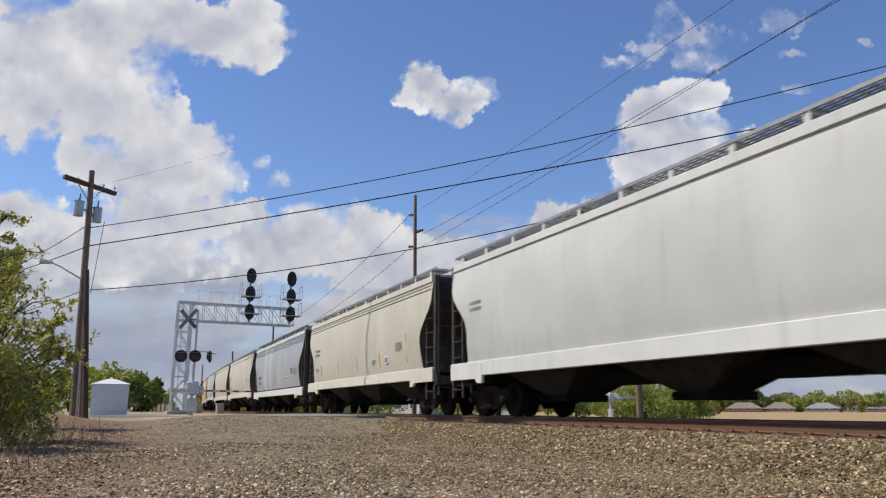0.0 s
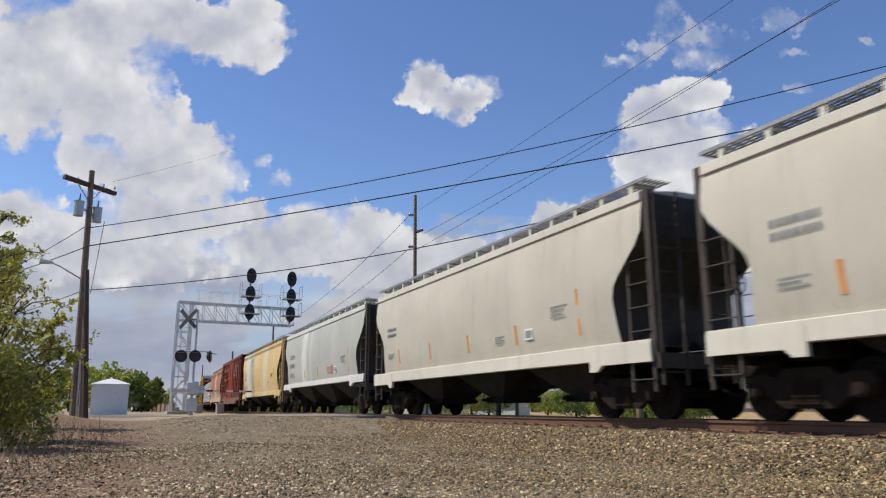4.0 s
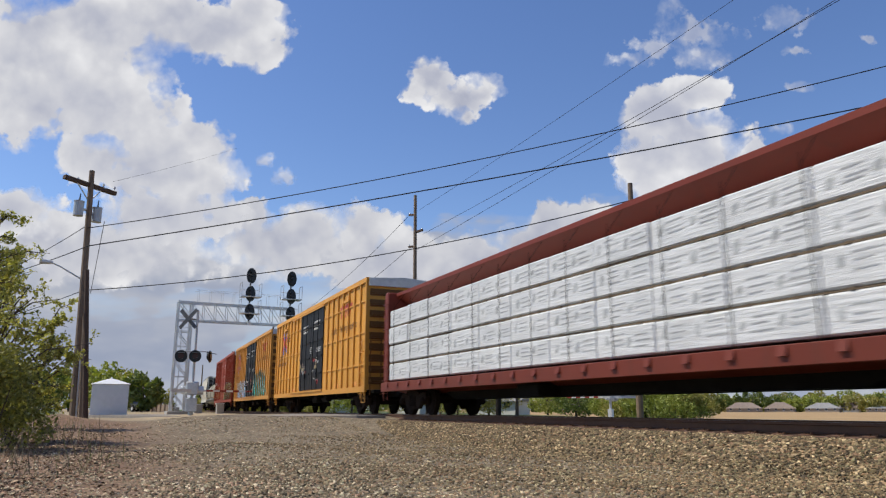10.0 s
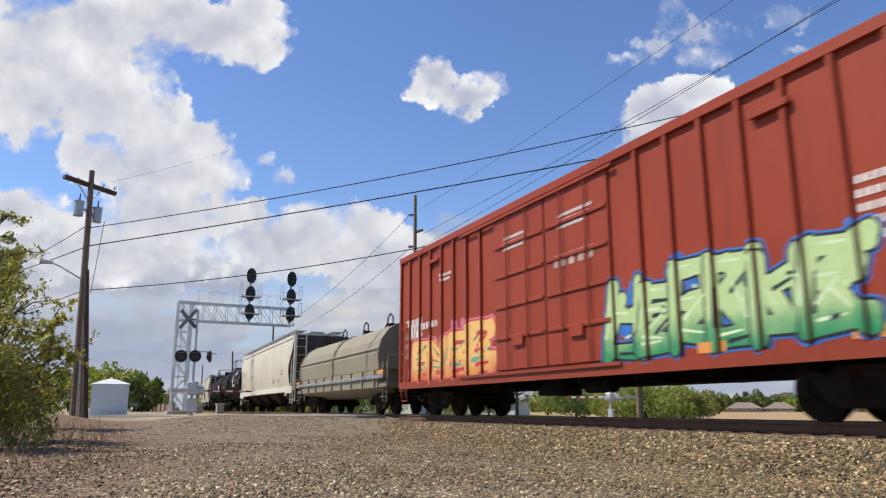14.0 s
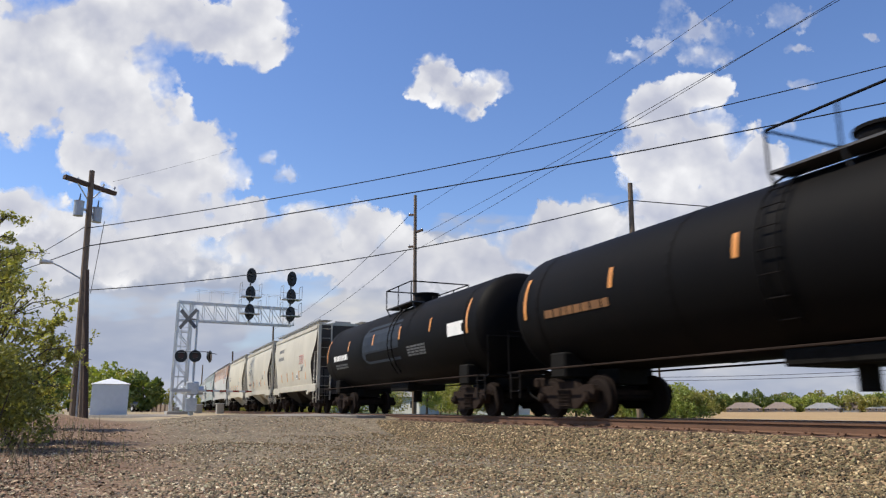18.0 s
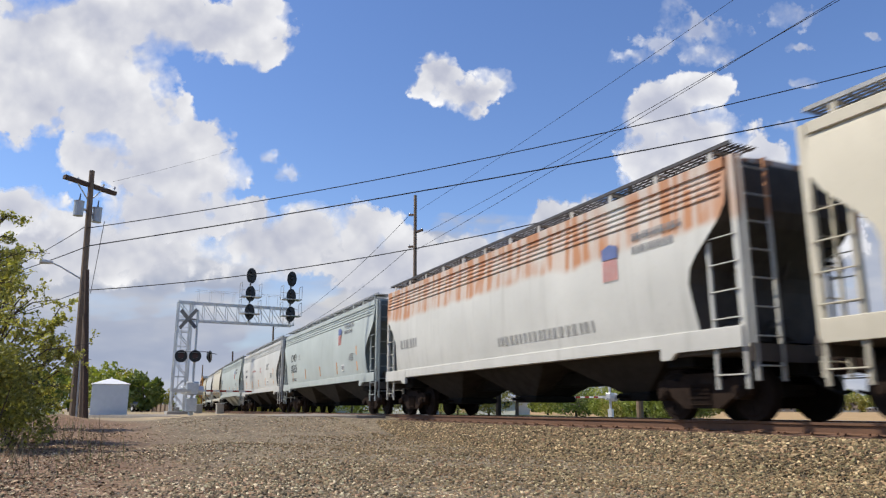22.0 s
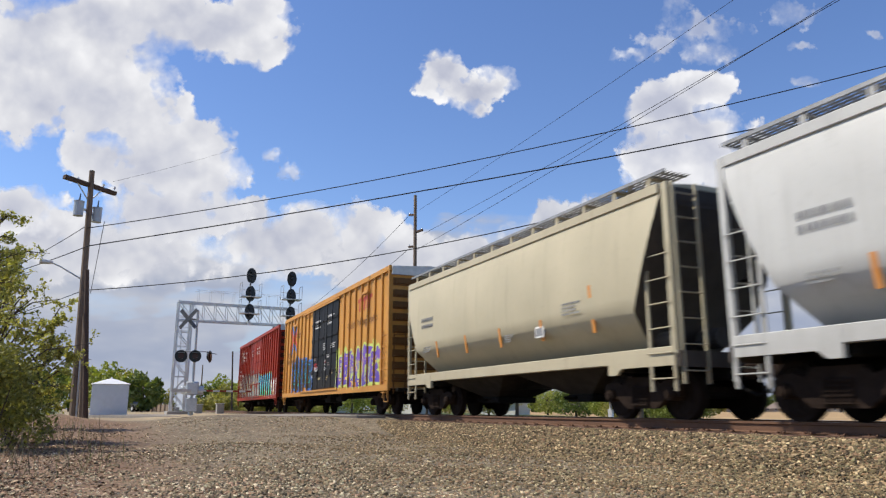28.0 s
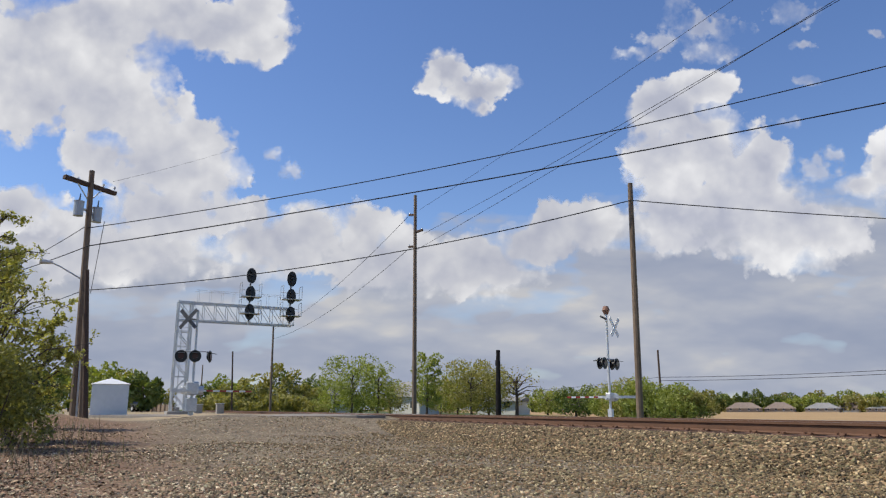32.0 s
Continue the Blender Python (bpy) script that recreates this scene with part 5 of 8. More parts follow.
        prev = None
        for k in range(13):
            x = -2.3 + 4.1 * k / 12
            e = (0.6, 0.88)[k] if k < 2 else 1.0
            col = [bm.verts.new((x, -(R + 0.009) * math.cos(u), zc + (R + 0.009) * math.sin(u))) for u in (0.06 - 0.49 * e, -0.1, 0.08, 0.3, 0.06 + 0.5 * e)]
            if prev:
                for a in range(4):
                    bm.faces.new((prev[a], col[a], col[a + 1], prev[a + 1]))
            prev = col
        part("patch", bm, M_patch, car, "faded blue-grey repaint patch")
    add_trucks(rec, h - 1.9, h)
    return car, rec, h


M_rusty_mark = plain("faded_orange_lettering", (0.17, 0.075, 0.022), 0.7, grain=9, vary=0.5)
M_patch_light = plain("faded_tank_lettering", (0.10, 0.10, 0.10), 0.7, grain=9, vary=0.4)
M_patch = plain("repaint_patch", (0.026, 0.032, 0.043), 0.55, grain=3, vary=0.3)


def centerbeam(front, back, label, body_m, wrap_m):
    car, rec = start_car("centerbeam_flatcar", front, back, label, "railcar")
    L = rec["length"] - 1.5
    h = L / 2
    for d in (-1, 1):
        bm = bmesh.new()
        box(bm, *sorted((d * (h - 0.32), d * h)), -1.38, 1.38, 0.95, 4.42, 0.03)
        bh = part("bulkhead", bm, body_m, car, "dark red end bulkhead")
        for y in (-1.0, -0.35, 0.35, 1.0):
            bm = bmesh.new()
            box(bm, *sorted((d * h, d * (h + 0.1))), y - 0.08, y + 0.08, 1.0, 4.35, 0.02)
            part("bulkhead_rib", bm, body_m, bh)
        ladder(car, d * (h - 0.16), -1.42, 0.5, 4.2, 0.4, body_m, stiles=False)
    bm = bmesh.new()
    prism(bm, [(-1.05, 4.28), (-1.05, 4.4), (-0.9, 4.46), (0.9, 4.46), (1.05, 4.4), (1.05, 4.28), (0.5, 3.95), (-0.5, 3.95)], -h + 0.3, h - 0.3)
    part("top_beam", bm, body_m, car, "dark red top chord")
    bm = bmesh.new()
    for k in range(16):
        x = -h + 0.9 + (2 * h - 1.8) * k / 15
        box(bm, x - 0.1, x + 0.1, -0.12, 0.12, 1.1, 4.0)
    box(bm, -h + 0.3, h - 0.3, -0.06, 0.06, 1.1, 4.0)
    part("centre_truss", bm, body_m, car)
    bm = bmesh.new()
    prism(bm, [(-1.42, 1.1), (-1.42, 0.95), (-0.4, 0.72), (0.4, 0.72), (1.42, 0.95), (1.42, 1.1)], -h, h)
    part("deck", bm, body_m, car, "dark red deck")
    for y in (-1, 1):
        bm = bmesh.new()
        box(bm, -h, h, *sorted((y * 1.4, y * 1.5)), 0.8, 1.12, 0.012)
        part("side_sill", bm, body_m, car)
        bm = bmesh.new()
        prism(bm, [(y * 1.44, 0.95), (y * 1.56, 0.95), (y * 1.52, 1.1), (y * 1.44, 1.1)], -0.08, 0.08)
        me = mesh_of("stake_pocket", bm, body_m)
        for k in range(22):
            part("stake_pocket", me, None, car, m=pose(-h + 0.7 + (2 * h - 1.4) * k / 21, 0, 0))
    cols, rows = 12, 4
    x0, x1 = -h + 0.45, h - 0.45
    w = (x1 - x0) / cols
    zz = [1.17, 1.81, 2.45, 3.09, 3.73]
    r = random.Random(4)
    for y in (-1, 1):
        for i in range(cols):
            for k in range(rows):
                bm = bmesh.new()
                j = r.uniform(-0.025, 0.025)
                box(bm, x0 + i * w + 0.004, x0 + (i + 1) * w - 0.004, *sorted((y * 0.13, y * (1.36 + j))), zz[k] + 0.015, zz[k + 1] - 0.03, 0.035)
                b = part("wrapped_package", bm, wrap_m, car, "white plastic-wrapped bundle of lumber")
                if y < 0:
                    for q in range(2):
                        bm = bmesh.new()
                        cx = x0 + i * w + w * (0.28 + 0.44 * q) + r.uniform(-0.06, 0.06)
                        cz = (zz[k] + zz[k + 1]) / 2 + r.uniform(-0.05, 0.05)
                        o = []
                        for a in range(9):
                            t = 2 * math.pi * a / 9
                            o.append((cx - 0.2 + r.uniform(0.03, 0.11) * math.cos(t) + 0.03 * math.sin(t), cz + r.uniform(0.05, 0.16) * math.sin(t)))
                        bm.faces.new([bm.verts.new((u, y * (1.36 + j) - 0.006, v)) for u, v in o])
                        for a in range(3):
                            v0, u0 = cz + 0.1 - a * 0.11 + r.uniform(-0.02, 0.02), cx - 0.04 + r.uniform(-0.02, 0.05)
                            e = r.uniform(0.3, 0.5)
                            bm.faces.new([bm.verts.new((u, y * (1.36 + j) - 0.006, v)) for u, v in ((u0, v0), (u0 + e, v0 + 0.02), (u0 + e, v0 + 0.04), (u0, v0 + 0.03))])
                        part("printed_mark", bm, M_print, b, "grey printed mark on the wrap")
        for k in range(1, rows):
            bm = bmesh.new()
            for i in range(cols * 2):
                x = x0 + (i + 0.5) * w / 2
                box(bm, x - 0.045, x + 0.045, *sorted((y * 0.2, y * 1.37)), zz[k] - 0.03, zz[k] + 0.015)
            # dark strip along the tiers, in place of the shade in the gap
            box(bm, x0, x1, *sorted((y * 1.2, y * 1.335)), zz[k] - 0.026, zz[k] + 0.011)
            part("dunnage_and_gap_shade", bm, M_dunnage_gap, car, "wooden spacer strips and dark gap strip")
    bm = bmesh.new()
    for k in range(14):
        x = -h + 1.0 + (2 * h - 2.0) * k / 13
        rod(bm, (x, -1.395, 1.1), (x, -1.4, 3.95), 0.008, 5)
        rod(bm, (x, -1.4, 3.75), (x, -1.0, 4.28), 0.008, 5)
    part("tie_down_cable", bm, M_black, car, "thin steel tie-down cables")
    bm = bmesh.new()
    plate(bm, [(-h + 3.4, 0.78), (-h + 4.2, 0.5), (h - 4.2, 0.5), (h - 3.4, 0.78)], -0.5, 0.5)
    box(bm, -2, -1, -1.1, -0.5, 0.5, 0.8)
    part("centre_sill", bm, M_black, car)
    add_trucks(rec, h - 2.1, h + 0.3)
    return car, rec, h


M_print = plain("wrap_print", (0.34, 0.35, 0.35), 0.6, grain=14, vary=0.5)
M_dunnage_gap = plain("spacer_wood_and_gap_shade", (0.12, 0.085, 0.05), 0.9, grain=8)


def coil_car(front, back, label, hood_m, frame_m):
    car, rec = start_car("coil_car", front, back, label, "railcar")
    L = rec["length"] - 1.2
    h = L / 2
    bm = bmesh.new()
    prism(bm, [(-1.5, 1.62), (-1.5, 0.98), (-0.5, 0.66), (0.5, 0.66), (1.5, 0.98), (1.5, 1.62)], -h + 0.9, h - 0.9)
    box(bm, -h, h, -1.45, 1.45, 0.98, 1.14)
    part("trough", bm, frame_m, car, "grey-brown trough body")
    for y in (-1, 1):
        bm = bmesh.new()
        box(bm, -h + 0.1, h - 0.1, *sorted((y * 1.48, y * 1.58)), 1.3, 1.42, 0.01)
        part("side_walk", bm, M_grate, car)
        for k in range(9):
            bm = bmesh.new()
            x = -h + 1.2 + (2 * h - 2.4) * k / 8
            box(bm, x - 0.05, x + 0.05, *sorted((y * 1.46, y * 1.56)), 1.0, 1.62)
            part("side_post", bm, frame_m, car)
    for d in (-1, 1):
        x0, x1 = sorted((d * 0.06, d * (h - 0.75)))
        prof = [(-1.47, 1.64), (-1.52, 2.25), (-1.38, 2.75), (-1.08, 3.15), (-0.62, 3.4), (0, 3.48), (0.62, 3.4), (1.08, 3.15), (1.38, 2.75), (1.52, 2.25), (1.47, 1.64)]
        bm = bmesh.new()
        prism(bm, prof, x0, x1)
        hood = part("hood", bm, hood_m, car, "rounded tan steel coil cover")
        for x in (x0 + 0.04, x1 - 0.04):
            bm = bmesh.new()
            prism(bm, [(y * 1.025, 1.64 + (z - 1.64) * 1.025) for y, z in prof], x - 0.05, x + 0.05)
            part("hood_rim", bm, hood_m, hood)
        for x in (x0 + (x1 - x0) * 0.25, x0 + (x1 - x0) * 0.75):
            bm = bmesh.new()
            pipe(bm, [(x - 0.35, -0.5, 3.4), (x - 0.3, -0.5, 3.8), (x, -0.5, 3.95), (x + 0.3, -0.5, 3.8), (x + 0.35, -0.5, 3.4)], 0.03)
            pipe(bm, [(x - 0.35, 0.5, 3.4), (x - 0.3, 0.5, 3.8), (x, 0.5, 3.95), (x + 0.3, 0.5, 3.8), (x + 0.35, 0.5, 3.4)], 0.03)
            box(bm, x - 0.1, x + 0.1, -0.55, 0.55, 3.42, 3.56, 0.02)
            part("lifting_frame", bm, M_black, hood, "black lifting frame")
        bm = bmesh.new()
        rod(bm, (x0, -1.5, 2.42), (x1, -1.5, 2.42), 0.05, 8)
        part("hood_bead", bm, hood_m, hood)
        bm = bmesh.new()
        pipe(bm, [(d * h, -1.4, 1.14), (d * h, -1.4, 2.1), (d * h, 1.4, 2.1), (d * h, 1.4, 1.14)], 0.02)
        part("end_rail", bm, frame_m, car)
        ladder(car, d * (h - 0.25), -1.48, 0.45, 1.9, 0.42, frame_m, stiles=False, step=0.35)
        bm = bmesh.new()
        box(bm, *sorted((d * (h - 0.1), d * (h - 0.7))), -1.56, -1.48, 1.45, 1.6)
        part("reflector", bm, M_orange_tape, car, "orange reflector")
    bm = bmesh.new()
    box(bm, -h, h, -0.33, 0.33, 0.68, 1.0)
    part("centre_sill", bm, M_black, car)
    add_trucks(rec, h - 1.75, h)
    return car, rec, h

# ---- the consist, front to rear; places are metres behind the train's zero mark ----
P_white = paint("paint_white_grey", (0.52, 0.51, 0.47), soil=0.3)
P_sill_white = paint("paint_sill_white", (0.60, 0.59, 0.55), soil=0.3, grime=0.1)
P_sill_cream = paint("paint_sill_cream", (0.60, 0.56, 0.47), soil=0.3, grime=0.1)
P_cream = paint("paint_cream_grey", (0.50, 0.46, 0.375), soil=0.3)
P_bluegrey = paint("paint_blue_grey", (0.33, 0.34, 0.36), soil=0.45, dirt=(0.16, 0.15, 0.15), bands=((-4.0, -3.1, 0.2, 0.35, (0.6, 0.6, 0.6)), (-2.4, -1.3, 0.3, 0.3, (0.58, 0.58, 0.58)), (0.7, 2.1, 0.3, 0.2, (0.5, 0.52, 0.3))))
P_grey = paint("paint_pale_grey", (0.41, 0.405, 0.36), soil=0.4, bands=((-3.2, -2.2, 0.25, 0.7, (0.62, 0.61, 0.58)), (-1.4, -1.1, 0.2, 0.4, (0.6, 0.59, 0.56))))
P_yellow = paint("paint_tan_yellow", (0.58, 0.41, 0.185), soil=0.3, dirt=(0.36, 0.27, 0.16), bands=((-6.7, -2.6, 0.7, 0.85, (0.56, 0.53, 0.44)), (1.8, 3.4, 0.18, 0.8, (0.55, 0.50, 0.37))))
P_redbox = paint("paint_oxide_red", (0.16, 0.031, 0.013), soil=0.6, dirt=(0.05, 0.025, 0.018), rust=0.2, scuff=0.2)
P_reddoor = paint("paint_bright_red_door", (0.30, 0.036, 0.015), soil=0.5, dirt=(0.06, 0.03, 0.02))
P_rust = paint("paint_faded_rust_pink", (0.36, 0.125, 0.055), soil=0.5, dirt=(0.34, 0.25, 0.17), rust=0.15, scuff=0.6, bands=((-6.7, -5.75, 0.1, 0.45, (0.50, 0.42, 0.28)), (-0.65, 1.25, 0.09, 0.95, (0.44, 0.43, 0.38)), (1.3, 2.6, 0.5, 0.5, (0.44, 0.25, 0.13))))
P_rust_sill = paint("paint_patched_sill", (0.40, 0.19, 0.10), soil=0.9, dirt=(0.58, 0.50, 0.38), rust=0.35, pale=(0.46, 0.33, 0.21))
P_beam = paint("paint_dark_red", (0.16, 0.030, 0.018), soil=0.5, dirt=(0.05, 0.03, 0.02))
P_orange = paint("paint_box_orange", (0.60, 0.285, 0.05), soil=0.35, dirt=(0.16, 0.07, 0.025))
P_orange2 = paint("paint_box_orange_worn", (0.53, 0.25, 0.055), soil=0.5, dirt=(0.2, 0.09, 0.03), rust=0.12)
P_door = paint("paint_black_door", (0.012, 0.011, 0.012), soil=0.4, dirt=(0.04, 0.028, 0.022), gloss=0.15)
# Boxcar end paints: grime and the shade on the ends, both in the colour.
P_end_red = paint("paint_shaded_grimy_red_end", (0.05, 0.010, 0.007), soil=0.7, dirt=(0.015, 0.010, 0.008), gloss=0.15)
P_end_orange = paint("paint_shaded_grimy_orange_end", (0.15, 0.07, 0.022), soil=0.8, dirt=(0.05, 0.025, 0.014), gloss=0.15)
M_roof_red = paint("paint_roof_red", (0.12, 0.03, 0.02), soil=0.4)
P_redgraf = paint("paint_box_red", (0.285, 0.047, 0.021), soil=0.45, dirt=(0.09, 0.03, 0.02))
P_red2 = paint("paint_box_bright_red", (0.275, 0.026, 0.011), soil=0.35, dirt=(0.12, 0.03, 0.02))
P_coil = paint("paint_coil_tan", (0.27, 0.235, 0.165), soil=0.45)
P_tank = paint("paint_tank_black", (0.0045, 0.004, 0.004), soil=0.3, dirt=(0.018, 0.012, 0.009), rough=0.6, gloss=0.06)
P_ivory = paint("paint_ivory", (0.54, 0.495, 0.395), soil=0.3)
P_tan = paint("paint_light_tan", (0.47, 0.415, 0.29), soil=0.35, dirt=(0.17, 0.13, 0.09))
P_streak = paint("paint_white_rust_streaks", (0.54, 0.53, 0.49), soil=0.35, top_rust=0.9)
P_green = paint("paint_grey_green", (0.39, 0.425, 0.405), soil=0.3)
# Hopper end copies of the body paints: dirtier, with shade mixed into the colour.
P_green_end = paint("paint_shaded_dirty_grey_green", (0.13, 0.15, 0.145), soil=0.6, dirt=(0.05, 0.045, 0.04))
P_ivory_end = paint("paint_shaded_dirty_ivory", (0.17, 0.145, 0.105), soil=0.7, dirt=(0.05, 0.04, 0.03))
P_grey_end = paint("paint_shaded_dirty_grey", (0.15, 0.15, 0.15), soil=0.5, dirt=(0.05, 0.045, 0.04))
P_silver = paint("paint_silver_white", (0.50, 0.495, 0.47), soil=0.35)
def wrap_film():
    """Thin white film drawn tight over stacked boards, creased lengthwise."""
    n = Nodes("lumber_wrap")
    crease = n.noise(2.2, 7, 0.62, stretch=(0.45, 1, 5.5))
    n.bump(crease, 0.55, 0.05)
    return n.done(n.ramp(n.math("ADD", n.math("MULTIPLY", crease, 0.6), n.math("MULTIPLY", n.noise(0.8, 4), 0.4)), [(0.3, (0.43, 0.44, 0.44)), (0.55, (0.58, 0.585, 0.58)), (0.75, (0.64, 0.64, 0.63))]), 0.4)


M_wrap = wrap_film()
G_blue, G_white, G_black = spray("spray_blue", (0.03, 0.14, 0.46)), spray("spray_white", (0.72, 0.74, 0.72)), spray("spray_black", (0.012, 0.012, 0.016))
G_lime, G_yellow, G_pink, G_red, G_tan = spray("spray_lime", (0.50, 0.58, 0.12)), spray("spray_yellow", (0.80, 0.50, 0.06)), spray("spray_pink", (0.55, 0.14, 0.22)), spray("spray_red", (0.5, 0.03, 0.03)), spray("spray_tan", (0.52, 0.40, 0.20))
G_pale = spray("spray_pale_green", (0.55, 0.66, 0.40))
G_teal_fade = two_tone("spray_teal_fade", (0.0, 0.34, 0.30), (0.02, 0.05, 0.055), 1.2, 2.6)
G_ice_fade = two_tone("spray_ice_fade", (0.25, 0.48, 0.78), (0.50, 0.66, 0.80), 1.0, 2.2)
G_green_fade = two_tone("spray_green_fade", (0.02, 0.24, 0.09), (0.50, 0.62, 0.28), 1.1, 1.9)
G_gold_fade = two_tone("spray_gold_fade", (0.55, 0.14, 0.05), (0.80, 0.50, 0.15), 0.9, 1.7)
G_purple_fade = two_tone("spray_purple_fade", (0.09, 0.05, 0.34), (0.16, 0.07, 0.42), 1.0, 2.4)
G_cyan_fade = two_tone("spray_cyan_fade", (0.05, 0.48, 0.16), (0.0, 0.42, 0.68), 1.1, 2.1)
G_silver_fade = two_tone("spray_silver_fade", (0.30, 0.28, 0.25), (0.22, 0.21, 0.20), 1.2, 2.5)
G_dark_fade = two_tone("spray_night_fade", (0.015, 0.015, 0.02), (0.015, 0.035, 0.08), 1.2, 2.6)
M_faded_white = plain("scuffed_white_lettering", (0.40, 0.30, 0.25), 0.7, grain=5, vary=0.6)
M_text_black = plain("black_lettering", (0.035, 0.035, 0.04), 0.6, grain=20)
M_text_red = plain("faded_red_lettering", (0.40, 0.05, 0.03), 0.6, grain=20)
M_emblem_blue = plain("emblem_blue", (0.10, 0.13, 0.27), 0.5, grain=20)
M_emblem_red = plain("emblem_red", (0.55, 0.24, 0.21), 0.5, grain=20)

def shield(car, x, z, ym):
    bm = bmesh.new()
    plate(bm, [(x, z + 0.42), (x + 0.5, z + 0.42), (x + 0.5, z + 0.64), (x + 0.25, z + 0.72), (x, z + 0.64)], ym - 0.01, ym)
    part("emblem", bm, M_emblem_blue, car, "small blue emblem block")
    bm = bmesh.new()
    for k in range(4):
        box(bm, x + 0.02 + k * 0.125, x + 0.09 + k * 0.125, ym - 0.01, ym, z - 0.02, z + 0.40)
    part("emblem", bm, M_emblem_red, car, "small red stripes")
    bars(car, "lettering", M_grey_mark, x + 0.95, x + 2.3, z + 0.3, z + 0.8, ym, 2, "", True, 8)


car, rec, h = hopper(-5.4, -23.86, "pale grey covered hopper car with a smooth curved side", P_white, sill_z=1.42, post_m=M_end_grime_shade, sill=(1.07, 1.45), tapes=False, stencils=False, sill_m=P_sill_white)
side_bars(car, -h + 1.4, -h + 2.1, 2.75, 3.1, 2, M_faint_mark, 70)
hopper(-23.86, -41.35, "cream-grey covered hopper car with ribs under the roof", P_cream, ribs=2, sill_z=1.42, post_m=M_end_grime_shade, sill=(1.1, 1.45), sill_m=P_sill_cream)
car, rec, h = hopper(-41.35, -59.05, "weathered blue-grey covered hopper car with dark walkways", P_bluegrey, ribs=3, grate=M_grate_dark, sill_z=1.42, post_m=M_end_grime_shade, sill=(0.99, 1.34), stencils=False, sill_m=P_sill_white)
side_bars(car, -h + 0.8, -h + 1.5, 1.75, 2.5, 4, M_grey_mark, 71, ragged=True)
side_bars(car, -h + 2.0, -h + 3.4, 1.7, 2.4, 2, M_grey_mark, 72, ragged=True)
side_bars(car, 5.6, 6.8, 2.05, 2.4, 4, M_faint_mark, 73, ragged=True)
hopper(-59.05, -76.1, "cream-grey covered hopper car with a curved side", P_cream, sill_z=1.46, brackets=16, post_m=M_end_grime_shade, sill=(1.12, 1.45), sill_m=P_sill_cream)
hopper(-76.1, -93.0, "cream-grey covered hopper car with a smooth side", P_cream, sill_z=1.46, brackets=16, post_m=M_end_grime_shade, sill=(1.12, 1.45), sill_m=P_sill_cream)
car, rec, h = hopper(-93.0, -109.87, "pale grey covered hopper car with a white streak", P_grey, sill_z=1.42, brackets=16, post_m=M_end_grime_shade, sill=(1.33, 1.56), stencils=False, sill_m=P_sill_white)
side_bars(car, -6.2, -5.0, 2.75, 3.15, 1, M_faint_mark, 74)
side_bars(car, -6.1, -4.9, 2.3, 2.65, 1, M_grey_mark, 75)
side_bars(car, -6.2, -5.0, 1.85, 2.1, 3, M_faint_mark, 76, ragged=True)
side_bars(car, 2.0, 3.2, 1.75, 2.1, 4, M_emblem_red, 77)
car, rec, h = hopper(-109.87, -127.9, "faded tan-yellow covered hopper car", P_yellow, sill_z=1.2, ribs=1, stencils=False)
side_text(car, "CEFX", -6.75, 2.66, 0.42, M_grey_mark)
side_bars(car, -6.75, -5.85, 2.2, 2.55, 1, M_grey_mark, 78)
side_bars(car, -6.75, -5.7, 1.65, 1.95, 3, M_faint_mark, 79, ragged=True)

car, rec, h = boxcar(-127.9, -145.1, "worn oxide-red boxcar with horizontal ribs and scuffed white lettering", P_redbox, P_reddoor, posts=6, top=4.64, sill_z=0.95, door=(-1.7, 1.35), doors=1, hrib=7, small=True, roof_m=P_door, ladder_low=False, end_m=P_end_red)
bars(car, "faded_lettering", M_faded_white, -h + 1.0, -1.9, 3.45, 4.1, -1.556, 1, "scuffed white lettering", False, 3)
bars(car, "faded_lettering", M_faded_white, -h + 1.2, -2.2, 2.85, 3.1, -1.556, 1, "", False, 9)
bars(car, "faded_lettering", M_faded_white, -0.9, 1.0, 1.7, 2.0, -1.556, 1, "", False, 8)
bars(car, "faded_lettering", M_faded_white, 2.6, h - 2.4, 2.9, 4.05, -1.556, 3, "scuffed white lettering", True, 4)
bars(car, "faded_lettering", M_faded_white, -h + 0.6, -h + 2.6, 2.2, 2.6, -1.556, 1, "", False, 5)

car, rec, h = hopper(-145.1, -162.95, "faded rust-pink covered hopper car with a pale repaint panel", P_rust, sill_m=P_rust_sill, ribs=3, sill_z=1.36, sill=(0.97, 1.4), stencils=False, tapes=False)
side_bars(car, -6.7, -5.9, 2.45, 2.75, 1, M_text_dark, 61)
side_bars(car, -6.7, -5.9, 1.9, 2.3, 3, M_faint_mark, 62, ragged=True)

centerbeam(-162.95, -186.8, "dark red centerbeam flatcar loaded with white-wrapped lumber", P_beam, M_wrap)


def slogan(car, h, x, z):
    text_part(car, "slogan", "Railcar Pooling Experts", M_text_dark, x, z, 0.42, -1.506, "dark painted slogan")
    bm = bmesh.new()
    for k in range(3):
        u = x + 1.55 + k * 0.62
        bar(bm, (u, -1.504, z + 0.58), (u + 0.12, -1.504, z + 1.1), 0.008, 0.16)
        bar(bm, (u - 0.22, -1.506, z + 1.02), (u + 0.42, -1.506, z + 1.06), 0.006, 0.14)
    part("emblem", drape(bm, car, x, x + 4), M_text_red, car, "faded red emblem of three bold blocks")


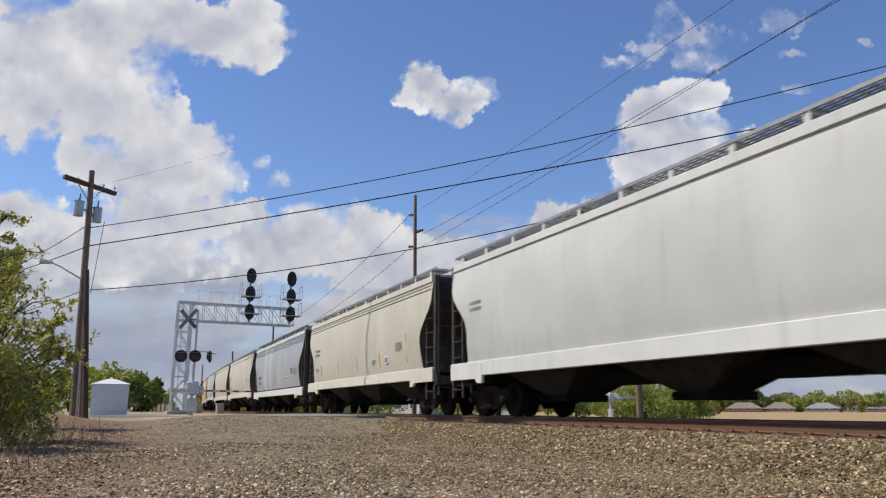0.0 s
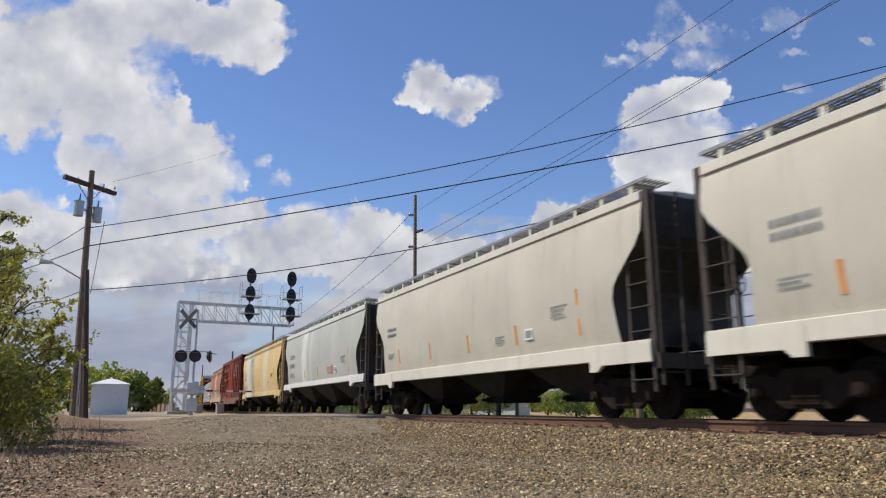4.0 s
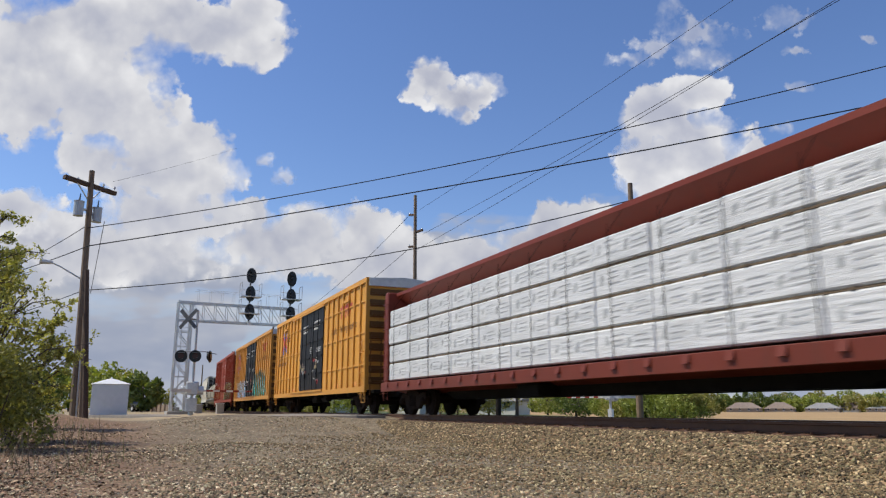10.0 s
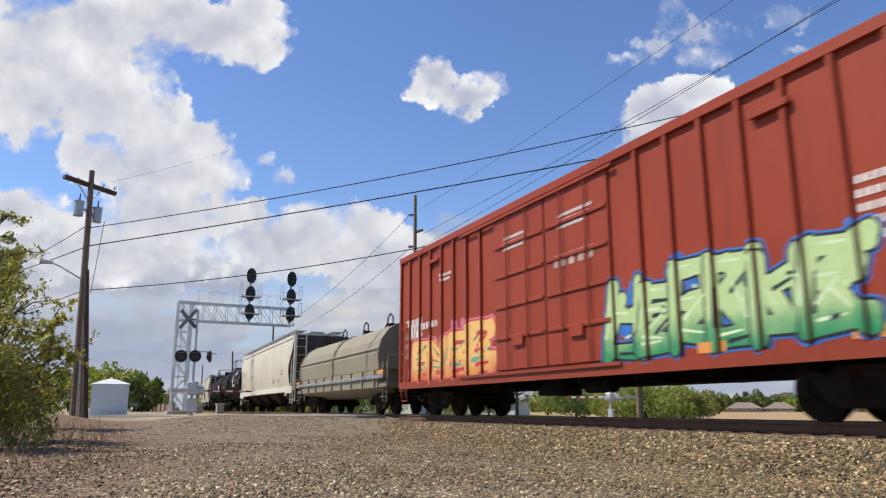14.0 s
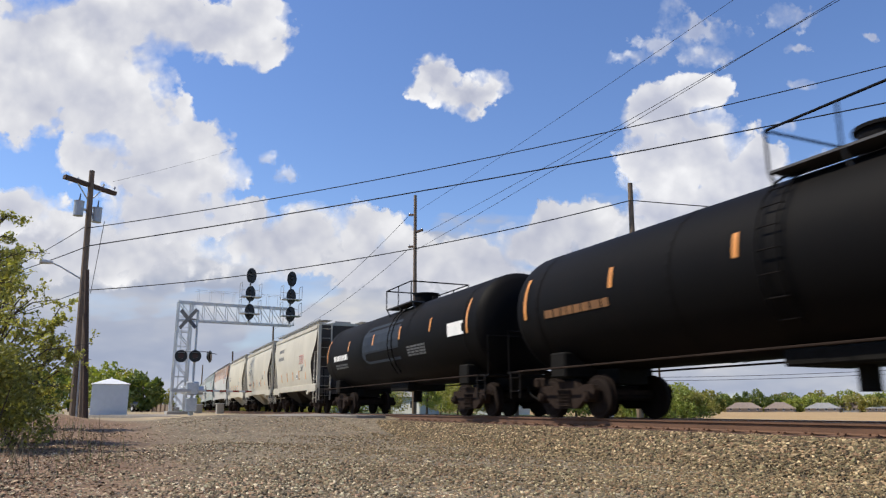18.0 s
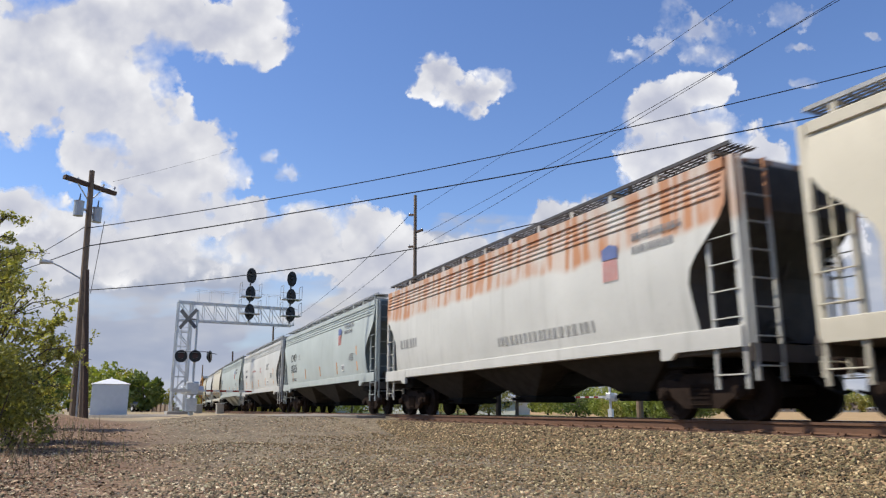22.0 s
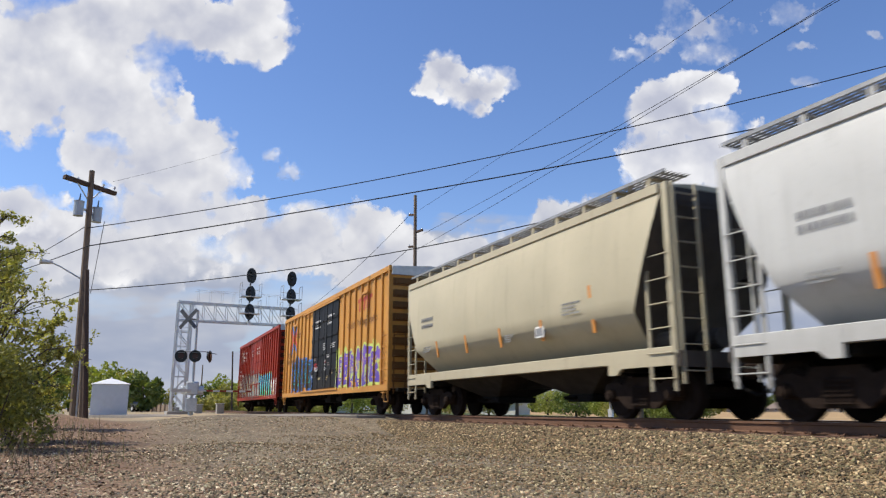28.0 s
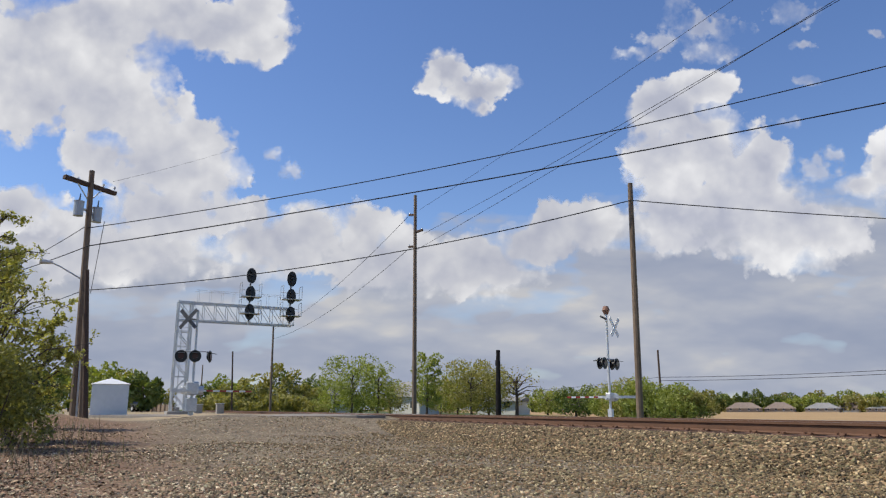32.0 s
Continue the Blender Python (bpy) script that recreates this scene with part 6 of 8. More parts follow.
def x_mark(car, h, k=1.22):
    cx, cz = -h + 2.4, 3.98
    for mat, off, lines in ((G_blue, 0.0, (((-0.46, 0.66), (-0.04, 0.12)), ((-0.04, 0.14), (-0.04, -0.14)), ((-0.04, -0.12), (-0.46, -0.66)), ((0.12, 0.24), (0.5, 0.62)), ((0.12, -0.24), (0.56, -0.56)))),
                            (G_red, 0.004, (((-0.64, 0.5), (-0.22, 0.02)), ((-0.64, -0.5), (-0.22, 0.02)), ((0.14, 0.02), (0.6, 0.42)), ((0.14, 0.0), (0.64, -0.34))))):
        bm = bmesh.new()
        for a, b in lines:
            bar(bm, (cx + k * a[0], -1.504 - off, cz + k * a[1]), (cx + k * b[0], -1.504 - off, cz + k * b[1]), 0.006, 0.17)
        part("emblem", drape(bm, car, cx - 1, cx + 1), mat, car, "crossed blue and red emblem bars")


def door_marks(car, seed):
    bars(car, "door_stencil", M_white_mark, -1.75, -0.75, 4.0, 4.45, -1.605, 3, "white door lettering", True, seed)
    bars(car, "door_stencil", M_white_mark, 0.55, 1.85, 4.0, 4.5, -1.605, 3, "", True, seed + 1)
    bars(car, "door_stencil", M_white_mark, 1.3, 2.1, 2.9, 3.15, -1.605, 3, "", True, seed + 2)
    bars(car, "door_stencil", M_white_mark, -0.1, 0.25, 2.9, 3.25, -1.605, 4, "", True, seed + 3)
    for k in range(20):
        r = random.Random(seed + k)
        x = r.choice((-1.9, 0.5)) + r.uniform(-0.3, 1.0)
        z = r.uniform(1.25, 2.5)
        bars(car, "door_sticker", (M_white_mark, M_white_mark, G_red, M_faded_white, G_tan)[k % 5], x, x + r.uniform(0.15, 0.5), z, z + r.uniform(0.12, 0.3), -1.606, r.choice((1, 2)), "", False, seed + k)


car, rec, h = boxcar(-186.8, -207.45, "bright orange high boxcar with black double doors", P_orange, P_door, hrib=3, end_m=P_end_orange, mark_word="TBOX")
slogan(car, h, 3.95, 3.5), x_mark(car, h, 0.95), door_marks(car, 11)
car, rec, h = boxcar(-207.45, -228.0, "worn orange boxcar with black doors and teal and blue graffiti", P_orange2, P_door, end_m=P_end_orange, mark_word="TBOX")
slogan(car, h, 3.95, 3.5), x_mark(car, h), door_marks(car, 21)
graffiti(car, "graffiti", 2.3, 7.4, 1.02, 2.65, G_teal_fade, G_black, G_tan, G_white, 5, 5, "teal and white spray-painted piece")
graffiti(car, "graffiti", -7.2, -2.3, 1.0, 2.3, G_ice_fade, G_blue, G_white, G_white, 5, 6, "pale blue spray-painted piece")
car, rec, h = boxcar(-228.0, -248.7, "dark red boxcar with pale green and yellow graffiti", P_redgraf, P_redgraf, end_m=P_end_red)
graffiti(car, "graffiti", 2.2, 7.7, 1.02, 2.7, G_green_fade, G_black, G_blue, G_pale, 6, 15, "pale green spray-painted piece", halo=0.08)
graffiti(car, "graffiti", -8.2, -2.9, 0.98, 2.5, G_gold_fade, G_red, G_pink, G_teal_fade, 4, 16, "yellow and pink spray-painted piece")
bars(car, "reporting_mark", M_white_mark, -h + 0.5, -h + 1.9, 2.3, 3.1, -1.583, 2, "white lettering on patches", False, 31)
bars(car, "door_stencil", M_white_mark, -1.9, -0.9, 4.1, 4.5, -1.605, 3, "", True, 32)
bars(car, "door_stencil", M_white_mark, 0.6, 1.9, 4.1, 4.5, -1.605, 3, "", True, 33)
bars(car, "door_stencil", M_faded_white, 0.4, 2.0, 3.1, 3.6, -1.605, 1, "scrawled white tag", True, 34)
bars(car, "lettering", M_white_mark, 7.75, 8.5, 2.3, 3.3, -1.583, 5, "white stencilled columns", True, 35)
bars(car, "lettering", M_white_mark, 8.65, 9.25, 2.2, 3.3, -1.583, 5, "", True, 36)
bars(car, "lettering", M_faded_white, -8.9, -8.3, 1.7, 2.6, -1.583, 3, "", True, 37)

coil_car(-248.7, -264.4, "grey-tan coil car with two rounded hoods", P_coil, P_coil)
hopper(-264.4, -287.0, "long ivory-white covered hopper car", P_ivory, bays=4, sill_z=1.36, brackets=18, sill=(1.15, 1.45), sill_m=P_sill_cream)
tank_car(-287.0, -305.1, "black tank car with a white emblem and orange strips", P_tank, "ring")
tank_car(-305.1, -323.2, "black tank car with a faded blue-grey patch", P_tank, "patch")
car, rec, h = hopper(-323.2, -335.7, "cream short covered hopper car", P_cream, bays=2, sill_z=1.3, brackets=12, sill=(1.13, 1.42), stencils=False)
side_bars(car, -3.85, -2.5, 3.32, 3.68, 1, M_grey_mark, 81)
side_bars(car, -3.95, -2.35, 2.88, 3.22, 1, M_grey_mark, 82)
side_bars(car, 1.9, 3.0, 2.5, 3.0, 5, M_emblem_red, 83)
car, rec, h = hopper(-335.7, -348.5, "cream two-bay covered hopper car", P_cream, bays=2, sill_z=1.3, brackets=12, bay_m=P_cream, stencils=False)
side_text(car, "CBFX", -3.9, 3.2, 0.55, M_grey_mark)
side_text(car, "315319", -3.95, 2.66, 0.55, M_grey_mark)
side_bars(car, -3.9, -2.0, 1.85, 2.05, 2, M_faint_mark, 84, ragged=True)
side_bars(car, -1.4, -1.0, 1.85, 2.05, 2, M_grey_mark, 85)
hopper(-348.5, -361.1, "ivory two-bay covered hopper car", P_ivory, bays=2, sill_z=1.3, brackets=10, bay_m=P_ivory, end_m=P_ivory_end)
car, rec, h = hopper(-361.1, -378.86, "dirty white covered hopper car streaked with rust under the roof", P_streak, ribs=4, sill_z=1.36, grate=M_grate_dark, stencils=False, tapes=False)
shield(car, 4.8, 2.7, -side_y(2.9, 0.16) - 0.01)
side_bars(car, -6.7, -5.2, 2.0, 2.5, 1, M_faint_mark, 86)
side_bars(car, 0.2, 4.4, 1.6, 2.0, 1, M_faint_mark, 87)


car, rec, h = hopper(-378.86, -397.18, "pale grey-green covered hopper car with a small shield", P_green, ribs=3, sill_z=1.36, grate=M_grate, end_m=P_green_end, sill=(1.3, 1.56), stencils=False)
side_text(car, "CMO", -6.4, 2.74, 0.6, M_text_black)
side_text(car, "10333", -6.38, 2.16, 0.6, M_text_black)
side_bars(car, -6.3, -5.0, 1.65, 1.85, 2, M_faint_mark, 88, ragged=True)
side_bars(car, -4.45, -4.15, 2.75, 3.0, 3, M_faint_mark, 89)
shield(car, 3.5, 2.95, -side_y(3.2, 0.16) - 0.01)
car, rec, h = hopper(-397.18, -415.16, "clean white covered hopper car with ribs under the roof", P_silver, ribs=3, sill_z=1.36, sill=(1.3, 1.56), stencils=False, end_m=P_grey_end)
side_bars(car, -6.4, -5.4, 2.85, 3.15, 1, M_grey_mark, 90)
side_bars(car, -6.3, -5.3, 2.42, 2.72, 1, M_text_black, 91)
side_bars(car, 3.4, 4.6, 2.7, 3.1, 5, M_faint_mark, 92, ragged=True)
side_bars(car, 0.9, 1.3, 2.6, 3.0, 4, M_emblem_red, 93)
bars(car, "lettering", M_emblem_red, -2.6, -1.2, 2.75, 2.95, -side_y(2.8, 0.16) - 0.012, 1, "faded red lettering", False, 5)
car, rec, h = hopper(-415.16, -433.6, "pale grey-green covered hopper car with a blue and red shield", P_green, ribs=3, sill_z=1.36, bay_m=P_green, end_m=P_green_end, sill=(1.3, 1.56))
shield(car, 4.1, 2.8, -side_y(3.1, 0.16) - 0.01)
hopper(-433.6, -446.5, "cream covered hopper car with rounded sides", P_ivory, bays=2, bulge=0.2, sill_z=1.2, crease=True, cut=1.25)
hopper(-446.5, -460.95, "silver-white covered hopper car with rounded sides", P_silver, bays=2, bulge=0.2, sill_z=1.2, crease=True, cut=1.25)
hopper(-460.95, -475.05, "light tan covered hopper car with rounded sides", P_tan, bays=2, bulge=0.2, sill_z=1.16, crease=True, cut=1.25)
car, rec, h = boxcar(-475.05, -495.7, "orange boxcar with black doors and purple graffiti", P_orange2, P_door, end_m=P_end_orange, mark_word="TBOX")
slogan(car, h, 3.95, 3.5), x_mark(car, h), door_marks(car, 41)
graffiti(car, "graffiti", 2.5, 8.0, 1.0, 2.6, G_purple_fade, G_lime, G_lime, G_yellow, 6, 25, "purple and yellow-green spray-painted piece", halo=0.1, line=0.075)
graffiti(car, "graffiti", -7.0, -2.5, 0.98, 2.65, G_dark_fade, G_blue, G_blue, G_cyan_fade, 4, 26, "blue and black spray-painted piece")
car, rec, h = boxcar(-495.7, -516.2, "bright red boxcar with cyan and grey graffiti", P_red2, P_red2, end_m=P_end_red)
graffiti(car, "graffiti", 2.1, 6.7, 1.0, 2.5, G_cyan_fade, G_blue, G_lime, G_white, 5, 35, "cyan and green spray-painted piece")
graffiti(car, "graffiti", 6.7, 8.4, 0.95, 1.9, G_white, G_pink, G_white, G_yellow, 2, 38, "white and pink spray-painted scrawl")
graffiti(car, "graffiti", -8.0, 2.0, 0.95, 2.65, G_silver_fade, G_black, G_tan, G_yellow, 7, 36, "silver-grey and black spray-painted piece", arch=0.2, line=0.085)
bars(car, "lettering", M_white_mark, -6.65, -4.9, 3.85, 4.65, -1.583, 3, "white lettering", True, 45)
bars(car, "lettering", M_white_mark, -8.9, -8.1, 2.7, 3.3, -1.583, 2, "", True, 48)
bars(car, "lettering", M_white_mark, -8.0, -7.2, 1.6, 2.6, -1.583, 3, "", True, 49)
bars(car, "lettering", M_emblem_blue, -8.95, -8.3, 4.0, 4.55, -1.583, 2, "faded blue tag", True, 50)
bm = bmesh.new()
o = [(-7.5 + 0.36 * math.cos(q * math.pi / 12), 4.25 + 0.48 * math.sin(q * math.pi / 12)) for q in range(24)]
bm.faces.new([bm.verts.new((u, -1.506, v)) for u, v in o])
part("emblem", drape(bm, car, -7.9, -7.1), M_faded_white, car, "oval tan emblem")
bm = bmesh.new()
for u, v, wd, hg in ((-7.62, 4.08, 0.24, 0.3), (-7.62, 4.45, 0.24, 0.1), (-7.7, 3.95, 0.4, 0.06)):
    bm.faces.new([bm.verts.new((a, -1.51, b)) for a, b in ((u, v), (u + wd, v), (u + wd, v + hg), (u, v + hg))])
part("emblem", drape(bm, car, -7.9, -7.1), M_text_dark, car, "dark blocks on the emblem")
bars(car, "door_stencil", M_white_mark, -1.9, -0.9, 4.0, 4.5, -1.605, 4, "", True, 46)
bars(car, "door_stencil", M_white_mark, 0.5, 1.9, 4.0, 4.5, -1.605, 4, "", True, 47)

# ---- poles, wires, signals, trees, houses ----
M_pole = plain("weathered_pole_wood", (0.17, 0.12, 0.082), 0.9, grain=5, vary=0.35, bump=0.4)
M_pole_dark = plain("creosoted_pole_wood", (0.075, 0.045, 0.03), 0.9, grain=5, vary=0.4, bump=0.4)
M_charred = plain("charred_post", (0.022, 0.019, 0.018), 0.9, grain=6, vary=0.4, bump=0.5)
M_steel = plain("galvanised_steel", (0.52, 0.53, 0.54), 0.5, 0.4, grain=14, vary=0.2)
M_signal_black = plain("signal_black", (0.012, 0.012, 0.013), 0.5, grain=12)
M_board_white = plain("white_sign_board", (0.72, 0.72, 0.70), 0.6, grain=9, vary=0.15)
M_concrete = plain("weathered_concrete", (0.30, 0.28, 0.25), 0.9, grain=9, vary=0.2)
M_wire = plain("black_wire", (0.02, 0.02, 0.022), 0.6, grain=5)
M_grey_can = plain("transformer_grey", (0.40, 0.43, 0.45), 0.5, grain=6, vary=0.15)
M_red_lamp = plain("red_lens", (0.04, 0.006, 0.005), 0.3, grain=20)
M_arm_red = plain("gate_arm_red", (0.3, 0.03, 0.02), 0.5, grain=20)
M_shed = plain("white_sheet_metal", (0.62, 0.62, 0.62), 0.5, grain=3, vary=0.1)


def pole(name, foot, top, r0, r1, mat, label, segs=10):
    ob = thing(name, label, "utility pole", Matrix.Translation(foot))
    d = Vector(top) - Vector(foot)
    bm = bmesh.new()
    rod(bm, (0, 0, 0), d, r0, segs, r1)
    part("shaft", bm, mat, ob, smooth=False)
    return ob


def insulator(ob, at, mat=None):
    bm = bmesh.new()
    x, y, z = at
    rod(bm, (x, y, z), (x, y, z + 0.16), 0.025, 8)
    rod(bm, (x, y, z + 0.08), (x, y, z + 0.16), 0.06, 8, 0.035)
    part("insulator", bm, M_steel, ob)


def far_at(x, y, d):
    """The place d metres off (level distance) in the direction of a point of a view 1568 by 882."""
    r = CAM_POSE.to_3x3() @ Vector(((x - 784) / FOCAL, (441 - y) / FOCAL, -1))
    return EYE + r * (d / math.hypot(r.x, r.y))


# left: pole with crossarm, two transformers and a street lamp
PL = far_at(129, 752, 34.0)
PLT = far_at(163, 303, 34.4)
lp = pole("utility_pole", PL - Vector((0, 0, 0.4)), PLT, 0.175, 0.115, M_pole, "weathered wooden utility pole with crossarm and transformers")
w = PLT - PL
bm = bmesh.new()
arm_d = Vector((-0.5, 0.85, 0.02)).normalized()
c = w * 0.975
bar(bm, c - arm_d * 1.22 + Vector((0, 0, 0.1)), c + arm_d * 1.22 - Vector((0, 0, 0.1)), 0.2, 0.17)
ca = part("crossarm", bm, M_pole_dark, lp, "dark wooden crossarm")
for k in (-1.15, -0.6, 0.6, 1.15):
    insulator(lp, c + arm_d * k + Vector((0, 0, 0.06)))
bm = bmesh.new()
for k in (-0.62, 0.62):
    bar(bm, c + arm_d * k, c - Vector((0, 0, 0.75)), 0.03, 0.05)
part("arm_brace", bm, M_steel, lp)
for k, (dx, dz) in enumerate(((-0.43, -1.5), (0.43, -1.62))):
    bm = bmesh.new()
    q = c + arm_d * dx + Vector((0.1, 0, dz))
    rod(bm, q, q + Vector((0, 0, 0.62)), 0.2, 16)
    rod(bm, q + Vector((0, 0, 0.62)), q + Vector((0, 0, 0.66)), 0.215, 16)
    can = part("transformer", bm, M_grey_can, lp, "grey cylindrical transformer")
    bm = bmesh.new()
    rod(bm, q + Vector((0, 0, 0.66)), q + Vector((-0.05, 0.02, 1.02)), 0.04, 8, 0.02)
    part("bushing", bm, M_signal_black, can)
    bm = bmesh.new()
    bar(bm, q + Vector((0, 0, 0.35)), c + Vector((0, 0, dz + 0.35)), 0.08, 0.1)
    part("hanger", bm, M_steel, can)
bm = bmesh.new()
a = w * 0.585
pipe(bm, [a, a + Vector((0.05, -0.95, 0.52)), a + Vector((0.05, -1.3, 0.66))], 0.03, 8)
la = part("lamp_arm", bm, M_steel, lp, "curved steel lamp arm")
bm = bmesh.new()
e = a + Vector((0.05, -1.5, 0.68))
rod(bm, e + Vector((0, -0.22, 0)), e + Vector((0, 0.28, -0.02)), 0.12, 10, 0.07)
part("lamp_head", bm, M_steel, la, "cobra-head street lamp")
bm = bmesh.new()
pipe(bm, [Vector((0.16, 0.1, 0.1)) + w * 0.0, Vector((0.15, 0.1, 0)) + w * 0.3], 0.035, 6)
part("conduit", bm, M_steel, lp, "steel riser conduit")
# stub pole that leans on it, and the post before it
pole("brace_pole", far_at(142, 756, 33.4), far_at(150, 560, 33.8), 0.10, 0.08, M_pole, "short grey brace pole beside the utility pole")
pole("stub_post", far_at(150, 757, 33.0), far_at(154, 478, 33.6), 0.125, 0.09, M_pole_dark, "dark creosoted stub pole beside the utility pole")
# middle and right
pm = pole("utility_pole", (-40.78, 19.03, -0.6), (-40.8, 18.99, 13.7), 0.145, 0.10, M_pole, "tall slim grey utility pole with side brackets")
for z, dx in ((12.4, -0.5), (11.25, 0.5), (10.3, -0.5)):
    bm = bmesh.new()
    bar(bm, (0, 0, z + 0.6), (dx * 1.0, dx * 0.5, z + 0.66), 0.13, 0.13)
    br = part("bracket", bm, M_pole_dark, pm)
    insulator(pm, (dx * 0.9, dx * 0.45, z + 0.64))
pr = pole("utility_pole", (-20.03, 18.1, -0.6), (-19.95, 18.19, 8.49), 0.125, 0.09, M_pole, "plain brown wooden pole behind the track")
stub = pole("charred_post", (-34.1, 20.9, -0.6), (-34.1, 20.95, 3.35), 0.16, 0.11, M_charred, "short charred black wooden post")
for x, y, z in ((0.1, 0, 2.2), (-0.1, 0, 3.1)):
    bm = bmesh.new()
    box(bm, x - 0.06, x + 0.06, -0.05, 0.05, z, z + 0.3)
    part("knot", bm, M_charred, stub)
pole("utility_pole", (-87.3, 21.94, -0.6), (-87.31, 21.83, 10.18), 0.16, 0.1, M_pole, "distant slim utility pole beyond the crossing")
pole("utility_pole", (-107.86, 21.6, -0.5), (-107.93, 21.25, 8.38), 0.15, 0.1, M_pole_dark, "distant dark utility pole beyond the crossing")
pole("utility_pole", (-138, 22.0, -0.5), (-138, 22.0, 8.0), 0.15, 0.1, M_pole, "distant utility pole among the trees")
pole("utility_pole", (-43.37, 41.46, -0.6), (-43.4, 41.43, 4.74), 0.1, 0.07, M_pole_dark, "thin dark pole behind the bush")


# ---- wires ----
def wire(name, a, b, sag, r, label):
    a, b = Vector(a), Vector(b)
    cu = bpy.data.curves.new(name, "CURVE")
    cu.dimensions, cu.bevel_depth, cu.bevel_resolution = "3D", r, 1
    sp = cu.splines.new("POLY")
    n = 24
    sp.points.add(n)
    for i in range(n + 1):
        t = i / n
        p = a.lerp(b, t) - Vector((0, 0, 4 * sag * t * (1 - t)))
        sp.points[i].co = (*p, 1)
    cu.materials.append(M_wire)
    return tagged(new(name, cu), label, "cable", group="overhead wires")


for name, (x0, y0, d0), (x1, y1, d1), sag, r in (
        ("power_cable", (155, 404, 34), (1760, 68, 30), 0.55, 0.019), ("power_cable", (153, 436, 34), (1760, 143, 30), 0.25, 0.024), ("power_cable", (150, 514, 34), (1116, 355, 26.9), 0.55, 0.02),
        ("power_cable", (1118, 355, 26.9), (1900, 402, 40), 0.12, 0.018), ("line_wire", (742, 372, 45), (1700, -276, 22), 0.12, 0.009), ("line_wire", (748, 415, 45), (1760, -158, 22), 0.12, 0.011),
        ("line_wire", (738, 442, 45), (1760, -172, 22), 0.12, 0.011), ("line_wire", (722, 384, 45), (484, 583, 90), 0.9, 0.014), ("line_wire", (720, 444, 45), (482, 600, 90), 0.9, 0.014),
        ("power_cable", (150, 402, 34), (-120, 525, 60), 0.5, 0.016), ("power_cable", (150, 438, 34), (-120, 515, 60), 0.3, 0.02), ("power_cable", (148, 514, 34), (-120, 590, 60), 0.3, 0.016),
        ("service_wire", (185, 392, 34), (160, 520, 33.8), 0.0, 0.012), ("line_wire", (1166, 668, 60), (1700, 648, 60), 0.15, 0.02), ("line_wire", (1166, 674, 60), (1700, 655, 60), 0.15, 0.02), ("line_wire", (960, 690, 90), (1165, 668, 60), 0.1, 0.015),
        ("line_wire", (200, 322, 34), (420, 262, 60), 0.1, 0.006)):
    wire(name, far_at(x0, y0, d0), far_at(x1, y1, d1), sag, r, "sagging black overhead cable" if r > 0.012 else "thin black overhead wire")


# ---- cantilever signal bridge ----
sb = thing("signal_bridge", "grey galvanised lattice cantilever signal bridge with black heads", "rail signal", Matrix.Translation((-57.45, 7.02, 0)))
LEG = [(0, 0), (0.9, 0.0), (0.0, 0.98), (0.9, 0.98)]
for i, (x, y) in enumerate(LEG):
    bm = bmesh.new()
    box(bm, x - 0.06, x + 0.06, y - 0.06, y + 0.06, -0.2, 8.1)
    part("leg", bm, M_steel, sb)
for k in range(7):
    z0, z1 = 0.3 + k * 1.11, 0.3 + (k + 1) * 1.11
    for (xa, ya), (xb, yb) in ((LEG[0], LEG[2]), (LEG[1], LEG[3]), (LEG[0], LEG[1]), (LEG[2], LEG[3])):
        bm = bmesh.new()
        a, b = ((xa, ya, z0), (xb, yb, z1)) if k % 2 else ((xb, yb, z0), (xa, ya, z1))
        bar(bm, a, b, 0.05, 0.05)
        bar(bm, (xa, ya, z1), (xb, yb, z1), 0.05, 0.05)
        part("lattice_brace", bm, M_steel, sb)
S1 = 8.75
for x in (0, 0.9):
    for z in (6.68, 8.02):
        bm = bmesh.new()
        box(bm, x - 0.055, x + 0.055, 0, S1, z - 0.055, z + 0.055)
        part("chord", bm, M_steel, sb)
for k in range(9):
    y0, y1 = 0.98 + k * 0.86, 0.98 + (k + 1) * 0.86
    bm = bmesh.new()
    for x in (0, 0.9):
        bar(bm, (x, y0, 7.97), (x, y1, 6.73), 0.035, 0.035)
        bar(bm, (x, y1, 6.73), (x, y1, 7.97), 0.04, 0.04)
    bar(bm, (0, y1, 7.97), (0.9, y1, 7.97), 0.04, 0.04)
    bar(bm, (0, y1, 6.73), (0.9, y1, 6.73), 0.04, 0.04)
    part("lattice_brace", bm, M_steel, sb)
